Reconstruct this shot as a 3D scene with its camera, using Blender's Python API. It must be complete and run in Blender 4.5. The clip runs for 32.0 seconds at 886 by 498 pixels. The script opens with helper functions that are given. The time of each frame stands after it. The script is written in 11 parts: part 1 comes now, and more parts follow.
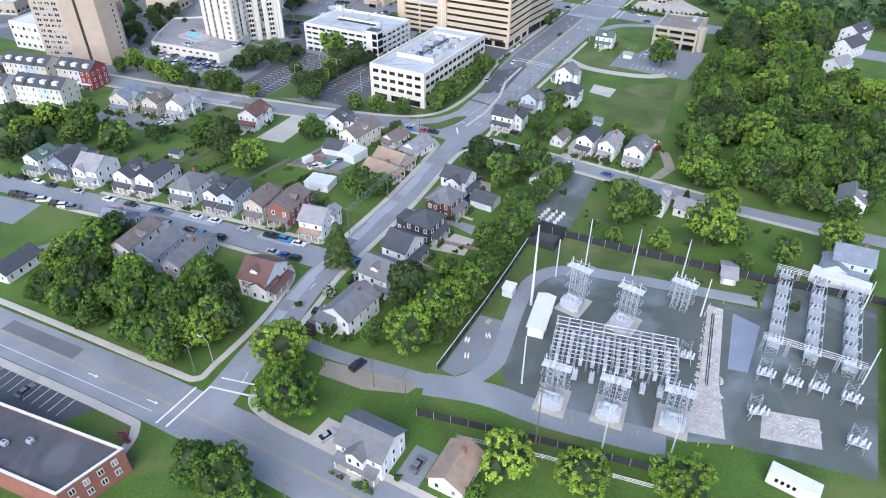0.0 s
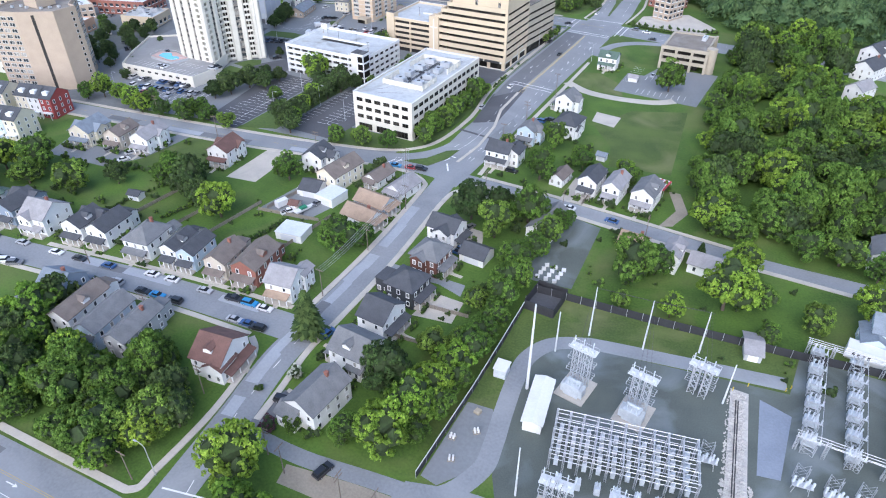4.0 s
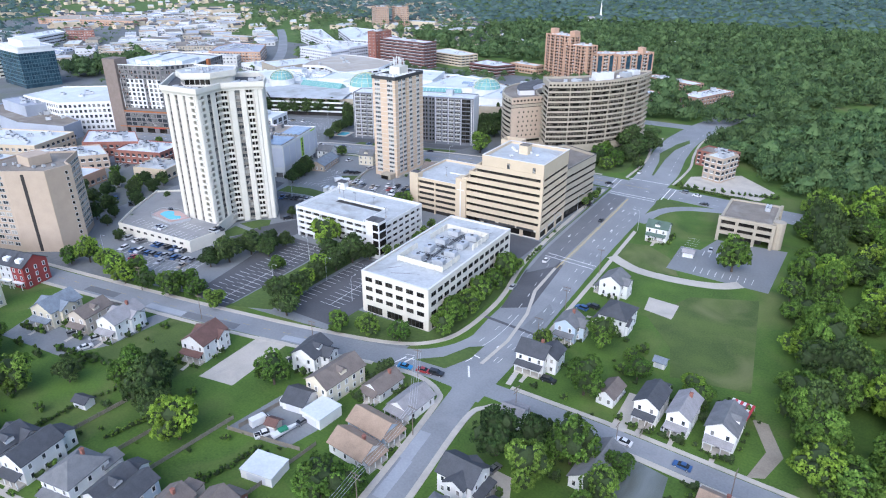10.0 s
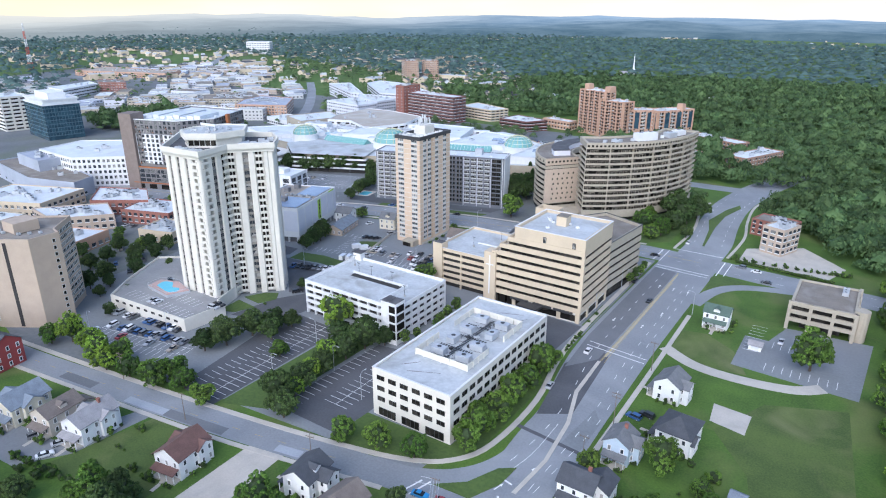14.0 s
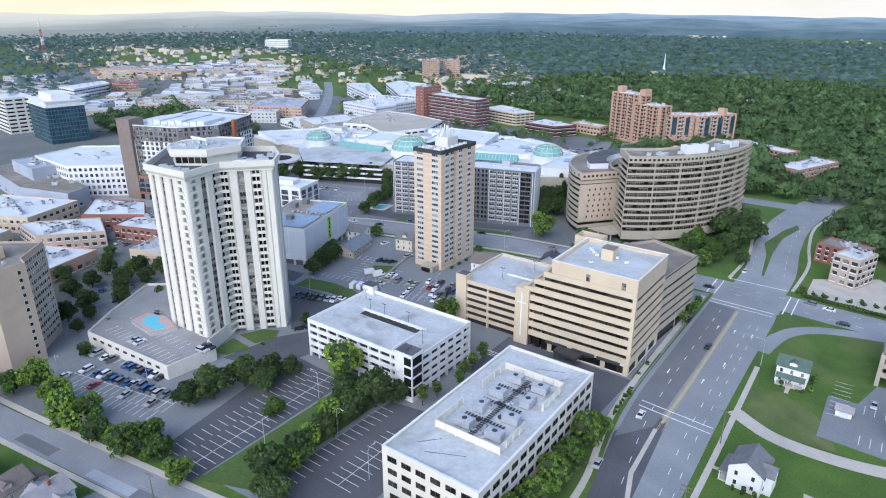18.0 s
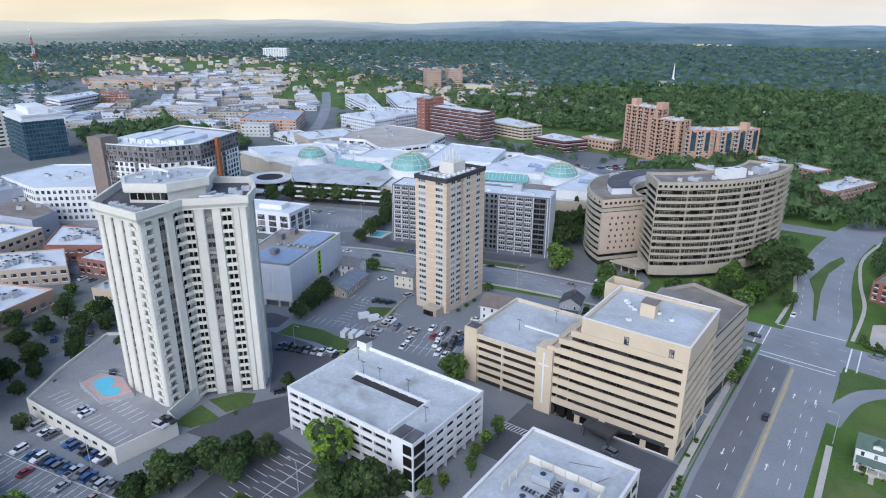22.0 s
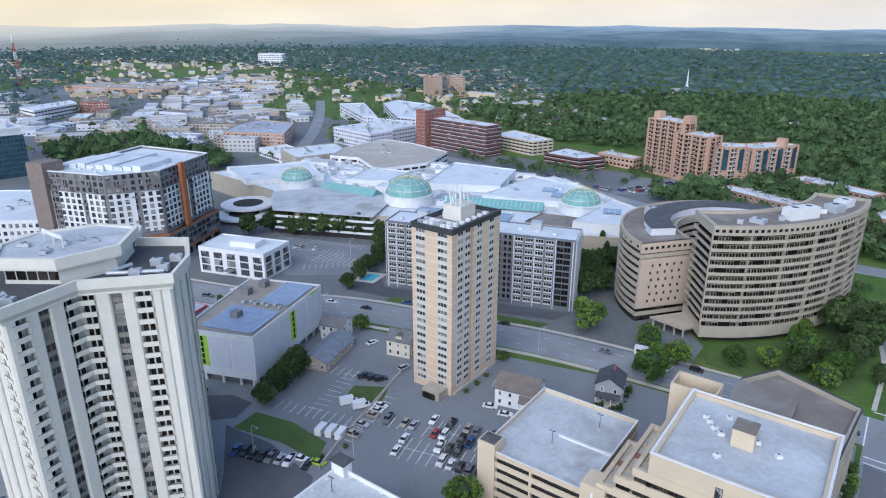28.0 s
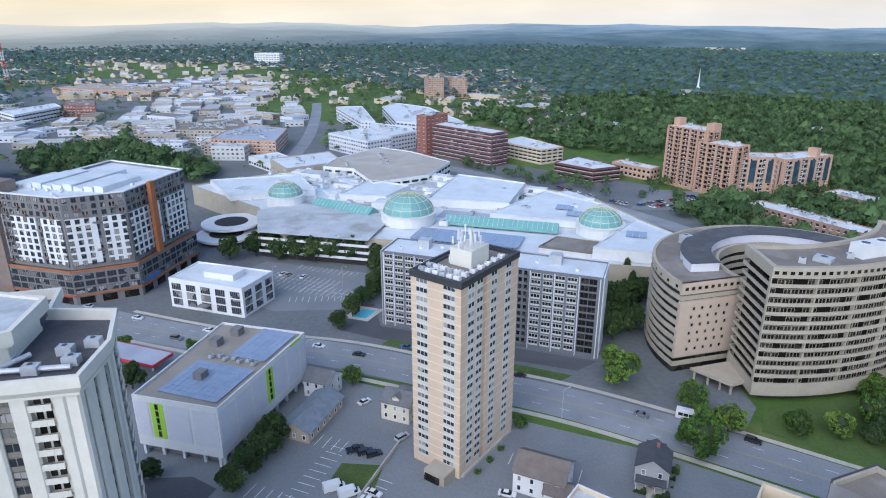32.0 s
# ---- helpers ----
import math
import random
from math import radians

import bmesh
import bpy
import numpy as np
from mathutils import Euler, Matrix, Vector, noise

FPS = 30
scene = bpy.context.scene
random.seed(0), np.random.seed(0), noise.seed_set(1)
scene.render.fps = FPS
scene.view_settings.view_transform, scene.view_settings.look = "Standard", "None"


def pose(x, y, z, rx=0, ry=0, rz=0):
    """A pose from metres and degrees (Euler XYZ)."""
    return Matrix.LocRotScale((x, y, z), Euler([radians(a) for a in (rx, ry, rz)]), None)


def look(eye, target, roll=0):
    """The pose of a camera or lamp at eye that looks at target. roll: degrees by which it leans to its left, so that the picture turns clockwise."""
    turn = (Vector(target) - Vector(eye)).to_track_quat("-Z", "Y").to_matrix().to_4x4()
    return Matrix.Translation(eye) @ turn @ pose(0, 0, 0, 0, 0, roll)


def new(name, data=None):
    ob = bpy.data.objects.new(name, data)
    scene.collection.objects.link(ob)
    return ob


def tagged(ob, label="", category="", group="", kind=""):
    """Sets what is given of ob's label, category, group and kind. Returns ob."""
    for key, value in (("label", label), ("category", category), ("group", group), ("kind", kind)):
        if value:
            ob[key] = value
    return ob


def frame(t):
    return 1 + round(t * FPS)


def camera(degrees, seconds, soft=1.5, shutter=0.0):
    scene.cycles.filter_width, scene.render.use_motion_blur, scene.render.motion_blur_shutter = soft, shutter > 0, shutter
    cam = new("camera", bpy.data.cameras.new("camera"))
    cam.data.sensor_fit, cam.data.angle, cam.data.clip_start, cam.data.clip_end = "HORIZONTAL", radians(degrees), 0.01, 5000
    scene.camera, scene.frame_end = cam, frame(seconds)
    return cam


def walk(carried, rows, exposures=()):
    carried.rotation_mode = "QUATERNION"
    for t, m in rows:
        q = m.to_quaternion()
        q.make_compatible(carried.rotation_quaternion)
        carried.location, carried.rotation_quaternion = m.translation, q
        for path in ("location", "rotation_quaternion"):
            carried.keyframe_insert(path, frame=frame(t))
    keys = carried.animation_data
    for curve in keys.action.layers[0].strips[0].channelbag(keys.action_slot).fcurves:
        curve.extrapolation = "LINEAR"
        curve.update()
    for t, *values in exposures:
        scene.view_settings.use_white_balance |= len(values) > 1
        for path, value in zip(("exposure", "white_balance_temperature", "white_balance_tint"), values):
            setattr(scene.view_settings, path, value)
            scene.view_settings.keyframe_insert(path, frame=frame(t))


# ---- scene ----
cam = camera(68.7, 32.0, soft=1.1)
METRES, EYE, TILT, LEAN, TURN = 290.0, 115.0, 0.0, 0.0, 28.4
ROWS = [
    (0.0, 0.0, 0.0, 0.0, 0.03, -35.66, -0.05),
    (0.5, 0.0019, 0.0101, 0.0001, 0.03, -35.66, -0.05),
    (1.0, 0.0036, 0.0212, 0.0005, 0.02, -35.67, -0.04),
    (1.5, 0.0055, 0.033, 0.001, 0.02, -35.66, -0.03),
    (2.0, 0.0072, 0.0454, 0.0014, 0.03, -35.65, -0.03),
    (2.5, 0.009, 0.0582, 0.0017, 0.03, -35.63, -0.04),
    (4.5, 0.0158, 0.1142, 0.0032, 0.05, -35.51, -0.04),
    (5.0, 0.0171, 0.1287, 0.0036, 0.06, -34.69, -0.05),
    (5.5, 0.0183, 0.1432, 0.0035, 0.11, -33.71, -0.05),
    (6.0, 0.0194, 0.1576, 0.0037, 0.4, -32.75, -0.06),
    (6.5, 0.0203, 0.1721, 0.0037, 0.75, -31.78, -0.08),
    (7.0, 0.0215, 0.1866, 0.0032, 1.11, -30.8, -0.07),
    (7.5, 0.0222, 0.2013, 0.003, 1.47, -29.83, -0.09),
    (8.0, 0.0227, 0.2161, 0.0028, 1.84, -28.85, -0.11),
    (8.5, 0.0239, 0.231, 0.003, 2.27, -27.82, -0.09),
    (9.0, 0.0238, 0.2461, 0.003, 2.56, -26.78, -0.1),
    (9.5, 0.0238, 0.2611, 0.0024, 2.89, -25.73, -0.11),
    (10.0, 0.0241, 0.2759, 0.0027, 3.25, -24.71, -0.1),
    (10.5, 0.0242, 0.2906, 0.0027, 3.6, -23.7, -0.11),
    (11.0, 0.0242, 0.3055, 0.0016, 3.95, -22.63, -0.12),
    (11.5, 0.0247, 0.3201, 0.0015, 4.33, -21.6, -0.11),
    (12.0, 0.024, 0.3346, 0.0004, 4.65, -20.71, -0.13),
    (12.5, 0.0227, 0.3496, 0.0004, 4.94, -20.53, -0.12),
    (13.0, 0.0214, 0.3649, -0.0004, 5.23, -20.5, -0.14),
    (13.5, 0.0195, 0.3806, -0.0009, 5.53, -20.5, -0.12),
    (14.0, 0.0171, 0.3967, -0.0016, 5.82, -20.49, -0.13),
    (14.5, 0.0148, 0.4128, -0.0021, 6.13, -20.5, -0.13),
    (16.5, 0.0049, 0.478, -0.0026, 7.33, -20.6, -0.08),
    (17.0, 0.002, 0.4945, -0.0029, 7.51, -20.61, -0.08),
    (17.5, -0.0011, 0.5111, -0.0032, 7.54, -20.65, -0.09),
    (18.0, -0.0041, 0.5277, -0.0034, 7.56, -20.68, -0.1),
    (18.5, -0.0068, 0.5443, -0.0041, 7.59, -20.69, -0.1),
    (19.0, -0.0101, 0.5608, -0.0042, 7.59, -20.73, -0.1),
    (19.5, -0.013, 0.5774, -0.0046, 7.61, -20.74, -0.11),
    (20.0, -0.0161, 0.5939, -0.0048, 7.62, -20.79, -0.1),
    (20.5, -0.0191, 0.6105, -0.0051, 7.62, -20.82, -0.11),
    (21.0, -0.0223, 0.6269, -0.0051, 7.61, -20.79, -0.11),
    (21.5, -0.0256, 0.6435, -0.0053, 7.6, -20.43, -0.13),
    (22.0, -0.028, 0.6596, -0.0053, 7.62, -20.04, -0.11),
    (22.5, -0.0306, 0.6752, -0.0053, 7.62, -19.67, -0.12),
    (23.0, -0.0331, 0.6917, -0.0059, 7.62, -19.43, -0.12),
    (23.5, -0.0355, 0.7079, -0.006, 7.63, -19.44, -0.15),
    (24.0, -0.038, 0.7244, -0.0064, 7.63, -19.47, -0.1),
    (24.5, -0.0409, 0.7411, -0.0071, 7.62, -19.5, -0.12),
    (25.0, -0.0432, 0.7575, -0.0072, 7.64, -19.55, -0.11),
    (25.5, -0.0454, 0.7741, -0.0077, 7.65, -19.57, -0.1),
    (27.5, -0.0559, 0.8399, -0.0071, 7.65, -19.7, -0.08),
    (28.0, -0.0583, 0.8568, -0.0067, 7.66, -19.71, -0.06),
    (28.5, -0.0614, 0.8736, -0.0062, 7.67, -19.74, -0.05),
    (29.0, -0.0644, 0.8902, -0.0059, 7.67, -19.74, -0.06),
    (29.5, -0.0675, 0.9069, -0.0058, 7.67, -19.75, -0.05),
    (30.0, -0.0703, 0.9235, -0.0057, 7.68, -19.76, -0.05),
    (30.5, -0.073, 0.94, -0.0054, 7.69, -19.79, -0.05),
    (31.0, -0.0758, 0.9566, -0.0052, 7.68, -19.81, -0.03),
    (31.5, -0.0786, 0.9732, -0.0054, 7.69, -19.82, -0.03),
    (32.0, -0.0813, 0.9896, -0.0053, 7.69, -19.83, -0.02),
]
walk(cam, [(t, pose(0, 0, EYE, TILT, LEAN, TURN) @ pose(METRES * x, METRES * y, METRES * z, 90 + pitch, roll, yaw)) for t, x, y, z, yaw, pitch, roll in ROWS],
     ((0.0, 1.02, 5920, 14), (6.0, 1.1, 5920, 14), (12.0, 0.88, 5750, 13), (18.0, 0.74, 5750, 12), (24.0, 0.46, 5700, 12), (32.0, 0.54, 5620, 12)))

# ---- light ----
world = bpy.data.worlds.new("sky")
world.use_nodes = True
scene.world = world
wt = world.node_tree
sky = wt.nodes.new("ShaderNodeTexSky")
sky.sky_type = 'NISHITA'
sky.sun_disc = False
sky.sun_elevation = radians(38)
sky.sun_rotation = radians(168)
sky.air_density, sky.dust_density, sky.ozone_density = 1.0, 1.0, 1.0
bg = wt.nodes["Background"]
bg.inputs[1].default_value = 0.14
wt.links.new(sky.outputs[0], bg.inputs[0])
AZ, EL = radians(168), radians(38)
SUN_WAY = Vector((math.sin(AZ) * math.cos(EL), math.cos(AZ) * math.cos(EL), math.sin(EL)))
sun = bpy.data.lights.new("sun", 'SUN')
sun.energy, sun.angle, sun.color = 1.85, radians(72), (1.0, 0.945, 0.87)
sun_ob = new("sun", sun)
sun_ob.matrix_world = look(SUN_WAY * 50, (0, 0, 0))

# ---- materials ----
MATS = {}


def mat(name, col, col2=None, rough=0.8, scale=0.6, fine=6.0, bump=0.0, metal=0.0, vary=0.0, stain=None, amount=0.5):
    """Surface with a large and a fine noise between two colours, optional streaky stains, relief and a change from piece to piece."""
    if name in MATS:
        return MATS[name]
    m = bpy.data.materials.new(name)
    m.use_nodes = True
    nt = m.node_tree
    n, l = nt.nodes, nt.links
    b = n["Principled BSDF"]
    b.inputs["Roughness"].default_value = rough
    b.inputs["Metallic"].default_value = metal
    co = n.new("ShaderNodeNewGeometry").outputs["Position"]
    big = n.new("ShaderNodeTexNoise")
    big.inputs["Scale"].default_value = scale
    big.inputs["Detail"].default_value = 4
    l.new(co, big.inputs["Vector"])
    small = n.new("ShaderNodeTexNoise")
    small.inputs["Scale"].default_value = fine
    small.inputs["Detail"].default_value = 3
    l.new(co, small.inputs["Vector"])
    add = n.new("ShaderNodeMath")
    add.operation = 'MULTIPLY_ADD'
    add.inputs[1].default_value = 0.45
    l.new(small.outputs["Fac"], add.inputs[0])
    half = n.new("ShaderNodeMath")
    half.operation = 'MULTIPLY'
    half.inputs[1].default_value = 0.55
    l.new(big.outputs["Fac"], half.inputs[0])
    l.new(half.outputs[0], add.inputs[2])
    ramp = n.new("ShaderNodeMapRange")
    ramp.inputs[1].default_value, ramp.inputs[2].default_value = 0.36, 0.64
    l.new(add.outputs[0], ramp.inputs[0])
    mix = n.new("ShaderNodeMix")
    mix.data_type = 'RGBA'
    l.new(ramp.outputs[0], mix.inputs[0])
    c2 = col2 or tuple(0.8 * v for v in col)
    mix.inputs[6].default_value, mix.inputs[7].default_value = (*c2, 1), (*col, 1)
    out = mix.outputs[2]
    if stain:
        sp = n.new("ShaderNodeTexNoise")
        sp.inputs["Scale"].default_value = scale * 0.45
        sp.inputs["Detail"].default_value = 6
        sp.inputs["Distortion"].default_value = 1.2
        l.new(co, sp.inputs["Vector"])
        sr = n.new("ShaderNodeMapRange")
        sr.inputs[1].default_value, sr.inputs[2].default_value = 0.5, 0.72
        sr.inputs[4].default_value = amount
        l.new(sp.outputs["Fac"], sr.inputs[0])
        sm = n.new("ShaderNodeMix")
        sm.data_type = 'RGBA'
        l.new(sr.outputs[0], sm.inputs[0])
        l.new(out, sm.inputs[6])
        sm.inputs[7].default_value = (*stain, 1)
        out = sm.outputs[2]
    if vary:
        oi = n.new("ShaderNodeObjectInfo")
        vr = n.new("ShaderNodeMapRange")
        vr.inputs[3].default_value, vr.inputs[4].default_value = 1 - vary, 1 + vary
        l.new(oi.outputs["Random"], vr.inputs[0])
        hsv = n.new("ShaderNodeHueSaturation")
        l.new(out, hsv.inputs["Color"])
        l.new(vr.outputs[0], hsv.inputs["Value"])
        out = hsv.outputs[0]
    l.new(out, b.inputs["Base Color"])
    if bump:
        bp = n.new("ShaderNodeBump")
        bp.inputs["Strength"].default_value = bump
        bp.inputs["Distance"].default_value = 0.1
        l.new(small.outputs["Fac"], bp.inputs["Height"])
        l.new(bp.outputs[0], b.inputs["Normal"])
    MATS[name] = m
    return m


def leaf(name, a, b_, far=False):
    """Foliage: colour changes from tree to tree and from clump to clump."""
    m = bpy.data.materials.new(name)
    m.use_nodes = True
    n, l = m.node_tree.nodes, m.node_tree.links
    p = n["Principled BSDF"]
    p.inputs["Roughness"].default_value = 0.75
    p.inputs["Specular IOR Level"].default_value = 0.2
    geo = n.new("ShaderNodeNewGeometry")
    oi = n.new("ShaderNodeObjectInfo")
    mix = n.new("ShaderNodeMix")
    mix.data_type = 'RGBA'
    l.new(geo.outputs["Random Per Island"], mix.inputs[0])
    mix.inputs[6].default_value, mix.inputs[7].default_value = (*a, 1), (*b_, 1)
    hsv = n.new("ShaderNodeHueSaturation")
    l.new(mix.outputs[2], hsv.inputs["Color"])
    v = n.new("ShaderNodeMapRange")
    v.inputs[3].default_value, v.inputs[4].default_value = 0.74, 1.28
    l.new(oi.outputs["Random"], v.inputs[0])
    h = n.new("ShaderNodeMapRange")
    h.inputs[3].default_value, h.inputs[4].default_value = 0.515, 0.485
    l.new(oi.outputs["Random"], h.inputs[0])
    l.new(v.outputs[0], hsv.inputs["Value"])
    l.new(h.outputs[0], hsv.inputs["Hue"])
    out = hsv.outputs[0]
    # from tree to tree in a wood
    ns = n.new("ShaderNodeTexNoise")
    ns.inputs["Scale"].default_value = 0.05 if far else 0.13
    ns.inputs["Detail"].default_value = 6 if far else 2
    l.new(geo.outputs["Position"], ns.inputs["Vector"])
    r = n.new("ShaderNodeMapRange")
    r.inputs[1].default_value, r.inputs[2].default_value = 0.34, 0.66
    r.inputs[3].default_value, r.inputs[4].default_value = 0.62, 1.38
    l.new(ns.outputs["Fac"], r.inputs[0])
    if far:
        l.new(r.outputs[0], hsv.inputs["Value"])
    else:
        mul = n.new("ShaderNodeMath")
        mul.operation = 'MULTIPLY'
        l.new(r.outputs[0], mul.inputs[0])
        l.new(v.outputs[0], mul.inputs[1])
        l.new(mul.outputs[0], hsv.inputs["Value"])
    l.new(out, p.inputs["Base Color"])
    thin = n.new("ShaderNodeBsdfTranslucent")
    l.new(out, thin.inputs["Color"])
    both = n.new("ShaderNodeMixShader")
    both.inputs[0].default_value = 0.15
    l.new(p.outputs[0], both.inputs[1])
    l.new(thin.outputs[0], both.inputs[2])
    l.new(both.outputs[0], n["Material Output"].inputs[0])
    return m


def glassy(name, col, rough=0.12, blinds=None):
    """Window glass seen from outside: dark room behind, sky in the pane, here and there a drawn blind."""
    m = bpy.data.materials.new(name)
    m.use_nodes = True
    n, l = m.node_tree.nodes, m.node_tree.links
    p = n["Principled BSDF"]
    p.inputs["Roughness"].default_value = rough
    p.inputs["Base Color"].default_value = (*col, 1)
    p.inputs["Specular IOR Level"].default_value = 0.35
    if blinds:
        oi = n.new("ShaderNodeObjectInfo")
        geo = n.new("ShaderNodeNewGeometry")
        sc = n.new("ShaderNodeVectorMath")
        sc.operation = 'SCALE'
        sc.inputs[3].default_value = 0.31
        l.new(geo.outputs["Position"], sc.inputs[0])
        wn = n.new("ShaderNodeTexVoronoi")
        wn.inputs["Scale"].default_value = 1.0
        l.new(sc.outputs[0], wn.inputs["Vector"])
        ad = n.new("ShaderNodeMath")
        ad.operation = 'ADD'
        l.new(wn.outputs["Color"], ad.inputs[0])
        l.new(oi.outputs["Random"], ad.inputs[1])
        fr = n.new("ShaderNodeMath")
        fr.operation = 'FRACT'
        l.new(ad.outputs[0], fr.inputs[0])
        rp = n.new("ShaderNodeValToRGB")
        rp.color_ramp.interpolation = 'CONSTANT'
        rp.color_ramp.elements[0].color = (*col, 1)
        rp.color_ramp.elements[1].position = 0.62
        rp.color_ramp.elements[1].color = (*[0.5 * c + 0.5 * k for c, k in zip(blinds, col)], 1)
        e = rp.color_ramp.elements.new(0.84)
        e.color = (*blinds, 1)
        l.new(fr.outputs[0], rp.inputs[0])
        l.new(rp.outputs[0], p.inputs["Base Color"])
    MATS[name] = m
    return m


GRASS = mat("grass", (0.086, 0.16, 0.02), (0.042, 0.088, 0.011), 0.95, 0.07, 1.6, 0.3, stain=(0.17, 0.165, 0.065), amount=0.5)
MEADOW = mat("meadow_grass", (0.092, 0.135, 0.028), (0.046, 0.078, 0.016), 0.95, 0.08, 1.8, 0.3, stain=(0.21, 0.205, 0.095), amount=0.55)
ASPHALT = mat("asphalt", (0.255, 0.27, 0.285), (0.195, 0.207, 0.22), 0.9, 0.06, 1.6, 0.2, stain=(0.33, 0.345, 0.36), amount=0.7)
PALEPATCH = mat("pale_asphalt_patch", (0.36, 0.385, 0.42), (0.30, 0.32, 0.35), 0.9, 0.1, 1.6, 0.2, stain=(0.25, 0.265, 0.28), amount=0.4)
DARKPATCH = mat("darker_asphalt_patch", (0.165, 0.172, 0.182), (0.13, 0.136, 0.145), 0.9, 0.1, 1.6, 0.2)
NEWASPHALT = mat("dark_asphalt", (0.095, 0.10, 0.11), (0.065, 0.068, 0.075), 0.9, 0.06, 1.5, 0.2, stain=(0.13, 0.13, 0.14), amount=0.5)
CONCRETE = mat("concrete", (0.50, 0.465, 0.405), (0.42, 0.39, 0.34), 0.9, 0.2, 2.0, 0.1, stain=(0.28, 0.27, 0.25), amount=0.4)
GRAVEL = mat("gravel", (0.118, 0.136, 0.12), (0.08, 0.094, 0.083), 0.95, 0.09, 3.5, 0.4, stain=(0.24, 0.275, 0.295), amount=0.8)
PALEGRAVEL = mat("pale_gravel", (0.54, 0.52, 0.48), (0.37, 0.355, 0.33), 0.95, 0.5, 5.0, 0.6)
PAINTLINE = mat("white_road_paint", (0.80, 0.80, 0.79), (0.62, 0.62, 0.62), 0.8, 0.6, 3.0)
YELLOWLINE = mat("yellow_road_paint", (0.48, 0.37, 0.13), (0.36, 0.29, 0.14), 0.8, 0.6, 3.0)
TRUNK = mat("bark", (0.11, 0.085, 0.065), (0.07, 0.055, 0.042), 0.95, 1.5, 8.0, 0.5)
# dark green of the crown cores: shade between leaf clumps, put into the colour
CROWN_SHADE = mat("crown_gap_shade", (0.036, 0.062, 0.016), (0.022, 0.036, 0.012), 0.95, 1.5, 8.0)
LEAF_A = leaf("broad_leaves", (0.042, 0.09, 0.015), (0.145, 0.24, 0.04))
LEAF_B = leaf("dark_leaves", (0.018, 0.04, 0.012), (0.08, 0.126, 0.036))
LEAF_C = leaf("bright_leaves", (0.085, 0.16, 0.02), (0.235, 0.36, 0.045))
LEAF_FAR = leaf("wood_leaves", (0.042, 0.08, 0.03), (0.112, 0.168, 0.062), True)
# bluish leaves for the far woods: distance haze painted into the colour
LEAF_HAZED = leaf("haze_tinted_woods", (0.05, 0.092, 0.083), (0.098, 0.148, 0.128), True)
OFFICEROOF = mat("pale_grey_roof_coating", (0.52, 0.545, 0.55), (0.38, 0.40, 0.41), 0.7, 0.13, 0.9, stain=(0.27, 0.265, 0.245), amount=0.85)
WHITEROOF = mat("white_roof_membrane", (0.65, 0.685, 0.70), (0.53, 0.565, 0.585), 0.7, 0.12, 1.5, stain=(0.40, 0.41, 0.43), amount=0.45)
GREYROOF = mat("grey_gravel_roof", (0.235, 0.205, 0.17), (0.165, 0.145, 0.12), 0.95, 0.15, 3.0, stain=(0.36, 0.35, 0.33), amount=0.5)
CREAM = mat("cream_concrete", (0.66, 0.635, 0.56), (0.605, 0.58, 0.51), 0.75, 0.3, 1.5, stain=(0.55, 0.53, 0.48), amount=0.3)
WHITEPAINT = mat("white_paint", (0.70, 0.705, 0.70), (0.62, 0.625, 0.62), 0.6, 0.3, 2.0, stain=(0.58, 0.58, 0.57), amount=0.3)
BEIGE = mat("beige_precast", (0.57, 0.475, 0.34), (0.515, 0.425, 0.305), 0.8, 0.2, 2.0, stain=(0.50, 0.41, 0.295), amount=0.3)
TANBRICK = mat("tan_brick", (0.62, 0.48, 0.345), (0.54, 0.415, 0.295), 0.85, 0.3, 4.0, 0.2)
BROWNBRICK = mat("taupe_brick", (0.45, 0.365, 0.285), (0.39, 0.315, 0.245), 0.85, 0.3, 4.0, 0.2)
REDBRICK = mat("red_brick", (0.30, 0.125, 0.09), (0.22, 0.09, 0.068), 0.85, 0.4, 5.0, 0.3)
SANDSTONE = mat("sand_concrete", (0.41, 0.365, 0.285), (0.35, 0.31, 0.24), 0.8, 0.25, 2.0, stain=(0.34, 0.28, 0.21), amount=0.3)
GREYCLAD = mat("grey_cladding", (0.20, 0.195, 0.195), (0.16, 0.155, 0.155), 0.7, 0.4, 2.0)
DARKMETAL = mat("dark_metal", (0.05, 0.052, 0.055), (0.035, 0.036, 0.038), 0.5, 1.0, 5.0)
STEEL = mat("galvanised_steel", (0.52, 0.54, 0.56), (0.42, 0.44, 0.46), 0.45, 0.6, 5.0, metal=0.3)
GLASS = glassy("window_glass", (0.035, 0.042, 0.05), 0.12, (0.34, 0.33, 0.31))
DARKGLASS = glassy("dark_band_glass", (0.014, 0.013, 0.012), 0.22, (0.05, 0.045, 0.038))
DARKGLASS.node_tree.nodes["Principled BSDF"].inputs["Specular IOR Level"].default_value = 0.14
BLUEGLASS = glassy("blue_curtain_glass", (0.03, 0.06, 0.085), 0.08, (0.05, 0.10, 0.13))


# ---- shape helpers ----
def part(name, bm, material, parent=None, label="", smooth=False):
    """Link a bmesh as one mesh object, under a thing or a part."""
    me = bpy.data.meshes.new(name)
    bm.normal_update()
    bm.to_mesh(me)
    bm.free()
    for mt in (material if isinstance(material, (list, tuple)) else [material]):
        me.materials.append(mt)
    if smooth:
        me.polygons.foreach_set("use_smooth", [True] * len(me.polygons))
    ob = new(name, me)
    if parent:
        ob.parent = parent
    if label:
        ob["label"] = label
    return ob


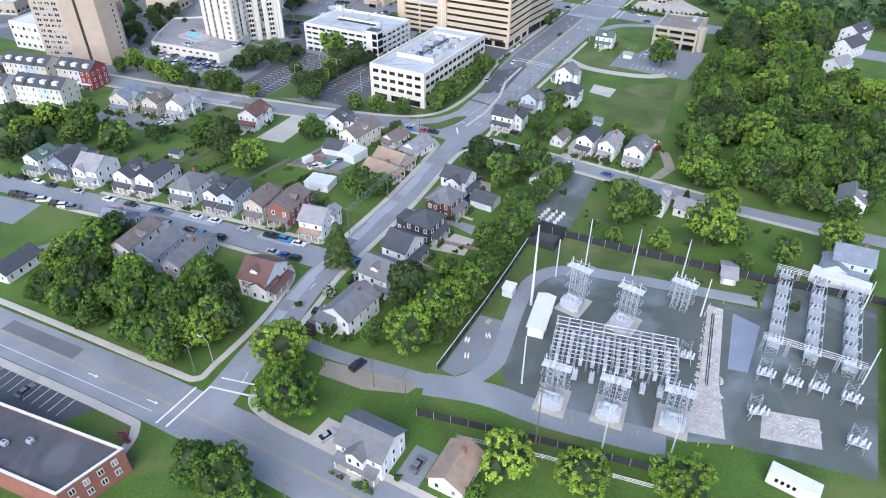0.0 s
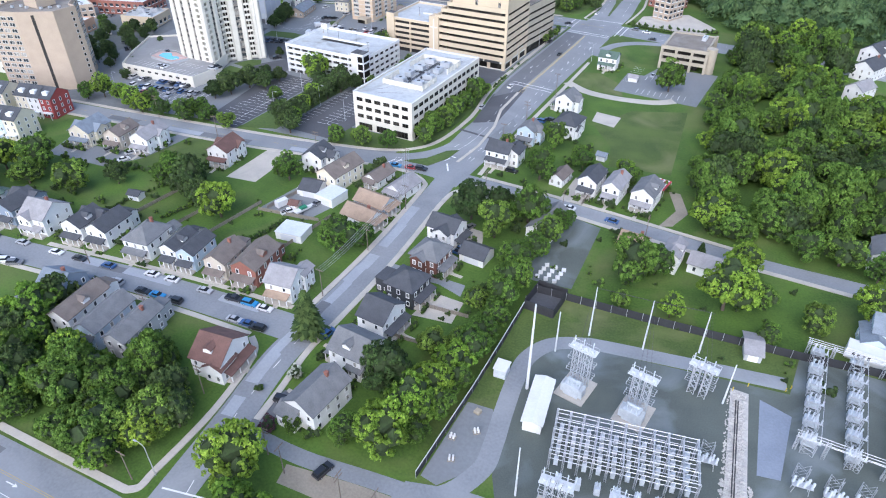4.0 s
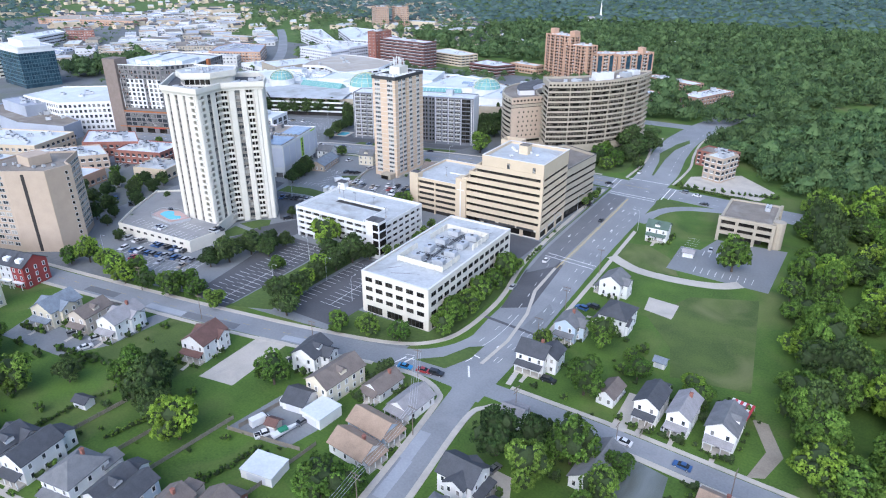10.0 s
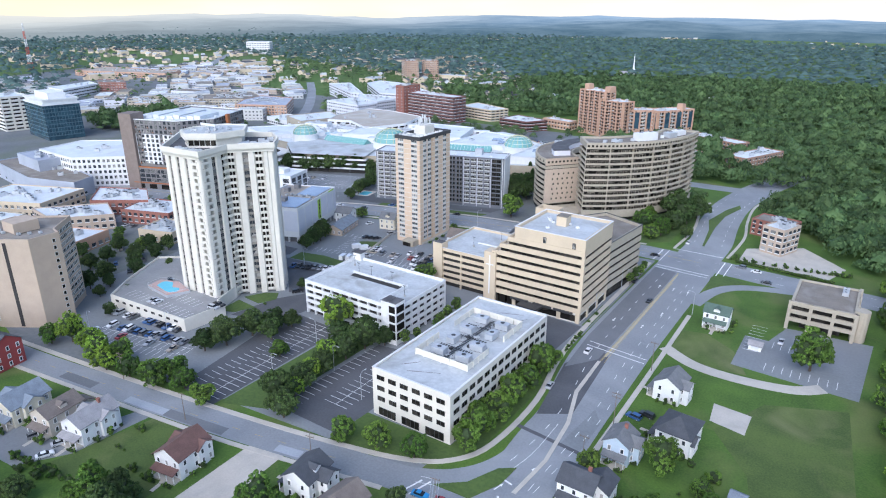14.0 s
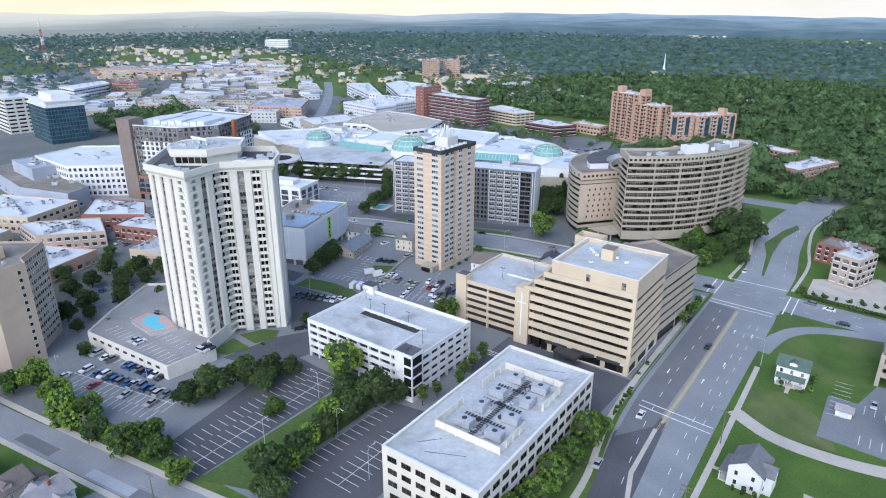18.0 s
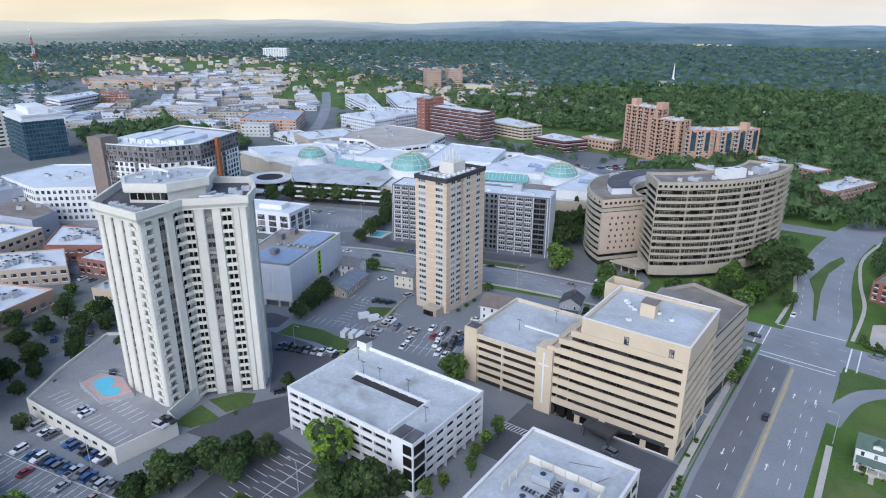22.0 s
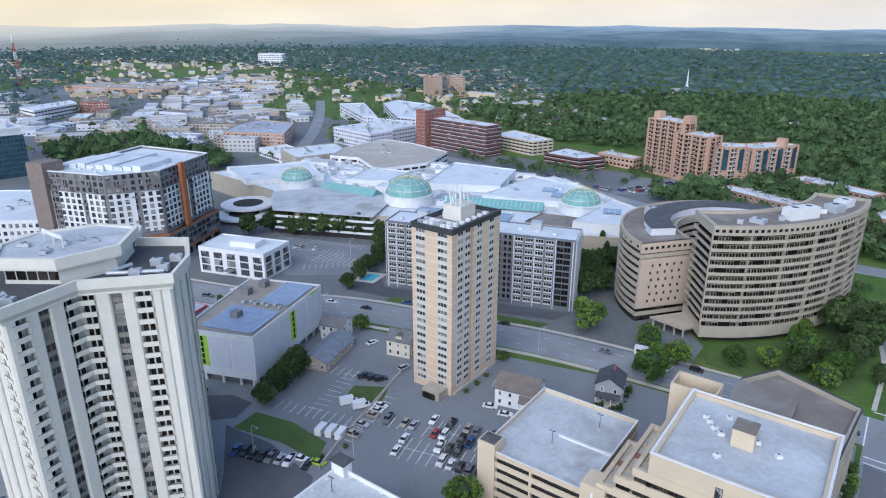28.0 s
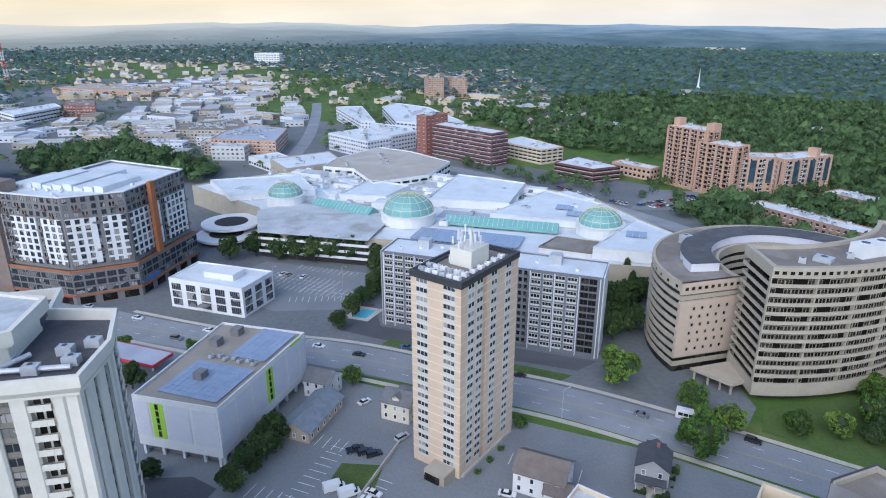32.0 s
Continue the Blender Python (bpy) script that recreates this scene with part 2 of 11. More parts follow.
def share(name, ob, parent, m):
    """Another object on the mesh of ob."""
    o = new(name, ob.data)
    o.parent = parent
    o.matrix_basis = m
    return o


def thing(name, label, category, m=None, group="", kind=""):
    e = new(name)
    e.empty_display_size = 0.5
    if m is not None:
        e.matrix_basis = m
    return tagged(e, label, category, group, kind)


def box(bm, x0, y0, z0, x1, y1, z1, mi=0):
    v = [bm.verts.new(c) for c in ((x0, y0, z0), (x1, y0, z0), (x1, y1, z0), (x0, y1, z0), (x0, y0, z1), (x1, y0, z1), (x1, y1, z1), (x0, y1, z1))]
    for f in ((3, 2, 1, 0), (4, 5, 6, 7), (0, 1, 5, 4), (1, 2, 6, 5), (2, 3, 7, 6), (3, 0, 4, 7)):
        bm.faces.new([v[i] for i in f]).material_index = mi


def prism(bm, pts, z0, z1, mi=0, mtop=None):
    """Upright prism over a plan outline."""
    area = sum(a[0] * b[1] - b[0] * a[1] for a, b in zip(pts, pts[1:] + pts[:1]))
    if area < 0:
        pts = pts[::-1]
    lo, hi = [bm.verts.new((x, y, z0)) for x, y in pts], [bm.verts.new((x, y, z1)) for x, y in pts]
    k = len(pts)
    for i in range(k):
        bm.faces.new((lo[i], lo[(i + 1) % k], hi[(i + 1) % k], hi[i])).material_index = mi
    bm.faces.new(hi).material_index = mi if mtop is None else mtop
    bm.faces.new(lo[::-1]).material_index = mi


def rod(bm, a, b, r, r2=None, seg=6, mi=0):
    a, b = Vector(a), Vector(b)
    q = (b - a).to_track_quat("Z", "Y").to_matrix()
    r2 = r if r2 is None else r2
    lo = [bm.verts.new(a + q @ Vector((r * math.cos(i * math.tau / seg), r * math.sin(i * math.tau / seg), 0))) for i in range(seg)]
    hi = [bm.verts.new(b + q @ Vector((r2 * math.cos(i * math.tau / seg), r2 * math.sin(i * math.tau / seg), 0))) for i in range(seg)]
    for i in range(seg):
        bm.faces.new((lo[i], lo[(i + 1) % seg], hi[(i + 1) % seg], hi[i])).material_index = mi
    bm.faces.new(hi).material_index = mi
    bm.faces.new(lo[::-1]).material_index = mi


def offset_line(pts, d):
    """The polyline moved d to its left."""
    out = []
    for i, p in enumerate(pts):
        a, b = pts[max(i - 1, 0)], pts[min(i + 1, len(pts) - 1)]
        t = Vector((b[0] - a[0], b[1] - a[1])).normalized()
        out.append((p[0] - t.y * d, p[1] + t.x * d))
    return out


def strip(bm, left, right, z0, z1, mi=0):
    """A slab between two lines of equally many points."""
    l0, r0, l1, r1 = [[bm.verts.new((*p, z)) for p in side] for z in (z0, z1) for side in (left, right)]
    k = len(l0)
    fs = [(r1[0], r0[0], l0[0], l1[0]), (r0[-1], r1[-1], l1[-1], l0[-1])]
    for i in range(k - 1):
        j = i + 1
        fs += [(l0[i], l0[j], r0[j], r0[i]), (r1[i], r1[j], l1[j], l1[i]), (r0[i], r0[j], r1[j], r1[i]), (l0[j], l0[i], l1[i], l1[j])]
    for f in fs:
        bm.faces.new(f).material_index = mi


def smooth_line(pts, n=6):
    """Catmull-Rom through the points."""
    out = []
    q = [pts[0]] + list(pts) + [pts[-1]]
    for i in range(1, len(q) - 2):
        p0, p1, p2, p3 = [Vector(v) for v in q[i - 1:i + 3]]
        for k in range(n):
            t = k / n
            out.append(tuple(0.5 * ((2 * p1) + (p2 - p0) * t + (2 * p0 - 5 * p1 + 4 * p2 - p3) * t * t + (3 * p1 - p0 - 3 * p2 + p3) * t ** 3)))
    out.append(tuple(pts[-1]))
    return out


def slab(name, pts, z0, z1, material, kind="structure", label="", category=""):
    bm = bmesh.new()
    prism(bm, list(pts), z0, z1)
    return tagged(part(name, bm, material), label, category, "", kind)


def lane(name, pts, width, material=None, z1=0.04, label="grey worn asphalt street", n=6, kind="structure"):
    pts = smooth_line(pts, n) if n > 1 else pts
    bm = bmesh.new()
    strip(bm, offset_line(pts, width / 2), offset_line(pts, -width / 2), -0.3, z1)
    return tagged(part(name, bm, material or ASPHALT), label, "road", "", kind)


def inside(x, y, poly):
    r = False
    for (x0, y0), (x1, y1) in zip(poly, poly[1:] + poly[:1]):
        if (y0 > y) != (y1 > y) and x < (x1 - x0) * (y - y0) / (y1 - y0) + x0:
            r = not r
    return r

# ---- ground and roads ----
bm = bmesh.new()
bmesh.ops.create_grid(bm, x_segments=120, y_segments=120, size=6000)
for v in bm.verts:
    d = math.hypot(v.co.x + 100, v.co.y - 250)
    v.co.z = -0.02 + max(0, min(1, (d - 2100) / 2000)) * (52 + 40 * noise.noise((v.co.x / 1300, v.co.y / 1300, 3))) - (22 if d > 2620 else 0)
tagged(part("ground", bm, GRASS, smooth=True), "green lawns and fields rising to far hills", "ground", "", "structure")

R1 = [(-420, 38), (-160, 54.5), (-99, 58), (-40, 58.5), (160, 58)]
R2 = [(-93, 60), (-97.5, 90), (-101, 110), (-101, 130), (-102, 160), (-106, 204), (-107, 212)]
R3 = [(-420, 70), (-198, 107.5), (-147, 115.5), (-101, 120)]
R4 = [(-460, 170), (-300, 184), (-242, 192), (-193, 199.5), (-155, 207), (-128, 212), (-107, 212)]
R5 = [(-110, 212), (-62, 211), (-29, 209), (0, 207.5), (26, 208.5), (54, 209.4), (110, 211), (240, 214)]
R7 = [(-620, 300), (-464, 334), (-407, 348), (-360, 362), (-310, 383), (-270, 394), (-230, 404), (-190, 409), (-150, 412), (-110, 411), (-60, 407), (120, 396)]
lane("road_south", R1, 12.5, z1=0.05)
lane("road_middle", R2, 8.5, z1=0.06)
lane("road_west", R3, 9.5, z1=0.05)
lane("road_cross", R4, 9.5, z1=0.05)
lane("road_east", R5, 6.6, z1=0.07)
lane("road_north", R7, 17, z1=0.05)
bm = bmesh.new()
left = smooth_line([(-110, 205), (-118, 226), (-120, 245), (-120.5, 262), (-125, 285), (-127.5, 310), (-128, 345), (-127.5, 405)], 5)
right = smooth_line([(-101, 205), (-100.5, 226), (-100.5, 245), (-101, 262), (-101.5, 285), (-102, 310), (-102, 345), (-101.5, 405)], 5)
strip(bm, left, right, -0.3, 0.08)
tagged(part("road_avenue", bm, ASPHALT), "wide grey multi-lane avenue of worn asphalt", "road", "", "structure")
lane("road_avenue_north", [(-114, 400), (-113, 440), (-117, 480), (-118, 520), (-113, 560), (-104, 600), (-90, 660)], 21, z1=0.06)
bm = bmesh.new()
strip(bm, smooth_line([(-150, 212.7), (-138, 215), (-126, 222), (-119.5, 235), (-119.5, 258)], 6), smooth_line([(-150, 204), (-135, 206), (-118, 212), (-110, 228), (-109, 258)], 6), -0.3, 0.07)
tagged(part("road_curve", bm, ASPHALT), "curved asphalt lane joining the avenue", "road", "", "structure")

LOT = mat("car_park_asphalt", (0.215, 0.23, 0.24), (0.165, 0.178, 0.187), 0.9, 0.06, 1.2, 0.2, stain=(0.20, 0.205, 0.215), amount=0.6)
TOWNPAVE = mat("town_paving", (0.165, 0.176, 0.182), (0.11, 0.12, 0.124), 0.9, 0.03, 0.5, 0.1, stain=(0.11, 0.13, 0.09), amount=0.8)
DIRT = mat("bare_earth", (0.33, 0.29, 0.23), (0.24, 0.21, 0.165), 0.95, 0.2, 2.0, 0.3)
MOWN = mat("mown_lawn", (0.085, 0.135, 0.028), (0.05, 0.088, 0.019), 0.95, 0.08, 1.0)
# car parks, yards and drives: name, label, height, surface, outline
def pave(nm, lb, z, m_, *pts):
    slab(nm, pts, -0.3, z, m_, label=lb, category="ground")


pave("pavement_town", "grey paved town ground between the shops", 0.012, TOWNPAVE, (-900, 250), (-640, 250), (-400, 330), (-300, 376), (-232, 398), (-180, 404), (-180, 436), (-230, 505), (-232, 600), (-300, 690), (-420, 690), (-560, 760), (-900, 760))
pave("pavement_west", "grey paved town ground by the taupe tower", 0.014, TOWNPAVE, (-620, 210), (-345, 200), (-300, 190), (-252, 197), (-292, 232), (-330, 300), (-400, 340), (-620, 300))
pave("pavement_towers", "asphalt car parks between the towers", 0.018, LOT, (-325, 212), (-250, 200), (-204, 208), (-134, 215), (-128, 290), (-129, 402), (-200, 396), (-300, 372), (-400, 340), (-330, 290))
pave("pavement_lot_dark", "dark car park with white stalls", 0.03, NEWASPHALT, (-222, 205), (-204, 204), (-205, 262), (-236, 264), (-228, 240))
pave("pavement_lot_office", "dark office car park", 0.03, NEWASPHALT, (-187.5, 215), (-163, 215), (-162, 228), (-162, 266), (-186, 262))
pave("pavement_lot_tower", "dark car park beside the white tower", 0.03, NEWASPHALT, (-280, 304), (-262, 306), (-242, 303), (-232, 285), (-247, 276), (-262, 290))
pave("pavement_lane", "dark lane between tower and garage", 0.028, NEWASPHALT, (-250, 248), (-232, 252), (-228, 266), (-229, 300), (-240, 300), (-240, 280), (-247, 268))
pave("pavement_office_court", "dark forecourt of the beige office", 0.03, NEWASPHALT, (-178, 290), (-132, 291), (-131, 317), (-178, 319))
pave("lawn_verge", "green verge between car parks", 0.06, MOWN, (-203.5, 206), (-188.5, 212), (-188.5, 266), (-204, 268))
pave("lawn_tower", "mown lawn at the tower's foot", 0.09, MOWN, (-257, 248), (-250.5, 250), (-247.5, 258), (-258.5, 259))
pave("lawn_tower", "mown lawn at the tower's foot", 0.09, MOWN, (-259, 262), (-249, 261), (-246, 268), (-250, 273), (-255, 270))
pave("lawn_corner", "mown lawn between car parks", 0.07, MOWN, (-277, 304.5), (-278, 313.5), (-265, 316.5), (-250, 315.5), (-246, 308), (-260, 308))
pave("pavement_drive", "dark asphalt drive below the storage block", 0.032, NEWASPHALT, (-303, 306), (-292, 315.2), (-283, 316), (-280.5, 308), (-288, 300))
pave("lawn_island", "small mown lawn in a car park", 0.09, MEADOW, (-261, 332.5), (-264.4, 342), (-254.6, 348), (-249.8, 338))
pave("lawn_office", "planted verge round the white office", 0.06, MOWN, (-163, 211.5), (-134, 218.5), (-125, 232), (-125, 285), (-132, 290), (-132.5, 229), (-162, 228))
pave("lawn_beige", "lawn strip beside the beige office", 0.12, MOWN, (-131.5, 318), (-128.8, 318), (-128.8, 340), (-131.5, 340))
pave("lawn_slab", "lawn along the north road", 0.10, MOWN, (-300, 399), (-236, 414), (-234, 420), (-300, 404))
pave("lawn_curved", "lawn by the curved apartments", 0.10, MOWN, (-176, 424), (-142, 424), (-131, 432), (-132, 500), (-142, 500), (-160, 456), (-178, 438))
pave("pavement_lot_clinic", "car park beside the white low office", 0.03, LOT, (-355, 394), (-328, 416), (-346, 450), (-402, 430), (-400, 396))
pave("pavement_drive_slab", "dark drive of the apartment slab", 0.032, NEWASPHALT, (-322, 398), (-302, 402), (-234, 424), (-231, 434), (-310, 410), (-326, 424), (-334, 412))
pave("pavement_lot_concrete", "asphalt car park of the concrete office", 0.03, LOT, (-78, 320), (-40, 318), (-38, 362), (-66, 360), (-70, 345), (-78, 345))
pave("pavement_pad", "pale parking pad behind a house", 0.035, CONCRETE, (-76, 282), (-66, 280), (-66, 291), (-77, 292))
pave("pavement_court_north", "pale forecourt of the small office", 0.03, CONCRETE, (-96, 425), (-58, 420), (-52, 440), (-72, 462), (-96, 445))
pave("pavement_yard_boat", "asphalt yard behind the houses", 0.03, LOT, (-153, 160), (-134, 163), (-131, 175), (-140, 184), (-150, 181))
pave("pavement_lot_pale", "pale concrete car park beside a house", 0.035, CONCRETE, (-178, 172), (-166, 174), (-168, 200), (-179, 198))
pave("pavement_yard_west", "asphalt yard among the houses", 0.03, LOT, (-252, 153), (-224, 156), (-216, 168), (-214, 192), (-219, 192), (-226, 168), (-256, 164))
pave("pavement_patio", "pale concrete patio behind the dark house", 0.05, CONCRETE, (-80, 139), (-69, 141), (-70, 150), (-79, 150))
pave("pavement_drive", "asphalt drive beside a house", 0.045, ASPHALT, (-98, 152), (-80, 154), (-72, 152), (-73, 157), (-82, 157), (-98, 156))
pave("pavement_drive", "pale drive beside a house", 0.045, CONCRETE, (-97, 181), (-82, 180), (-80, 166), (-77, 176), (-80, 184), (-97, 185))
pave("pavement_gravel_east", "dark gravel plot with concrete blocks", 0.03, GRAVEL, (-62, 168), (-46, 170), (-48, 204), (-58, 206), (-61, 190))
pave("pavement_dirt", "bare earth beside the lane", 0.03, DIRT, (-79, 86), (-64, 88.8), (-55, 90), (-56, 86.5), (-66, 82.5), (-78, 81.5))
pave("pavement_drive", "dark asphalt drive beside a house", 0.045, DARKPATCH, (-95, 90), (-91.5, 89), (-88.5, 96), (-89.5, 101), (-92.5, 102))
pave("lawn_substation", "dry mown grass round the substation", 0.02, MEADOW, (-54.5, 118), (-44, 118), (-46, 136), (-40, 148), (12, 155), (40, 160), (42, 175), (11, 170), (-25, 166), (-54, 164))
pave("pavement_store", "blue-grey gravel storage plot by the fence", 0.035, LOT, (-53, 97), (-53.2, 119.2), (-47, 119.9), (-44, 111), (-45, 102), (-49, 96.5))
pave("pavement_court", "pale ball court beside the street", 0.03, ASPHALT, (-222, 84), (-204, 87), (-207, 99), (-226, 96))
pave("pavement_lot_south", "dark car park beside the brick building", 0.03, NEWASPHALT, (-175, 36), (-120, 41), (-116, 49), (-174, 46))
pave("pavement_drive", "pale concrete drive", 0.045, CONCRETE, (-69, 62), (-61, 62), (-61, 72), (-68, 72))
pave("pavement_drive", "asphalt drive between two houses", 0.045, ASPHALT, (-47, 62), (-41.5, 62), (-41.5, 75), (-47, 75))
pave("pavement_drive", "pale concrete drive", 0.045, CONCRETE, (-66, 214), (-62, 214), (-62, 232), (-66, 232))
pave("pavement_path", "curved gravel drive", 0.04, DIRT, (-32, 214), (-28, 216), (-25, 226), (-30, 238), (-34, 238), (-29, 226))
pave("pavement_yard", "dark gravel yard of the substation", 0.03, GRAVEL, (-36, 97), (-24, 96), (0, 102), (12, 107), (40, 112), (40, 173), (13, 171), (12, 157), (-30, 150), (-42, 147), (-46.5, 140), (-45, 125), (-42.5, 112), (-40, 104))
pave("meadow", "open mown field behind the houses", 0.02, MEADOW, (-58, 246), (-36, 250), (-42, 310), (-64, 300), (-74, 278), (-62, 262))
pave("meadow", "open mown lawn beside the avenue", 0.02, MEADOW, (-99, 318), (-86, 313), (-72, 315), (-79, 330), (-90, 338), (-99, 336))
pave("meadow", "rough open field by the cross street", 0.02, MEADOW, (-218, 160), (-183, 164), (-189, 196), (-212, 192))
lane("road_ramp", [(-50, 401), (-72, 397), (-88, 391), (-97, 380), (-101, 362)], 5.5, ASPHALT, 0.066)
lane("road_drive", [(-100, 319), (-88, 312), (-73, 311), (-58, 314), (-50, 320)], 5, CONCRETE, 0.05, "pale curved drive")
lane("road_lane", [(-90, 88.5), (-77, 88.8), (-62.5, 91), (-52, 92.5)], 3.8, ASPHALT, 0.046, "pale worn lane to the substation")
lane("road_substation", [(-56, 91), (-47, 95), (-42.6, 104), (-43, 111), (-44.7, 120.3), (-46.2, 130.3), (-46.6, 138.5), (-43.2, 146), (-36, 150.3), (-28, 152.5), (11, 160)], 4.4, ASPHALT, 0.05, "pale asphalt service road")
lane("road_substation_south", [(-54, 91), (-40, 95), (-24, 96), (0, 100.5)], 7, ASPHALT, 0.055, "pale asphalt service road")
lane("road_alley", [(-186, 78), (-181, 88), (-175, 104)], 4, ASPHALT, 0.045, "narrow alley")
lane("road_town_west", [(-420, 176), (-405, 230), (-402, 290), (-430, 338)], 9, ASPHALT, 0.045)


# kerbed pavements
def walkway(pts, w=1.7, label="pale concrete pavement with a kerb"):
    q = smooth_line(pts, 5)
    bm = bmesh.new()
    strip(bm, offset_line(q, w / 2), offset_line(q, -w / 2), -0.3, 0.16)
    tagged(part("pavement", bm, CONCRETE), label, "pavement", "", "structure")


def beside(line, d, i0=0, i1=None):
    return offset_line(line, d)[i0:i1]


walkway([(-300, 53.5), (-165, 62.2), (-112, 65.2), (-102.5, 66.5), (-102, 72), (-103, 90), (-107, 107), (-112, 112)])
walkway([(-300, 38.5), (-165, 46.6), (-112, 50), (-103, 49), (-100, 40)], 2.0)
walkway([(-87.5, 72), (-86, 67.2), (-78, 65.3), (-60, 65.2), (-30, 65.2)])
walkway([(-92.5, 92), (-94, 103), (-96, 115), (-96.2, 130), (-97.2, 160), (-100.5, 196), (-98, 204), (-92, 206.8), (-62, 206.8), (-29, 204.8), (24, 204.3)])
walkway([(-106.2, 126), (-107, 160), (-110.5, 196), (-113, 203), (-122, 206.5), (-135, 205.5)])
walkway([(-196, 114), (-148, 122), (-110, 126.2)], 1.5)
walkway([(-200, 101), (-147, 109.5), (-113, 112.6)], 1.5)
walkway([(-300, 178), (-242, 186.2), (-192, 193.6), (-156, 201), (-138, 204.8)], 1.5)
walkway([(-300, 189.8), (-242, 197.6), (-193, 205.2), (-160, 211.6), (-140, 217), (-129, 224), (-123.5, 236), (-123, 262), (-128, 290), (-130, 320), (-130.5, 398)], 1.8)
walkway([(-97.5, 217), (-98.5, 235), (-98.8, 290), (-99.3, 330), (-99.6, 350)], 1.6)
walkway([(-96, 216), (-62, 215.4), (-30, 213.4), (-8, 212)], 1.5)
walkway([(-400, 340), (-355, 352.5), (-305, 372), (-265, 383.5), (-228, 394), (-188, 399), (-140, 402)], 1.8)
walkway([(-400, 361), (-355, 374), (-310, 394), (-270, 404.5), (-232, 414.5), (-188, 419.5), (-140, 422.5)], 1.6)
walkway([(-126.5, 425), (-126, 460), (-131, 495), (-131, 520)], 1.4)
walkway([(-101, 425), (-100, 460), (-104, 490), (-106, 525), (-100, 560)], 1.4)
# medians and islands
for nm, pts, m_, lb in (
    ("median_north", [(-115.5, 436), (-114.5, 436), (-117, 470), (-117, 495), (-112.6, 517), (-114.5, 524), (-119, 510), (-123.2, 482), (-119, 465)], MOWN, "grass median of the avenue"),
    ("island_curve", [(-128, 213.2), (-117.5, 214), (-113.5, 223), (-113, 231), (-117, 228), (-121, 219)], MOWN, "grassy traffic island"),
    ("island_ramp", [(-100.5, 378), (-96, 389), (-86, 397), (-99, 400), (-102, 396)], MOWN, "grassy traffic island"),
    ("island_avenue", [(-109.8, 222), (-108.6, 222), (-107.5, 238), (-109.4, 257), (-114.0, 274), (-115.2, 296), (-116.3, 296), (-115.3, 274), (-110.6, 257), (-108.6, 238)], CONCRETE, "concrete median strip"),
):
    slab(nm, pts, -0.3, 0.2, m_, label=lb, category="median")


# painted lines
def dashes(name, pts, width, material, z, on=3.0, off=6.0):
    q = smooth_line(pts, 8)
    bm = bmesh.new()
    run, draw = 0.0, off > 0
    for a, b in zip(q, q[1:]):
        a, b = Vector(a), Vector(b)
        ln = (b - a).length
        u = (b - a) / max(ln, 1e-6)
        n = Vector((-u.y, u.x)) * width / 2
        s = 0.0
        while s < ln:
            ph = (run + s) % (on + off)
            if ph < on:
                e = min(ln, s + on - ph)
                p, r = a + u * s, a + u * e
                bm.faces.new([bm.verts.new((*(v), z)) for v in (p - n, r - n, r + n, p + n)])
                s = e + 1e-4
            else:
                s += on + off - ph
        run += ln
    return tagged(part(name, bm, material), name.replace("_", " "), "marking", "", "stuff")


def solid(name, pts, width, material, z):
    return dashes(name, pts, width, material, z, 1e6, 0)


solid("yellow_centre_line", offset_line(R1, 0.2), 0.13, YELLOWLINE, 0.07)
solid("yellow_centre_line", offset_line(R1, -0.2), 0.13, YELLOWLINE, 0.07)
solid("white_lane_line", [(-300, 42.5), (-160, 51), (-104, 54.5)], 0.15, PAINTLINE, 0.07)
dashes("white_centre_line", [(-92.2, 71), (-95.5, 82), (-98.7, 97), (-100.2, 112), (-100.8, 118)], 0.17, PAINTLINE, 0.1)
dashes("yellow_centre_line", R4[:5], 0.13, YELLOWLINE, 0.07, 3, 5)
dashes("white_lane_line", [(-132, 214), (-121, 219), (-115.5, 235), (-114.5, 262), (-119.5, 300), (-121, 345), (-121, 395)], 0.15, PAINTLINE, 0.1)
solid("white_lane_line", [(-132, 211.5), (-119, 218), (-112.8, 235), (-112.2, 255)], 0.13, PAINTLINE, 0.1)
for dx in (-2.9, 0.0):
    dashes("white_lane_line", [(-106.6 - dx * 0.5, 225), (-105.6 - dx, 262), (-108 - dx, 300), (-108.5 - dx, 345), (-108.5 - dx, 385)], 0.15, PAINTLINE, 0.1)
for dx in (-0.2, 0.2):
    solid("yellow_median_line", [(-115.4 + dx, 296), (-115.6 + dx, 345), (-115.4 + dx, 392)], 0.14, YELLOWLINE, 0.1)
solid("yellow_median_line", [(-114.0, 296), (-114.6, 345), (-114.4, 380)], 0.14, YELLOWLINE, 0.1)
for d, w_ in ((-4.2, 0.14), (4.2, 0.14)):
    dashes("white_lane_line", offset_line(R7, d), w_, PAINTLINE, 0.07)
for d in (-0.2, 0.2):
    solid("yellow_centre_line", offset_line(R7, d)[:10], 0.13, YELLOWLINE, 0.07)
dashes("white_lane_line", [(-120.5, 440), (-124.5, 480), (-125.5, 520), (-120, 560)], 0.14, PAINTLINE, 0.08)
dashes("white_lane_line", [(-107, 440), (-111, 480), (-111.5, 520), (-106, 560)], 0.14, PAINTLINE, 0.08)


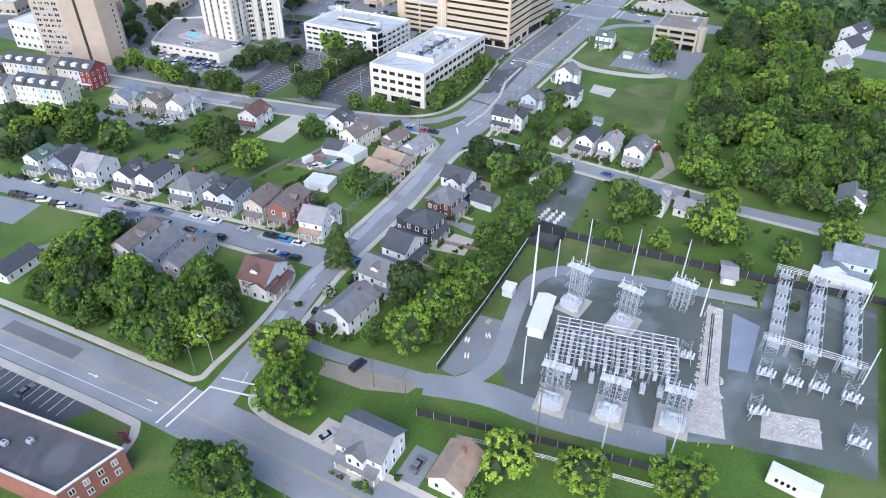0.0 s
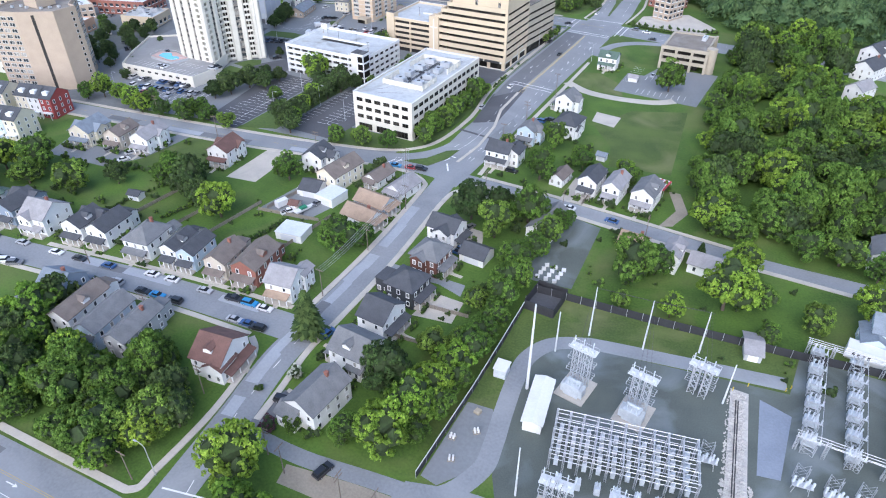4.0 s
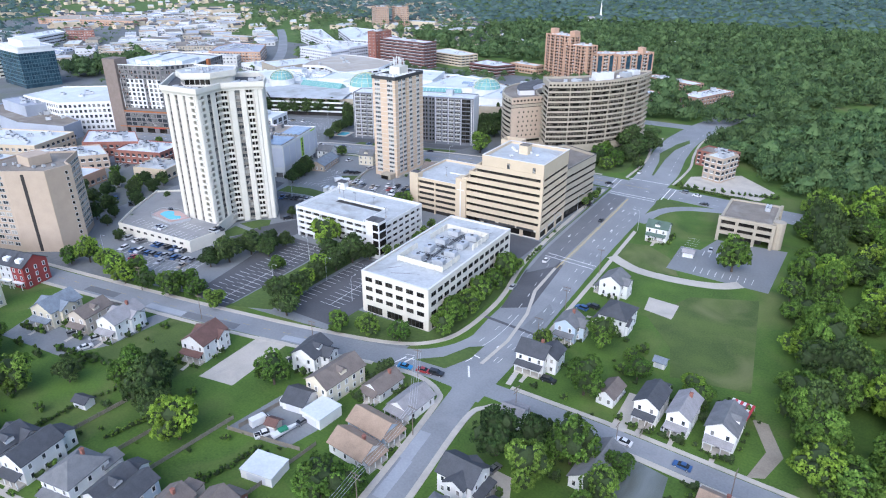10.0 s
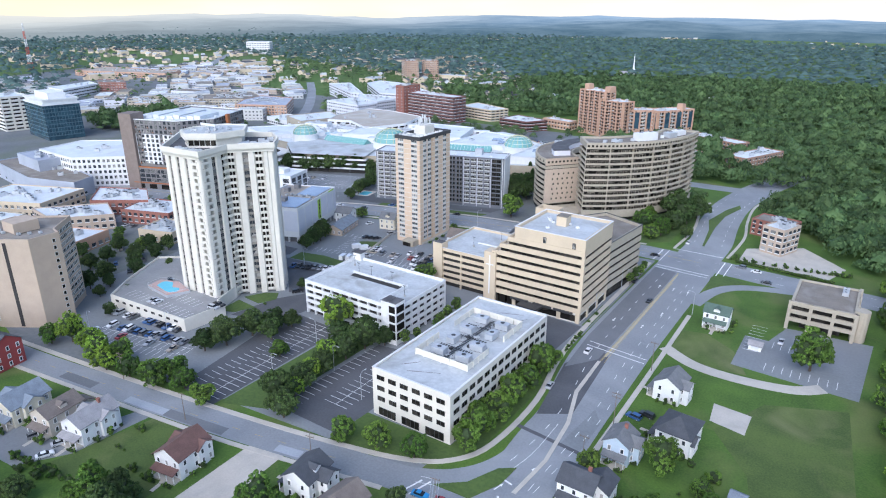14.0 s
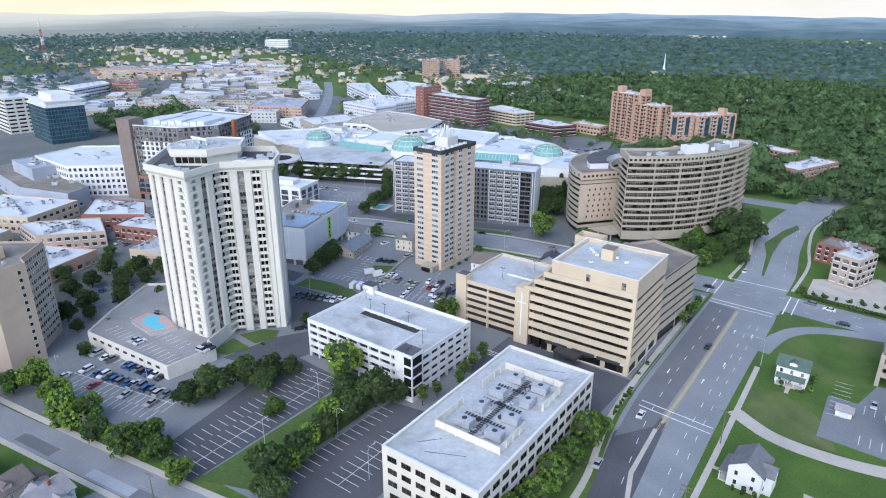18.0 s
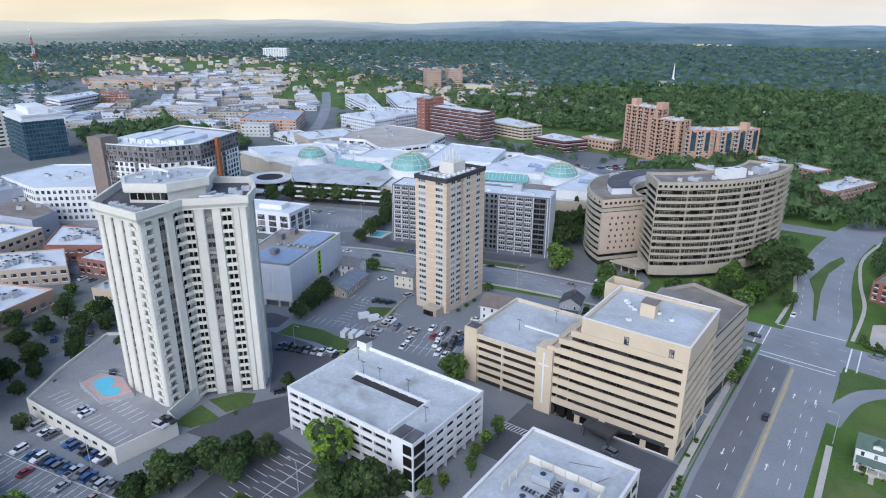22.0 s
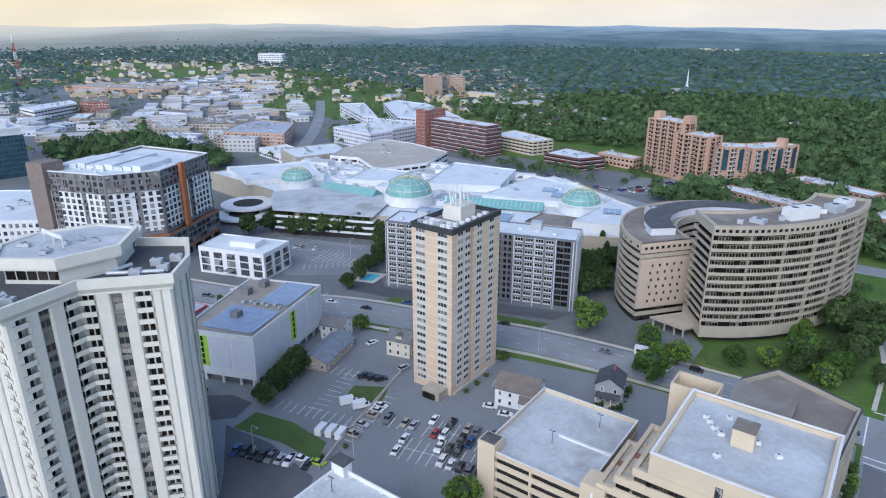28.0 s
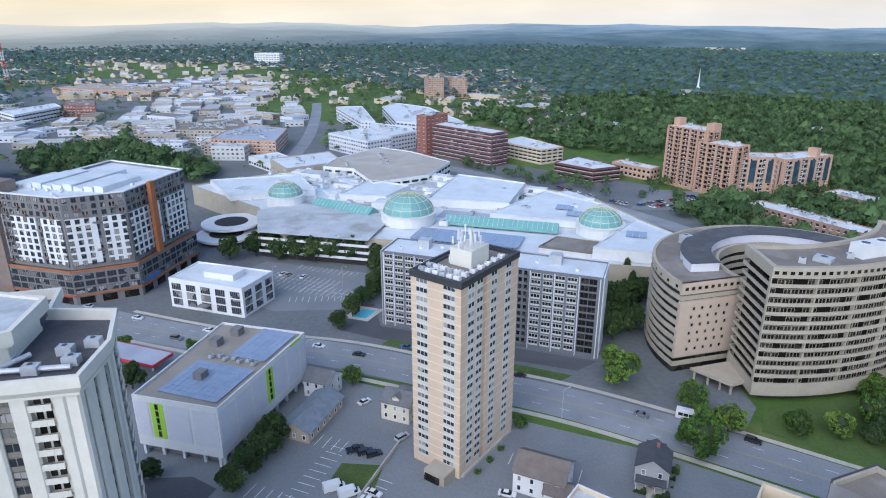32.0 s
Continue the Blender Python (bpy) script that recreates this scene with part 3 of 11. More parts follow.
def bars(name, spots, z=0.11):
    """Stop lines and crossings: x0, y0, x1, y1, width."""
    bm = bmesh.new()
    for x0, y0, x1, y1, w in spots:
        a, b = Vector((x0, y0)), Vector((x1, y1))
        n = (b - a).normalized()
        n = Vector((-n.y, n.x)) * w / 2
        bm.faces.new([bm.verts.new((*v, z)) for v in (a - n, b - n, b + n, a + n)])
    return tagged(part(name, bm, PAINTLINE), "white painted stop lines and crossings", "marking", "", "stuff")


bars("crossing_lines", [(-100.5, 52.5, -100.5, 64.5, 0.5), (-97.8, 52.8, -97.8, 66, 0.5), (-98, 66, -87.5, 68.5, 0.5), (-97.5, 69.5, -88, 71.8, 0.4), (-127, 397.5, -103, 396.5, 0.5), (-127, 394.5, -103, 393.5, 0.4), (-100.5, 398, -100.5, 418, 0.5), (-97.5, 398, -97.5, 418, 0.4), (-126.5, 424, -103, 424, 0.5), (-130.5, 403, -130.5, 420, 0.5), (-127.5, 403, -127.5, 420, 0.4), (-124, 305, -102.5, 303, 0.35), (-124, 308, -102.5, 306, 0.35), (-133, 206.5, -131, 213, 0.5), (-130.8, 207, -128.8, 213.8, 0.5), (-188, 400.5, -184, 416, 0.5), (-112, 219, -109, 214, 0.6), (-116, 225.5, -111, 224.5, 0.5)])
bars("court_crossing_lines", [(-181 + 1.0 * i, 304.0, -180.4 + 1.0 * i, 306.4, 0.28) for i in range(24)] + [(-181, 303.8, -156.5, 303.8, 0.16), (-181, 306.5, -156.5, 306.5, 0.16)], 0.06)
# direction arrows
bm = bmesh.new()
for x, y, a in ((-125, 55.5, 4), (-106, 56.5, 4), (-112, 330, 90), (-106, 372, 90), (-112, 372, 90), (-118, 372, 90), (-109, 232, 95), (-113.5, 222, 75), (-123, 330, -90), (-109, 345, 90)):
    m = pose(x, y, 0.112, 0, 0, a)
    for q in ([(-1.6, -0.14), (0.6, -0.14), (0.6, 0.14), (-1.6, 0.14)], [(0.6, -0.5), (1.7, 0), (0.6, 0.5)]):
        bm.faces.new([bm.verts.new(m @ Vector((*c, 0))) for c in q])
tagged(part("lane_arrow", bm, PAINTLINE), "white painted lane arrows", "marking", "", "stuff")
# fresh asphalt patches on the curve
slab("road_patch", [(-119.8, 256), (-110.8, 262), (-114, 300), (-119, 306), (-125, 288)], -0.2, 0.092, NEWASPHALT, label="darker asphalt patch on the avenue")
slab("road_patch", [(-108, 246), (-102, 247), (-102, 262), (-106, 268)], -0.2, 0.092, LOT, label="darker asphalt patch on the avenue")
slab("road_patch", [(-122, 247.2), (-101.5, 245.2), (-101.5, 246.6), (-122, 248.6)], -0.2, 0.094, NEWASPHALT, label="dark trench repair across the avenue")


def stalls(x, y, rot, n, w=2.7, d=5.2, double=False, z=0.05, name="stall_lines"):
    bm = bmesh.new()
    m = pose(x, y, z, 0, 0, rot)
    for i in range(n + 1):
        for y0, y1 in ([(0, d), (-d, 0)] if double else [(0, d)]):
            bm.faces.new([bm.verts.new(m @ Vector(c)) for c in ((i * w - 0.08, y0, 0), (i * w + 0.08, y0, 0), (i * w + 0.08, y1, 0), (i * w - 0.08, y1, 0))])
    if double:
        bm.faces.new([bm.verts.new(m @ Vector(c)) for c in ((0, -0.08, 0), (n * w, -0.08, 0), (n * w, 0.08, 0), (0, 0.08, 0))])
    tagged(part(name, bm, PAINTLINE), "white painted parking stall lines", "marking", "", "stuff")


stalls(-221, 260, -90, 19, d=5)
stalls(-211.5, 261, -88, 20, d=4.8, double=True)
stalls(-187, 258, -90, 14)
stalls(-173, 250, -90, 9, d=4.6, double=True)
stalls(-283, 203, 12, 17, d=5)
stalls(-281, 213, 12, 16, d=5, double=True)
stalls(-290, 222, 8, 12, d=5)
stalls(-275, 318, 14, 11)
stalls(-262, 326, 104, 8)
stalls(-284, 341, 14, 6)
stalls(-244, 320, 100, 9)
stalls(-233, 326, 14, 10, d=5, double=True)
stalls(-231, 338, 12, 10, d=5, double=True)
stalls(-246, 330, 14, 4)
stalls(-228, 368, 14, 7)
stalls(-268, 296, 20, 9)
stalls(-356, 404, 40, 9)
stalls(-394, 404, 17, 13)
stalls(-392, 417, 17, 15, double=True)
stalls(-382, 432, 17, 11)
stalls(-362, 418, 17, 8, double=True)
stalls(-165, 41, 3, 16)
stalls(-170, 47, 183, 0)
stalls(-68, 322, 0, 8)
stalls(-72, 334, 90, 8)
stalls(-60, 345, 180, 3)
stalls(-170, 305, 0, 6, d=4.5)
slab("road_patch", [(-124.2, 286), (-116.6, 297), (-116.2, 345), (-116.4, 392), (-126.6, 394), (-126.4, 345), (-126.2, 312)], -0.2, 0.0925, DARKPATCH, label="darker southbound lanes of the avenue")
solid("tan_centre_strip", [(-115.2, 300), (-115.0, 318), (-114.9, 345), (-115.2, 390)], 0.9, mat("tan_road_paint", (0.44, 0.385, 0.26), (0.33, 0.30, 0.23), 0.85, 0.5, 3.0), 0.097)

# ---- facade kit ----
TAUPEPANEL = mat("taupe_window_panel", (0.24, 0.22, 0.19), (0.19, 0.175, 0.15), 0.6, 0.5, 3.0)
LIGHTPANEL = mat("pale_spandrel_panel", (0.56, 0.56, 0.53), (0.48, 0.48, 0.455), 0.6, 0.5, 3.0)
GREYPANEL = mat("grey_wall_panel", (0.62, 0.63, 0.68), (0.57, 0.58, 0.63), 0.6, 0.3, 2.0)
LIME = mat("lime_green_panel", (0.40, 0.66, 0.06), (0.36, 0.60, 0.055), 0.6, 0.5, 3.0)
SOLAR = mat("solar_panels", (0.30, 0.36, 0.46), (0.24, 0.30, 0.40), 0.25, 0.4, 3.0)
BLUEROOF = mat("blue_grey_roof", (0.38, 0.41, 0.47), (0.32, 0.35, 0.41), 0.7, 0.1, 1.5, stain=(0.25, 0.27, 0.31), amount=0.5)
ORANGE = mat("rust_orange_cladding", (0.36, 0.13, 0.045), (0.29, 0.10, 0.035), 0.7, 0.5, 3.0)
AQUA = mat("aqua_dome_glass", (0.20, 0.40, 0.37), (0.16, 0.34, 0.33), 0.25, 0.2, 2.0)
AQUAROOF = mat("pale_aqua_roof_coating", (0.46, 0.62, 0.66), (0.38, 0.53, 0.58), 0.6, 0.1, 1.5, stain=(0.5, 0.56, 0.58), amount=0.5)
BRASS = mat("yellowed_dome_ribs", (0.55, 0.50, 0.27), (0.45, 0.42, 0.25), 0.5, 0.5, 3.0)
POOLWATER = mat("pool_water", (0.12, 0.47, 0.58), (0.16, 0.52, 0.62), 0.08, 0.4, 2.0)
PINKPAVE = mat("pink_pool_paving", (0.50, 0.35, 0.31), (0.43, 0.30, 0.27), 0.85, 0.4, 3.0)
# near-black colour that paints the shade inside openings and open storeys
OPENING_SHADE = mat("opening_shade_black", (0.035, 0.033, 0.032), (0.025, 0.024, 0.023), 0.9, 0.4, 2.0)
SIGNRED = mat("red_sign", (0.5, 0.04, 0.05), (0.42, 0.035, 0.045), 0.5, 0.5, 3.0)
PINKBRICK = mat("salmon_brick", (0.50, 0.32, 0.22), (0.43, 0.27, 0.185), 0.85, 0.3, 3.0)
BLUESIGN = mat("blue_sign", (0.06, 0.16, 0.45), (0.05, 0.13, 0.38), 0.5, 0.5, 3.0)
DARKROOF = mat("black_bitumen_roof", (0.085, 0.085, 0.09), (0.06, 0.06, 0.064), 0.85, 0.2, 2.0, stain=(0.15, 0.15, 0.155), amount=0.6)


def rect(x0, y0, x1, y1):
    return [(x0, y0), (x1, y0), (x1, y1), (x0, y1)]


def ccw(pts):
    a = sum(p[0] * q[1] - q[0] * p[1] for p, q in zip(pts, pts[1:] + pts[:1]))
    return list(pts) if a > 0 else list(pts)[::-1]


def inset(pts, d):
    """Outline of a building moved inwards by d (outwards if negative)."""
    pts = ccw(pts)
    out = []
    for i, p in enumerate(pts):
        a, b = Vector(pts[i - 1]), Vector(pts[(i + 1) % len(pts)])
        p = Vector(p)
        u, v = (p - a).normalized(), (b - p).normalized()
        n1, n2 = Vector((-u.y, u.x)), Vector((-v.y, v.x))
        n = (n1 + n2).normalized()
        out.append(tuple(p + n * (d / max(0.35, n.dot(n1)))))
    return out


def ring(bm, pts, d, z0, z1, mi=0):
    """A wall of thickness d round an outline."""
    a, b = ccw(pts), inset(pts, d)
    k = len(a)
    a0, b0, a1, b1 = [[bm.verts.new((*p, z)) for p in side] for z in (z0, z1) for side in (a, b)]
    for i in range(k):
        j = (i + 1) % k
        for f in ((a0[i], b0[i], b0[j], a0[j]), (a1[i], a1[j], b1[j], b1[i]), (a0[i], a0[j], a1[j], a1[i]), (b0[j], b0[i], b1[i], b1[j])):
            bm.faces.new(f).material_index = mi


def at_wall(p0, p1, s, z, out=0.0):
    """Pose on the wall from p0 to p1 (outside to the right), s along it: x along, -y outwards."""
    u = (Vector(p1) - Vector(p0)).normalized()
    q = Vector(p0) + u * s + Vector((u.y, -u.x)) * out
    return Matrix.Translation((q.x, q.y, z)) @ Matrix.Rotation(math.atan2(u.y, u.x), 4, 'Z')


PIECE = {}


def window_mesh(w, h, frame_mat, pane=None, mull=1, panel=0.0, bar=0.12):
    """Window of w by h over its middle: frame bars proud of the wall, pane set back between them, a panel below if asked."""
    pane = pane or GLASS
    key = (round(w, 2), round(h, 2), frame_mat.name, pane.name, mull, panel, bar)
    if key not in PIECE:
        bm = bmesh.new()
        cols, rows_ = [], []
        mids = [w * i / (mull + 1) - w / 2 for i in range(mull + 2)]
        for i, c in enumerate(mids):
            cols.append((c - bar / 2, c + bar / 2, True))
            if i <= mull:
                cols.append((c + bar / 2, mids[i + 1] - bar / 2, False))
        if panel:
            rows_.append((-h / 2 - panel, -h / 2 - bar / 2, "panel"))
        rows_ += [(-h / 2 - bar / 2, -h / 2 + bar / 2, "bar"), (-h / 2 + bar / 2, h / 2 - bar / 2, "pane"), (h / 2 - bar / 2, h / 2 + bar / 2, "bar")]

        def deep(i, j):
            if not (0 <= i < len(cols) and 0 <= j < len(rows_)):
                return 0.1
            return -0.09 if rows_[j][2] == "panel" else -0.14 if cols[i][2] or rows_[j][2] == "bar" else -0.05

        def quad(mi, *c):
            bm.faces.new([bm.verts.new(p) for p in c]).material_index = mi

        for i, (xa, xb, _) in enumerate(cols):
            for j, (za, zb, _) in enumerate(rows_):
                y = deep(i, j)
                quad(1 if y == -0.05 else 0, (xa, y, za), (xb, y, za), (xb, y, zb), (xa, y, zb))
                for y2, p, q in ((deep(i - 1, j), (xa, za), (xa, zb)), (deep(i + 1, j), (xb, zb), (xb, za)), (deep(i, j - 1), (xb, za), (xa, za)), (deep(i, j + 1), (xa, zb), (xb, zb))):
                    if y2 > y:
                        quad(0, (p[0], y, p[1]), (q[0], y, q[1]), (q[0], y2, q[1]), (p[0], y2, p[1]))
        bmesh.ops.remove_doubles(bm, verts=bm.verts, dist=0.001)
        bmesh.ops.recalc_face_normals(bm, faces=bm.faces)
        me = bpy.data.meshes.new("window")
        bm.to_mesh(me)
        bm.free()
        me.materials.append(frame_mat)
        me.materials.append(pane)
        PIECE[key] = me
    return PIECE[key]


def balcony_mesh(w, d, slab_mat, rail_mat, glazed=False):
    key = ("balcony", round(w, 2), d, slab_mat.name, rail_mat.name, glazed)
    if key not in PIECE:
        bm = bmesh.new()
        box(bm, -w / 2, -d, 0.12, w / 2, 0, 0.4)
        box(bm, -w / 2, -d, 0.6, w / 2, -d + 0.08, 0.72)
        box(bm, -w / 2, -d, 1.0, w / 2, -d + 0.08, 1.12)
        for i in range(5):
            x = -w / 2 + (w - 0.1) * i / 4
            box(bm, x, -d, 0.3, x + 0.1, -d + 0.08, 1.05)
        if glazed:
            box(bm, -w / 2, -0.03, 0.45, w / 2, 0.03, 2.6, 1)
            box(bm, -w * 0.05, -0.1, 0.45, w * 0.05, 0.02, 2.6)
        for s in (-0.26, 0.2):
            box(bm, w * s - w * 0.13, -0.06, 0.45, w * s + w * 0.13, 0.02, 2.25, 1)
        box(bm, w * 0.2, -d * 0.6, 0.45, w * 0.42, -d * 0.25, 1.2, 2)
        me = bpy.data.meshes.new("balcony")
        bm.to_mesh(me)
        bm.free()
        for m_ in (slab_mat, DARKGLASS, rail_mat):
            me.materials.append(m_)
        PIECE[key] = me
    return PIECE[key]


def panel_balcony_mesh(w, d, slab_mat, front_mat):
    """Tower balcony: slab, pale solid front on short posts, dark rail, glass doors behind and a chair."""
    key = ("panel", round(w, 2), d)
    if key not in PIECE:
        bm = bmesh.new()
        box(bm, -w / 2, -d, 0.1, w / 2, 0, 0.34)
        box(bm, -w / 2 + 0.04, -d + 0.02, 0.34, w / 2 - 0.04, -d + 0.12, 1.2)
        box(bm, -w / 2, -d + 0.02, 1.26, w / 2, -d + 0.08, 1.31, 2)
        for i in range(4):
            x = -w / 2 + (w - 0.1) * i / 3
            box(bm, x, -d - 0.03, 0.3, x + 0.1, -d + 0.04, 1.28)
        me = bpy.data.meshes.new("balcony")
        bm.to_mesh(me)
        bm.free()
        for m_ in (slab_mat, DARKGLASS, DARKMETAL, front_mat):
            me.materials.append(m_)
        PIECE[key] = me
    return PIECE[key]


def door_mesh(w):
    """Wide dark sliding door of a balcony with two pale posts."""
    key = ("door", round(w, 2))
    if key not in PIECE:
        bm = bmesh.new()
        box(bm, -w / 2, -0.03, 0.34, w / 2, 0.03, 2.6, 1)
        for x in (-w * 0.28, w * 0.14):
            box(bm, x - w * 0.15, -0.1, 0.34, x + w * 0.15, 0.02, 2.3)
        me = bpy.data.meshes.new("glass_door")
        bm.to_mesh(me)
        bm.free()
        me.materials.append(DARKGLASS)
        me.materials.append(CREAM)
        PIECE[key] = me
    return PIECE[key]


def set_piece(name, mesh, parent, m):
    o = new(name, mesh)
    o.parent = parent
    o.matrix_basis = m
    return o


def join_pieces(name, mesh, parent, poses, kind="stuff", label=""):
    """The same mesh at many poses, joined into one part."""
    n = len(mesh.vertices)
    co = np.empty(n * 3)
    mesh.vertices.foreach_get("co", co)
    co = co.reshape(-1, 3)
    faces = [tuple(p.vertices) for p in mesh.polygons]
    mis = [p.material_index for p in mesh.polygons]
    vs, fs = [], []
    for i, m in enumerate(poses):
        a = np.array(m)
        vs.append(co @ a[:3, :3].T + a[:3, 3])
        fs += [tuple(q + i * n for q in f) for f in faces]
    me = bpy.data.meshes.new(name)
    me.from_pydata(np.concatenate(vs).tolist(), [], fs)
    for m_ in mesh.materials:
        me.materials.append(m_)
    me.polygons.foreach_set("material_index", mis * len(poses))
    me.update()
    o = new(name, me)
    o.parent = parent
    if label:
        o["label"] = label
    if kind:
        o["kind"] = kind
    return o


def wall_windows(parent, p0, p1, z0, floors, fh, bays, mesh, single=True, margin=1.0, at=None, skip=()):
    """Rows of windows on a wall; z0 is the middle of the lowest row."""
    ln = math.dist(p0, p1)
    xs = at or [margin + (ln - 2 * margin) * (i + 0.5) / bays for i in range(bays)]
    for f in range(floors):
        if f in skip:
            continue
        poses = [at_wall(p0, p1, s, z0 + f * fh) for s in xs]
        if single:
            for m in poses:
                set_piece("window", mesh, parent, m)
        else:
            join_pieces("window_band", mesh, parent, poses)


def shell(parent, pts, h, wall, roof=WHITEROOF, z0=0.0, parapet=0.9, thick=0.4, coping=None):
    """Walls with a parapet and a roof deck set down behind it."""
    bm = bmesh.new()
    prism(bm, inset(pts, 0.02), z0, h - parapet)
    ring(bm, pts, thick, z0 if z0 else -0.3, h)
    part("wall", bm, wall, parent)
    bm = bmesh.new()
    prism(bm, inset(pts, thick + 0.02), h - parapet, h - parapet + 0.06)
    part("roof", bm, roof, parent)
    if coping:
        bm = bmesh.new()
        ring(bm, inset(pts, -0.1), thick + 0.2, h, h + 0.12)
        part("coping", bm, coping, parent)


def roof_unit(parent, x, y, z, sx=2.2, sy=1.6, sz=1.3, material=None, rot=0.0):
    """Air-conditioning unit with a fan ring and a curb."""
    bm = bmesh.new()
    box(bm, -sx / 2, -sy / 2, 0.15, sx / 2, sy / 2, sz)
    box(bm, -sx / 2 + 0.1, -sy / 2 + 0.1, 0, sx / 2 - 0.1, sy / 2 - 0.1, 0.15, 1)
    r = min(sx, sy) * 0.33
    for cx in ([-sx / 4, sx / 4] if sx > 1.7 * sy else [0]):
        rod(bm, (cx, 0, sz), (cx, 0, sz + 0.18), r, r, 10)
        rod(bm, (cx, 0, sz + 0.12), (cx, 0, sz + 0.19), r * 0.8, r * 0.8, 10, 1)
    o = part("air_conditioner", bm, [material or STEEL, DARKMETAL], parent)
    o.matrix_basis = pose(x, y, z, 0, 0, rot)
    return o


def bands(parent, pts, z0, floors, fh, glass_h, wall, glass, d=0.5, name="spandrel"):
    """Storeys as spandrel rings with a recessed strip of glass between them."""
    for f in range(floors):
        bm = bmesh.new()
        z = z0 + f * fh
        ring(bm, pts, d + 0.05, z, z + fh - glass_h)
        part(name, bm, wall, parent)
        bm = bmesh.new()
        prism(bm, inset(pts, d), z + fh - glass_h, z + fh)
        gl = part("window_band", bm, glass, parent)


def building(name, label, group=""):
    return thing(name, label, "building", None, group)

# ---- white apartment tower ----
def white_tower():
    t = building("apartment_tower", "tall cream-white concrete apartment tower with stacked balconies and crown roof")
    A, B, C, D, E_ = (-279, 248), (-259, 249), (-261.5, 263.5), (-249.8, 276.6), (-256.5, 284.6)
    G, H = (-266.5, 291), (-276, 284)
    pts = [A, B, C, D, E_, G, H, (-284, 289.5), (-299, 270)]
    h, fl, z0 = 61.0, 23, 1.2
    fh = (h - z0) / fl
    bm = bmesh.new()
    prism(bm, inset(pts, 1.75), -0.3, h)
    part("wall", bm, CREAM, t)
    plan = [
        (A, B, "p2 w1.3 p3.2 w1.5 p3.4 w1.3 p3 b3.0 p1.2"),
        (B, C, "p1 b3.2 p2.4 w2 p3.0 b2.9"),
        (C, D, "b2.9 p3.0 w2.1 p2.6 b3.2 p2 w1.2 p0.8"),
        (D, E_, "p1.6 w1.4 p3 w1.4 p3 w1.4 p0.2"),
        (E_, G, "p2 w2 p3 b3 p2"),
        (G, H, "p2 w2 p3 b3 p2"),
        (H, (-284, 289.5), "p3 w2 p3"),
        ((-284, 289.5), (-299, 270), "p3 b3 p3 w2 p3 b3 p3 w2 p4"),
        ((-299, 270), A, "p3 b3 p3 w2 p3 b3 p3 w2 p4"),
    ]
    for k, (p0, p1, seq) in enumerate(plan):
        ln = math.dist(p0, p1)
        items = [(s[0], float(s[1:])) for s in seq.split()]
        f_ = ln / sum(w for _, w in items)
        s = 0.0
        for kind, w in items:
            w *= f_
            mid = s + w / 2
            if kind == "p":
                bm = bmesh.new()
                c = 0.35
                prism(bm, [(-w / 2, 2.0), (w / 2, 2.0), (w / 2, c), (w / 2 - c, 0), (-w / 2 + c, 0), (-w / 2, c)], -0.3, h)
                o = part("pier", bm, CREAM, t)
                o.matrix_basis = at_wall(p0, p1, mid, 0)
            elif kind == "w":
                me = window_mesh(w * 0.98, fh * 0.6, TAUPEPANEL, GLASS, 1, round(fh * 0.34, 2), 0.1)
                poses = [at_wall(p0, p1, mid, z0 + (f + 0.62) * fh, -0.75) for f in range(fl)]
                if k < 4:
                    for m in poses:
                        set_piece("window", me, t, m)
                else:
                    join_pieces("window_column", me, t, poses, "stuff")
            else:
                me = panel_balcony_mesh(w, 1.95, CREAM, CREAM)
                poses = [at_wall(p0, p1, mid, z0 + f * fh, -1.62) for f in range(fl)]
                if k < 4:
                    for m in poses:
                        set_piece("glass_door", door_mesh(w), set_piece("balcony", me, t, m), Matrix.Identity(4))
                else:
                    join_pieces("balcony_column", me, t, poses, "stuff")
                    join_pieces("glass_door_column", door_mesh(w), t, poses, "stuff")
            s += w
    bm = bmesh.new()
    a, b = inset(pts, -0.15), inset(pts, -1.0)
    lo, hi = [bm.verts.new((*p, h - 0.3)) for p in ccw(a)], [bm.verts.new((*p, h + 1.2)) for p in b]
    for i in range(len(a)):
        j = (i + 1) % len(a)
        bm.faces.new((lo[i], lo[j], hi[j], hi[i]))
    ring(bm, b, 0.7, h + 1.2, h + 3.2)
    prism(bm, inset(pts, -0.4), h - 0.3, h + 1.15)
    part("crown_band", bm, CREAM, t, "flared cream roof band")
    bm = bmesh.new()
    prism(bm, inset(pts, 0.2), h + 1.2, h + 1.35)
    part("roof_deck", bm, DARKROOF, t)
    pent = [(-283.5, 259.5), (-275, 255), (-265, 262), (-263, 274), (-272, 283), (-281, 279), (-285.5, 268)]
    bm = bmesh.new()
    prism(bm, inset(pent, 1.3), h + 1.3, h + 4.6)
    part("penthouse_window", bm, DARKGLASS, t)
    k = ccw(inset(pent, 1.25))
    for i, (p, q) in enumerate(zip(k, k[1:] + k[:1])):
        ln = math.dist(p, q)
        for j in range(int(ln / 2.2) + 1):
            bm = bmesh.new()
            box(bm, -0.09, -0.1, h + 1.3, 0.09, 0.1, h + 4.6)
            part("penthouse_mullion", bm, LIGHTPANEL, t).matrix_basis = at_wall(p, q, j * ln / (int(ln / 2.2) + 1), 0)
        if i in (2, 3):
            bm = bmesh.new()
            box(bm, 0, -0.15, h + 1.3, ln, 0.3, h + 4.6)
            part("penthouse_wall", bm, CREAM, t).matrix_basis = at_wall(p, q, 0, 0)
    bm = bmesh.new()
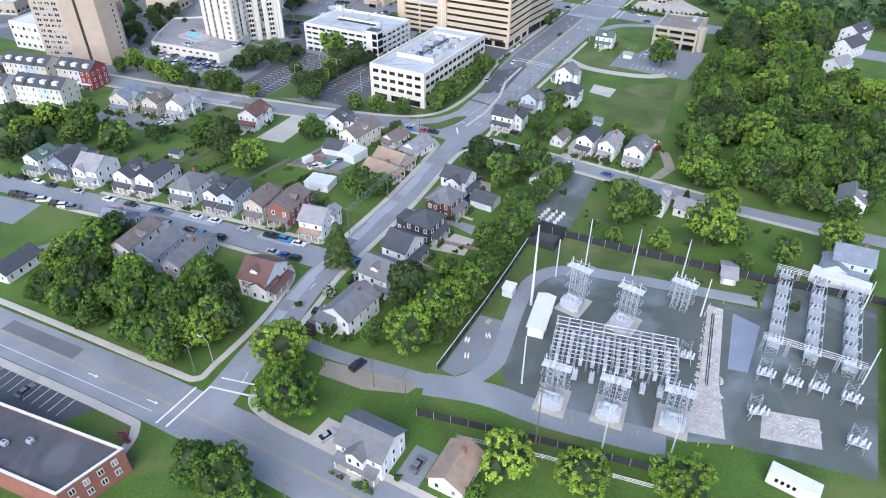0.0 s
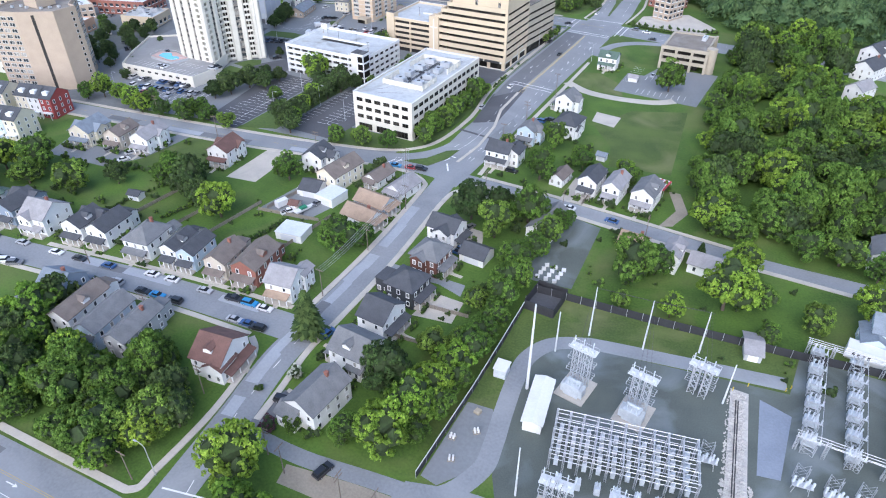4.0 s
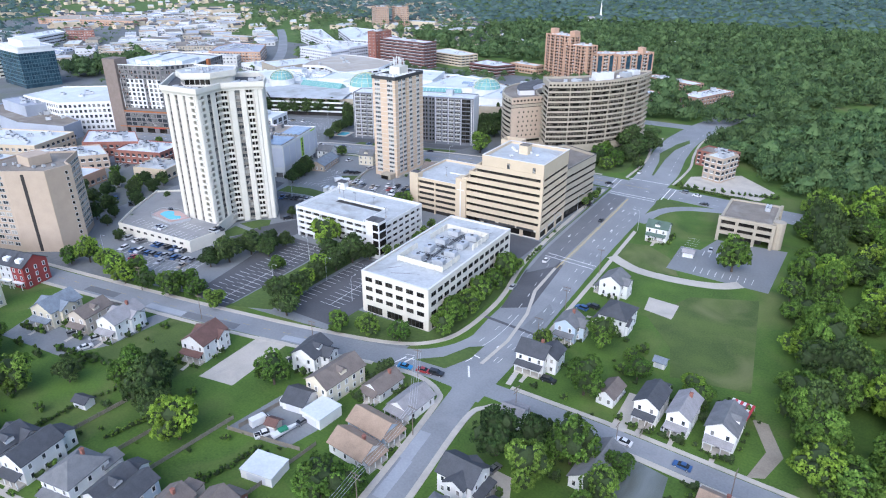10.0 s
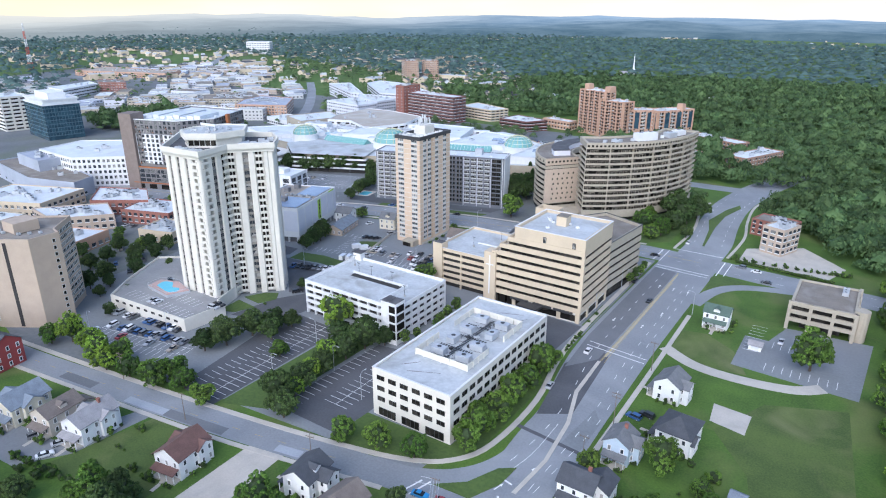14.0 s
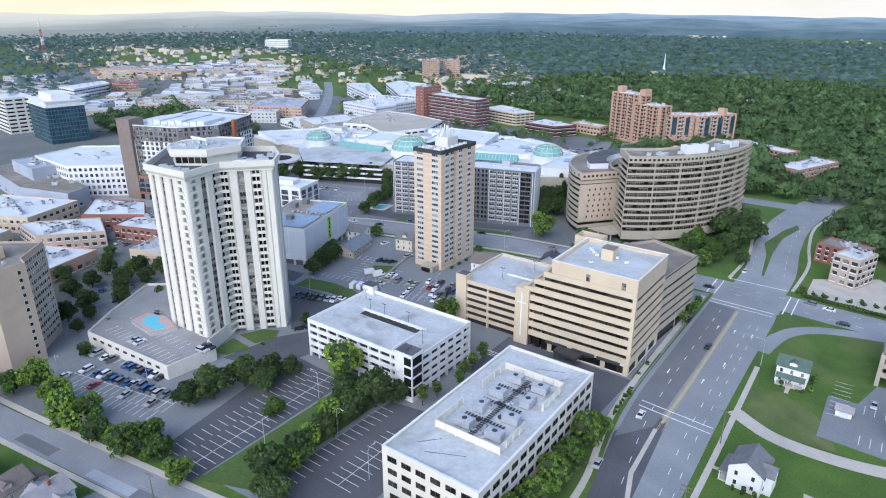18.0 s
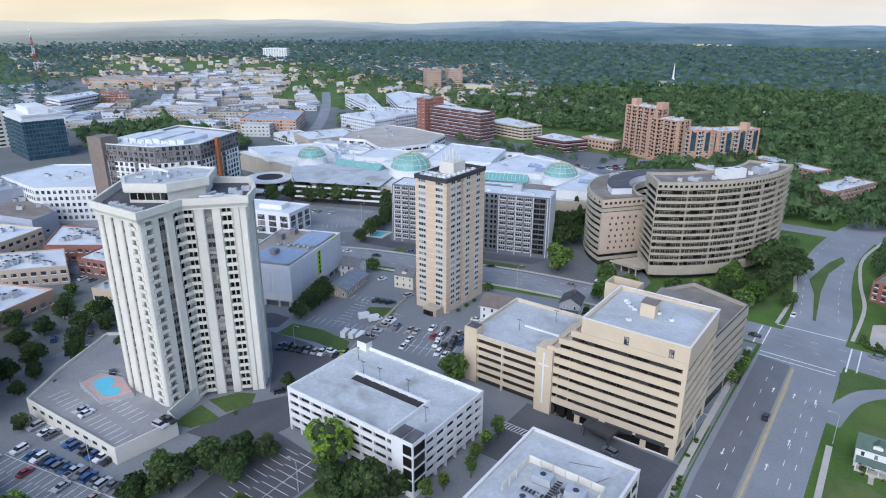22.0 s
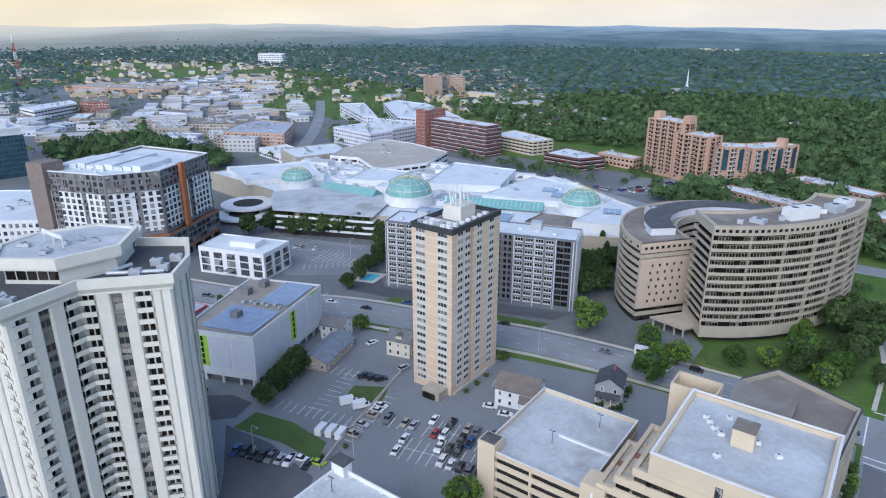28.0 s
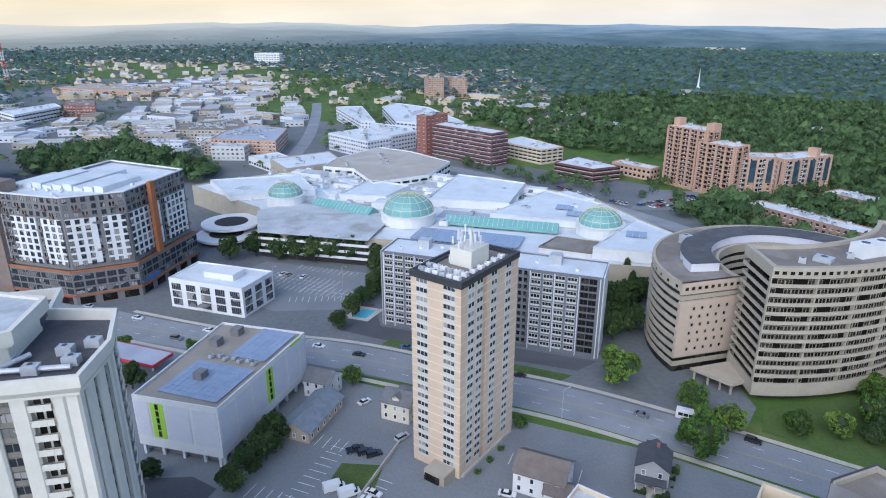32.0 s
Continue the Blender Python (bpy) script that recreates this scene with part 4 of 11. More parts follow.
    ring(bm, inset(pent, 1.0), 0.4, h + 1.3, h + 2.1)
    part("penthouse_sill", bm, CREAM, t)
    bm = bmesh.new()
    prism(bm, pent, h + 4.5, h + 6.6)
    ring(bm, inset(pent, -0.35), 0.9, h + 4.9, h + 7.2)
    part("penthouse_roof", bm, [CREAM], t)
    bm = bmesh.new()
    prism(bm, inset(pent, 0.6), h + 6.6, h + 6.75)
    part("penthouse_deck", bm, OFFICEROOF, t)
    bm = bmesh.new()
    box(bm, -280, 266.5, h + 8.6, -271, 266.9, h + 9.4)
    for x in (-279.5, -275.5, -271.5):
        rod(bm, (x, 266.7, h + 6.7), (x, 266.7, h + 8.7), 0.12, seg=5)
    part("antenna_screen", bm, WHITEPAINT, t)
    rnd = random.Random(4)
    for i in range(10):
        roof_unit(t, -281 + rnd.random() * 12, 261 + rnd.random() * 14, h + 6.7, 1.4, 1.1, 0.9, None, rnd.random() * 90)
    for x, y in ((-258, 274), (-256, 279), (-260, 280), (-263, 252), (-266, 251), (-270, 251), (-274, 251), (-259, 284)):
        roof_unit(t, x, y, h + 1.35, 2.4, 1.7, 1.6, None, 40)
    bm = bmesh.new()
    for a_, b_ in (((-262, 270), (-254, 278)), ((-268, 253), (-262, 252)), ((-262, 270), (-263, 276))):
        rod(bm, (*a_, h + 2.2), (*b_, h + 2.2), 0.45, seg=8)
    part("duct", bm, STEEL, t)


white_tower()

# podium with its parking deck and pool
pod = thing("parking_podium", "low cream parking podium with a marked dark roof deck", "podium")
PODIUM = [(-296, 226), (-252, 229), (-250.5, 246), (-256, 247), (-262, 262), (-282, 290), (-318, 262), (-306, 240)]
bm = bmesh.new()
prism(bm, PODIUM, -0.3, 4.4)
part("deck", bm, [mat("worn_deck_concrete", (0.30, 0.30, 0.295), (0.23, 0.23, 0.23), 0.9, 0.1, 1.5, stain=(0.16, 0.16, 0.165), amount=0.6)], pod)
bm = bmesh.new()
ring(bm, inset(PODIUM, -0.15), 0.35, -0.3, 5.3)
part("parapet", bm, CREAM, pod)
bm = bmesh.new()
for i in range(15):
    x = -293 + i * 2.7
    box(bm, x, 230.5, 4.4, x + 0.14, 235.5, 4.42)
for i in range(12):
    x = -290 + i * 2.7
    box(bm, x, 238.5, 4.4, x + 0.14, 243.5, 4.42)
tagged(part("stall_line", bm, PAINTLINE, pod), kind="stuff")
# vents are black boxes on the parapet, their inner shade painted
for i in range(9):
    bm = bmesh.new()
    box(bm, -2.0, -0.1, 0, 0.0, 0.02, 0.9)
    o = part("vent_opening", bm, OPENING_SHADE, pod)
    o.matrix_basis = at_wall((-296, 226), (-252, 229), 5 + i * 4.4, 2.9, 0.14)
pool = thing("rooftop_pool", "turquoise swimming pool with pink terrace on the parking podium", "pool")
bm = bmesh.new()
prism(bm, [(-291, 239.5), (-276, 238), (-272.5, 246), (-284, 249), (-292, 246)], 4.42, 5.6)
part("terrace", bm, PINKPAVE, pool)
bm = bmesh.new()
prism(bm, smooth_line([(-288, 241.5), (-283, 240.5), (-278, 240), (-275.5, 242.5), (-278, 245), (-281, 244), (-285, 247), (-289, 245.5), (-288, 241.5)], 3)[:-1], 5.5, 5.64)
part("water", bm, POOLWATER, pool)
bm = bmesh.new()
ring(bm, [(-291.2, 239.3), (-275.8, 237.8), (-272.3, 246.2), (-284, 249.2), (-292.2, 246.2)], 0.06, 6.5, 6.6)
ring(bm, [(-291.2, 239.3), (-275.8, 237.8), (-272.3, 246.2), (-284, 249.2), (-292.2, 246.2)], 0.12, 4.4, 5.5)
for i in range(24):
    p = Vector((-291.2, 239.3)).lerp(Vector((-275.8, 237.8)), i / 23)
    box(bm, p.x - 0.03, p.y, 5.5, p.x + 0.03, p.y + 0.06, 6.6)
part("railing", bm, STEEL, pool)


# ---- tan brick tower ----
def tan_tower():
    t = building("brick_tower", "slim tan brick apartment tower with rooftop antennas")
    h, fl = 54.2, 21
    fh = (h - 2.2) / fl
    x0, y0, x1, y1 = -250.2, 355.4, -235.2, 382
    bm = bmesh.new()
    prism(bm, [(x0, y0), (x1, y0), (x1, y0 + 9.5), (x1 - 1.2, y0 + 9.5), (x1 - 1.2, y0 + 11.5), (x1, y0 + 11.5), (x1, y1), (x0, y1), (x0, y0 + 11.5), (x0 + 1.2, y0 + 11.5), (x0 + 1.2, y0 + 9.5), (x0, y0 + 9.5)], -0.3, h)
    part("wall", bm, TANBRICK, t)
    wide = window_mesh(3.4, 1.25, LIGHTPANEL, GLASS, 2, 0.75, 0.1)
    wall_windows(t, (x0, y0), (x1, y0), 3.6, fl, fh, 2, wide, at=[3.4, 11.6])
    side = window_mesh(2.6, 1.25, LIGHTPANEL, GLASS, 1, 0.75, 0.1)
    wall_windows(t, (x1, y0), (x1, y1), 3.6, fl, fh, 4, side, at=[4.2, 8.0, 14.5, 21.5])
    wall_windows(t, (x1, y1), (x0, y1), 3.6, fl, fh, 2, wide, False, at=[3.4, 11.6])
    wall_windows(t, (x0, y1), (x0, y0), 3.6, fl, fh, 3, side, False, at=[4.2, 11, 22])
    for f in range(1, fl + 1):
        bm = bmesh.new()
        z = 2.0 + f * fh
        ring(bm, inset(rect(x0, y0, x1, y1), -0.05), 0.09, z - 0.09, z + 0.09)
        part("belt_course", bm, CREAM, t)
    bm = bmesh.new()
    prism(bm, inset(rect(x0, y0, x1, y1), 0.6), h, h + 0.1)
    part("roof", bm, GREYROOF, t)
    bm = bmesh.new()
    ring(bm, inset(rect(x0, y0, x1, y1), -0.25), 0.6, h - 0.6, h + 1.1)
    ring(bm, inset(rect(x0, y0, x1, y1), 0.35), 1.0, h + 0.1, h + 0.7)
    part("parapet", bm, DARKMETAL, t, "dark brown metal parapet")
    bm = bmesh.new()
    box(bm, -246, 366, h, -239.5, 374, h + 4.6)
    part("lift_house", bm, CREAM, t)
    rnd = random.Random(7)
    for i in range(26):
        bm = bmesh.new()
        x, y = (-246.5 + 7.5 * rnd.random(), 365.5 + 9 * rnd.random())
        zb = h + (4.5 if -246 < x < -239.5 and 366 < y < 374 else 0)
        ht = 1.8 + 3.4 * rnd.random()
        rod(bm, (x, y, zb), (x, y, zb + ht), 0.09, seg=5)
        box(bm, x - 0.22, y - 0.2, zb + ht - 1.9, x + 0.22, y + 0.12, zb + ht)
        part("antenna", bm, WHITEPAINT, t)
    bm = bmesh.new()
    rod(bm, (-242.5, 371, h + 4.5), (-242.5, 371, h + 12), 0.1, 0.04, 5)
    part("mast", bm, STEEL, t)
    for i in range(12):
        roof_unit(t, -248.5 + 2.1 * (i % 6), 357.8 + 3.2 * (i // 6), h + 0.1, 1.7, 1.2, 1.3, WHITEPAINT if i % 3 else None)
    for i in range(5):
        roof_unit(t, -237.5, 364 + 3.2 * i, h + 0.1, 1.6, 1.2, 1.2, WHITEPAINT)
    bm = bmesh.new()
    box(bm, x1 + 0.02, y0 + 1, -0.3, x1 + 0.6, y1 - 1, 0.9)
    part("planter", bm, CONCRETE, t)
    bm = bmesh.new()
    box(bm, -243, 350.5, -0.3, -236.5, y0, 2.9)
    box(bm, -242.5, 349.9, 0.2, -238, 350.5, 2.0, 1)
    part("entrance_porch", bm, [SANDSTONE, DARKGLASS], t)


tan_tower()


# ---- taupe tower with two wings ----
def taupe_tower():
    t = building("taupe_tower", "taupe brick apartment slab with regular window columns")
    a = [(-327, 187.5), (-311.5, 192.5), (-298, 201.5), (-298, 212.5), (-303.5, 213.5), (-315, 225.5), (-332, 212)]
    shell(t, a, 35.5, BROWNBRICK, GREYROOF, parapet=0.8)
    w = window_mesh(2.6, 1.5, LIGHTPANEL, GLASS, 1, 0.0, 0.12)
    for k, n in ((0, 4), (4, 5)):
        wall_windows(t, a[k], a[k + 1], 3.5, 12, 2.65, n, w)
    # black strip on the flat wall, painting a recess's shade
    bm = bmesh.new()
    box(bm, 0.4, -0.1, 0.5, 1.7, 0.1, 34)
    part("dark_recess", bm, OPENING_SHADE, t).matrix_basis = at_wall(a[1], a[2], 6.0, 0)
    for f in range(12):
        set_piece("window", window_mesh(1.1, 1.4, LIGHTPANEL, DARKGLASS, 0), t, at_wall(a[2], a[3], 8.6, 3.5 + f * 2.65))
    bm = bmesh.new()
    prism(bm, rect(-318, 202, -309, 211), 35, 39)
    part("lift_house", bm, BROWNBRICK, t)
    for i in range(9):
        roof_unit(t, -321 + 2.2 * i, 198 + (i % 3) * 2 + 0.8 * i, 34.8, 1.3, 1.1, 1.0)


taupe_tower()

# ---- beige office, its garage and back wing ----
def beige_office():
    t = building("beige_office", "stepped beige precast office block with dark window bands")
    main = rect(-162, 318, -132.5, 346)
    bm = bmesh.new()
    prism(bm, inset(main, 0.4), -0.3, 33)
    part("core", bm, DARKGLASS, t)
    fh = 3.35
    for f in range(8):
        bm = bmesh.new()
        z = 4.2 + f * fh
        ring(bm, main, 1.0, z, z + 2.05)
        part("spandrel", bm, BEIGE, t)
        bm = bmesh.new()
        box(bm, -133.7, 318.02, z + 2.05, -132.52, 319.2, z + fh)
        part("corner_pier", bm, BEIGE, t)
        if f < 7:
            for q in range(14):
                bm = bmesh.new()
                x = -160.8 + 2.05 * q
                box(bm, x - 0.06, 318.25, z + 2.05, x + 0.06, 318.5, z + fh)
                part("mullion", bm, DARKMETAL, t)
    bm = bmesh.new()
    ring(bm, main, 1.0, 4.2 + 7 * fh + 2.1, 34.3)
    part("top_wall", bm, BEIGE, t)
    for x in (-161.2, -151, -141.5, -133.6):
        bm = bmesh.new()
        box(bm, x - 0.8, 318.05, -0.3, x + 0.8, 319.3, 4.3)
        part("ground_pier", bm, BEIGE, t)
    for y in (326, 336, 345):
        bm = bmesh.new()
        box(bm, -133.7, y - 0.8, -0.3, -132.55, y + 0.8, 4.3)
        part("ground_pier", bm, BEIGE, t)
    bm = bmesh.new()
    ring(bm, inset(main, 0.35), 0.6, 3.2, 4.3)
    ring(bm, inset(main, 0.35), 0.6, -0.3, 0.5)
    part("shopfront_frame", bm, CREAM, t)
    bm = bmesh.new()
    ring(bm, inset(main, 0.5), 0.3, 0.5, 3.2)
    part("shopfront_glass", bm, DARKGLASS, t)
    bm = bmesh.new()
    prism(bm, inset(main, 0.98), 33.2, 33.32)
    part("roof", bm, OFFICEROOF, t)
    bm = bmesh.new()
    ring(bm, inset(main, -0.12), 0.5, 34.3, 34.5)
    part("coping", bm, WHITEPAINT, t)
    for x in (-149, -137):
        set_piece("window", window_mesh(1.2, 2.2, DARKMETAL, GLASS, 1), t, at_wall((-162, 318), (-132.5, 318), x + 162, 31.2))
    # terraces stepping down to the garage
    for i, (xa, top) in enumerate(((-165, 29.5), (-168.5, 26.0), (-172, 22.5))):
        r = rect(xa, 318.03 + 0.03 * i, xa + 3.6, 344 - 4 * i)

        bm = bmesh.new()
        prism(bm, inset(r, 0.4), -0.3, top - 1.1)
        part("terrace_core", bm, DARKGLASS, t)
        for f in range(int((top - 4.2) / fh) + 1):
            z = 4.2 + f * fh
            if z + 1.2 < top + 1:
                bm = bmesh.new()
                ring(bm, r, 0.9, z, min(z + 2.05, top - 0.05))
                part("terrace_spandrel", bm, BEIGE, t)
        bm = bmesh.new()
        ring(bm, inset(r, -0.02), 0.42, top - 1.3, top)
        part("terrace_parapet", bm, BEIGE, t)
        bm = bmesh.new()
        prism(bm, inset(r, 0.3), top - 1.5, top - 0.9)
        part("terrace_floor", bm, CONCRETE, t)
        for q in range(3):
            bm = bmesh.new()
            box(bm, xa + 1.0, 322 + 5 * q, top - 0.9, xa + 2.4, 323.2 + 5 * q, top - 0.3)
            part("terrace_planter", bm, REDBRICK if q == 1 else SANDSTONE, t)
    bm = bmesh.new()
    box(bm, -175.2, 317.4, -0.3, -169.8, 323, 21.5)
    part("stair_pier", bm, BEIGE, t)
    bm = bmesh.new()
    box(bm, -172.75, 317.25, 3.2, -172.25, 317.42, 20.2)
    box(bm, -174.3, 317.26, 16.0, -170.7, 317.42, 16.4)
    part("relief_cross", bm, WHITEPAINT, t)
    # well for the cooling tower
    bm = bmesh.new()
    box(bm, -167, 346.05, 28, -157, 352, 28.3)
    ring(bm, rect(-167, 345.9, -157, 352.5), 0.4, -0.3, 34.3)
    part("plant_well", bm, BEIGE, t)
    bm = bmesh.new()
    box(bm, -164, 347.5, 28.3, -160.5, 350.5, 31.5)
    rod(bm, (-162.2, 349, 31.5), (-162.2, 349, 32.3), 1.25, 1.25, 12)
    part("cooling_tower", bm, STEEL, t)
    bm = bmesh.new()
    box(bm, -150.5, 331, 33.3, -146.3, 335.5, 37.2)
    box(bm, -150.6, 330.9, 37.2, -146.2, 335.6, 37.4, 1)
    part("lift_house", bm, [BEIGE, GREYROOF], t)
    rnd = random.Random(3)
    for i in range(9):
        roof_unit(t, -157 + rnd.random() * 18, 325 + rnd.random() * 15, 33.3, 1.3, 1.0, 0.8, WHITEPAINT, rnd.random() * 60)
    for xa in (-158.5, -148.5, -139.5):
        bm = bmesh.new()
        prism(bm, [(xa - 4, 317.9), (xa - 4, 317.3), (xa + 4, 317.3), (xa + 4, 317.9)], 3.5, 4.4)
        part("awning", bm, DARKMETAL, t)
    bm = bmesh.new()
    prism(bm, [(-157.5, 317.9), (-157.5, 313.5), (-149, 312.5), (-148, 317.9)], 3.0, 3.9)
    for p in ((-157, 314), (-149.5, 313.2)):
        rod(bm, (*p, 0), (*p, 3.1), 0.18)
    part("canopy", bm, DARKMETAL, t, "black entrance canopy")


beige_office()


def deck_garage(name, label, pts, h, levels, wall, z_low, open_h, bay, roofmat=OFFICEROOF, lids=True):
    """Open parking structure: slabs with guard walls, a black core painting the shade between, columns."""
    t = building(name, label)
    fh = (h - z_low) / levels
    # solid black core in place of shaded parking levels
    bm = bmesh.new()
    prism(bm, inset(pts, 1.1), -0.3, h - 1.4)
    part("core", bm, OPENING_SHADE, t)
    for f in range(levels + 1):
        z = z_low + f * fh if f < levels else h
        bm = bmesh.new()
        ring(bm, pts, 0.35, z - (fh - open_h), z)
        if f < levels:
            prism(bm, inset(pts, 0.34), z - (fh - open_h), z - (fh - open_h) + 0.3)
        part("guard_wall", bm, wall, t)
    bm = bmesh.new()
    prism(bm, inset(pts, 0.36), h - 1.3, h - 1.05)
    part("roof_deck", bm, roofmat, t)
    k = ccw(pts)
    for a, b in zip(k, k[1:] + k[:1]):
        ln = math.dist(a, b)
        n = max(1, round(ln / bay))
        for i in range(n + 1):
            bm = bmesh.new()
            box(bm, -0.3, 0.02, -0.3, 0.3, 0.9, h - 1.0)
            o = part("column", bm, wall, t)
            o.matrix_basis = at_wall(a, b, min(max(ln * i / n, 0.35), ln - 0.35), 0, 0.03)
    return t


bg_ = deck_garage("beige_garage", "beige parking garage with long dark openings and pale roof deck", rect(-201.5, 320, -175, 352), 17.4, 5, BEIGE, 3.6, 1.35, 13)
bm = bmesh.new()
box(bm, -202.2, 319.6, -0.3, -197.5, 324, 19.2)
box(bm, -201.8, 320, 19.2, -197.9, 323.6, 19.35, 1)
part("stair_tower", bm, [BEIGE, DARKROOF], bg_)
# black boxes on the stair wall paint the shade of its openings
for z in (6, 10, 14, 17.6):
    bm = bmesh.new()
    box(bm, -202.3, 320.3, z, -202.15, 323.3, z + 1.2)
    part("stair_opening", bm, OPENING_SHADE, bg_)
bm = bmesh.new()
ring(bm, rect(-201.5, 320, -175, 352), 0.35, 17.35, 17.5)
box(bm, -189, 335.5, 16.3, -175.5, 336.1, 16.9)
part("roof_kerb", bm, WHITEPAINT, bg_)
wing = building("office_wing", "beige office wing with brown gravel roof and dark bands")
WING = [(-157, 346.5), (-132.8, 346.5), (-130, 377.5), (-150, 386), (-157, 375)]
bm = bmesh.new()
prism(bm, inset(WING, 0.4), -0.3, 23.2)
part("core", bm, DARKGLASS, wing)
for f in range(6):
    bm = bmesh.new()
    ring(bm, WING, 0.9, 4.0 + f * 3.4, 4.0 + f * 3.4 + (2.2 if f < 5 else 3.7))
    part("spandrel", bm, SANDSTONE, wing)
bm = bmesh.new()
prism(bm, inset(WING, 0.5), 23.4, 23.6)
part("roof", bm, GREYROOF, wing)
bm = bmesh.new()
prism(bm, [(-157, 356), (-143, 356), (-143, 370), (-157, 372)], 23.6, 26.0)
part("upper_roof", bm, GREYROOF, wing)
bm = bmesh.new()
ring(bm, inset(WING, -0.1), 0.4, 24.7, 24.9)
part("coping", bm, DARKMETAL, wing)


# ---- white parking garage ----
wg = deck_garage("white_garage", "white concrete parking garage with pale roof deck and lamp posts", rect(-227, 267, -181, 298), 14.2, 4, WHITEPAINT, 3.3, 1.25, 4.6)
bm = bmesh.new()
box(bm, -217, 284.6, 13.2, -190, 285.0, 14.1)
for x in np.linspace(-217, -190, 9):
    box(bm, x - 0.25, 284.3, 11.5, x + 0.25, 285.2, 14.2)
box(bm, -190.3, 268, 13.2, -189.9, 285, 14.5)
part("ramp_wall", bm, WHITEPAINT, wg)
# thin black sheet on the deck, painted as the ramp well's shade
bm = bmesh.new()
box(bm, -216.5, 281.8, 13.14, -190.5, 284.5, 13.2)
part("ramp_shaft", bm, OPENING_SHADE, wg)
bm = bmesh.new()
box(bm, -187, 265.2, -0.3, -180.2, 270.5, 16.2)
stair = part("stair_tower", bm, WHITEPAINT, wg)
for x in (-186.8, -183.4):
    bm = bmesh.new()
    box(bm, x, 265.4, 16.2, x + 3.0, 270.3, 16.5)
    part("roof_panel", bm, DARKROOF, stair)
for z in (2, 5.5, 9, 12.5):
    for p in ((-183.2, 265.05, -180.6, 265.2), (-180.2, 265.6, -180.05, 269.8)):
        bm = bmesh.new()
        box(bm, p[0], p[1], z, p[2], p[3], z + 2.6)
        part("stair_window", bm, DARKGLASS, stair)
bm = bmesh.new()
box(bm, -227.4, 296.2, 13, -223.5, 299, 16.4)
box(bm, -227.8, 295.8, 16.4, -223.1, 299.4, 16.7, 1)
part("lift_kiosk", bm, [WHITEPAINT, DARKROOF], wg)


def deck_lamp(x, y, z, h=4.5, label="grey double-headed lamp post on a garage roof"):
    t = thing("lamp_post", label, "lamp", pose(x, y, z), "roof deck lamps")
    bm = bmesh.new()
    rod(bm, (0, 0, 0), (0, 0, 0.7), 0.35, seg=8)
    part("base", bm, CONCRETE, t)
    bm = bmesh.new()
    rod(bm, (0, 0, 0.7), (0, 0, h), 0.09, 0.06)
    post = part("pole", bm, DARKMETAL, t)
    for s in (-1, 1):
        bm = bmesh.new()
        box(bm, 0.15 * s, -0.12, h - 0.1, 0.75 * s, 0.12, h + 0.05)
        part("lamp_head", bm, DARKMETAL, post)


for x, y in ((-215, 285.6), (-208.5, 285.6), (-198, 285.6), (-186, 278), (-222, 291)):
    deck_lamp(x, y, 13.1)
for x, y in ((-188.5, 331), (-182, 344)):
    deck_lamp(x, y, 16.3)


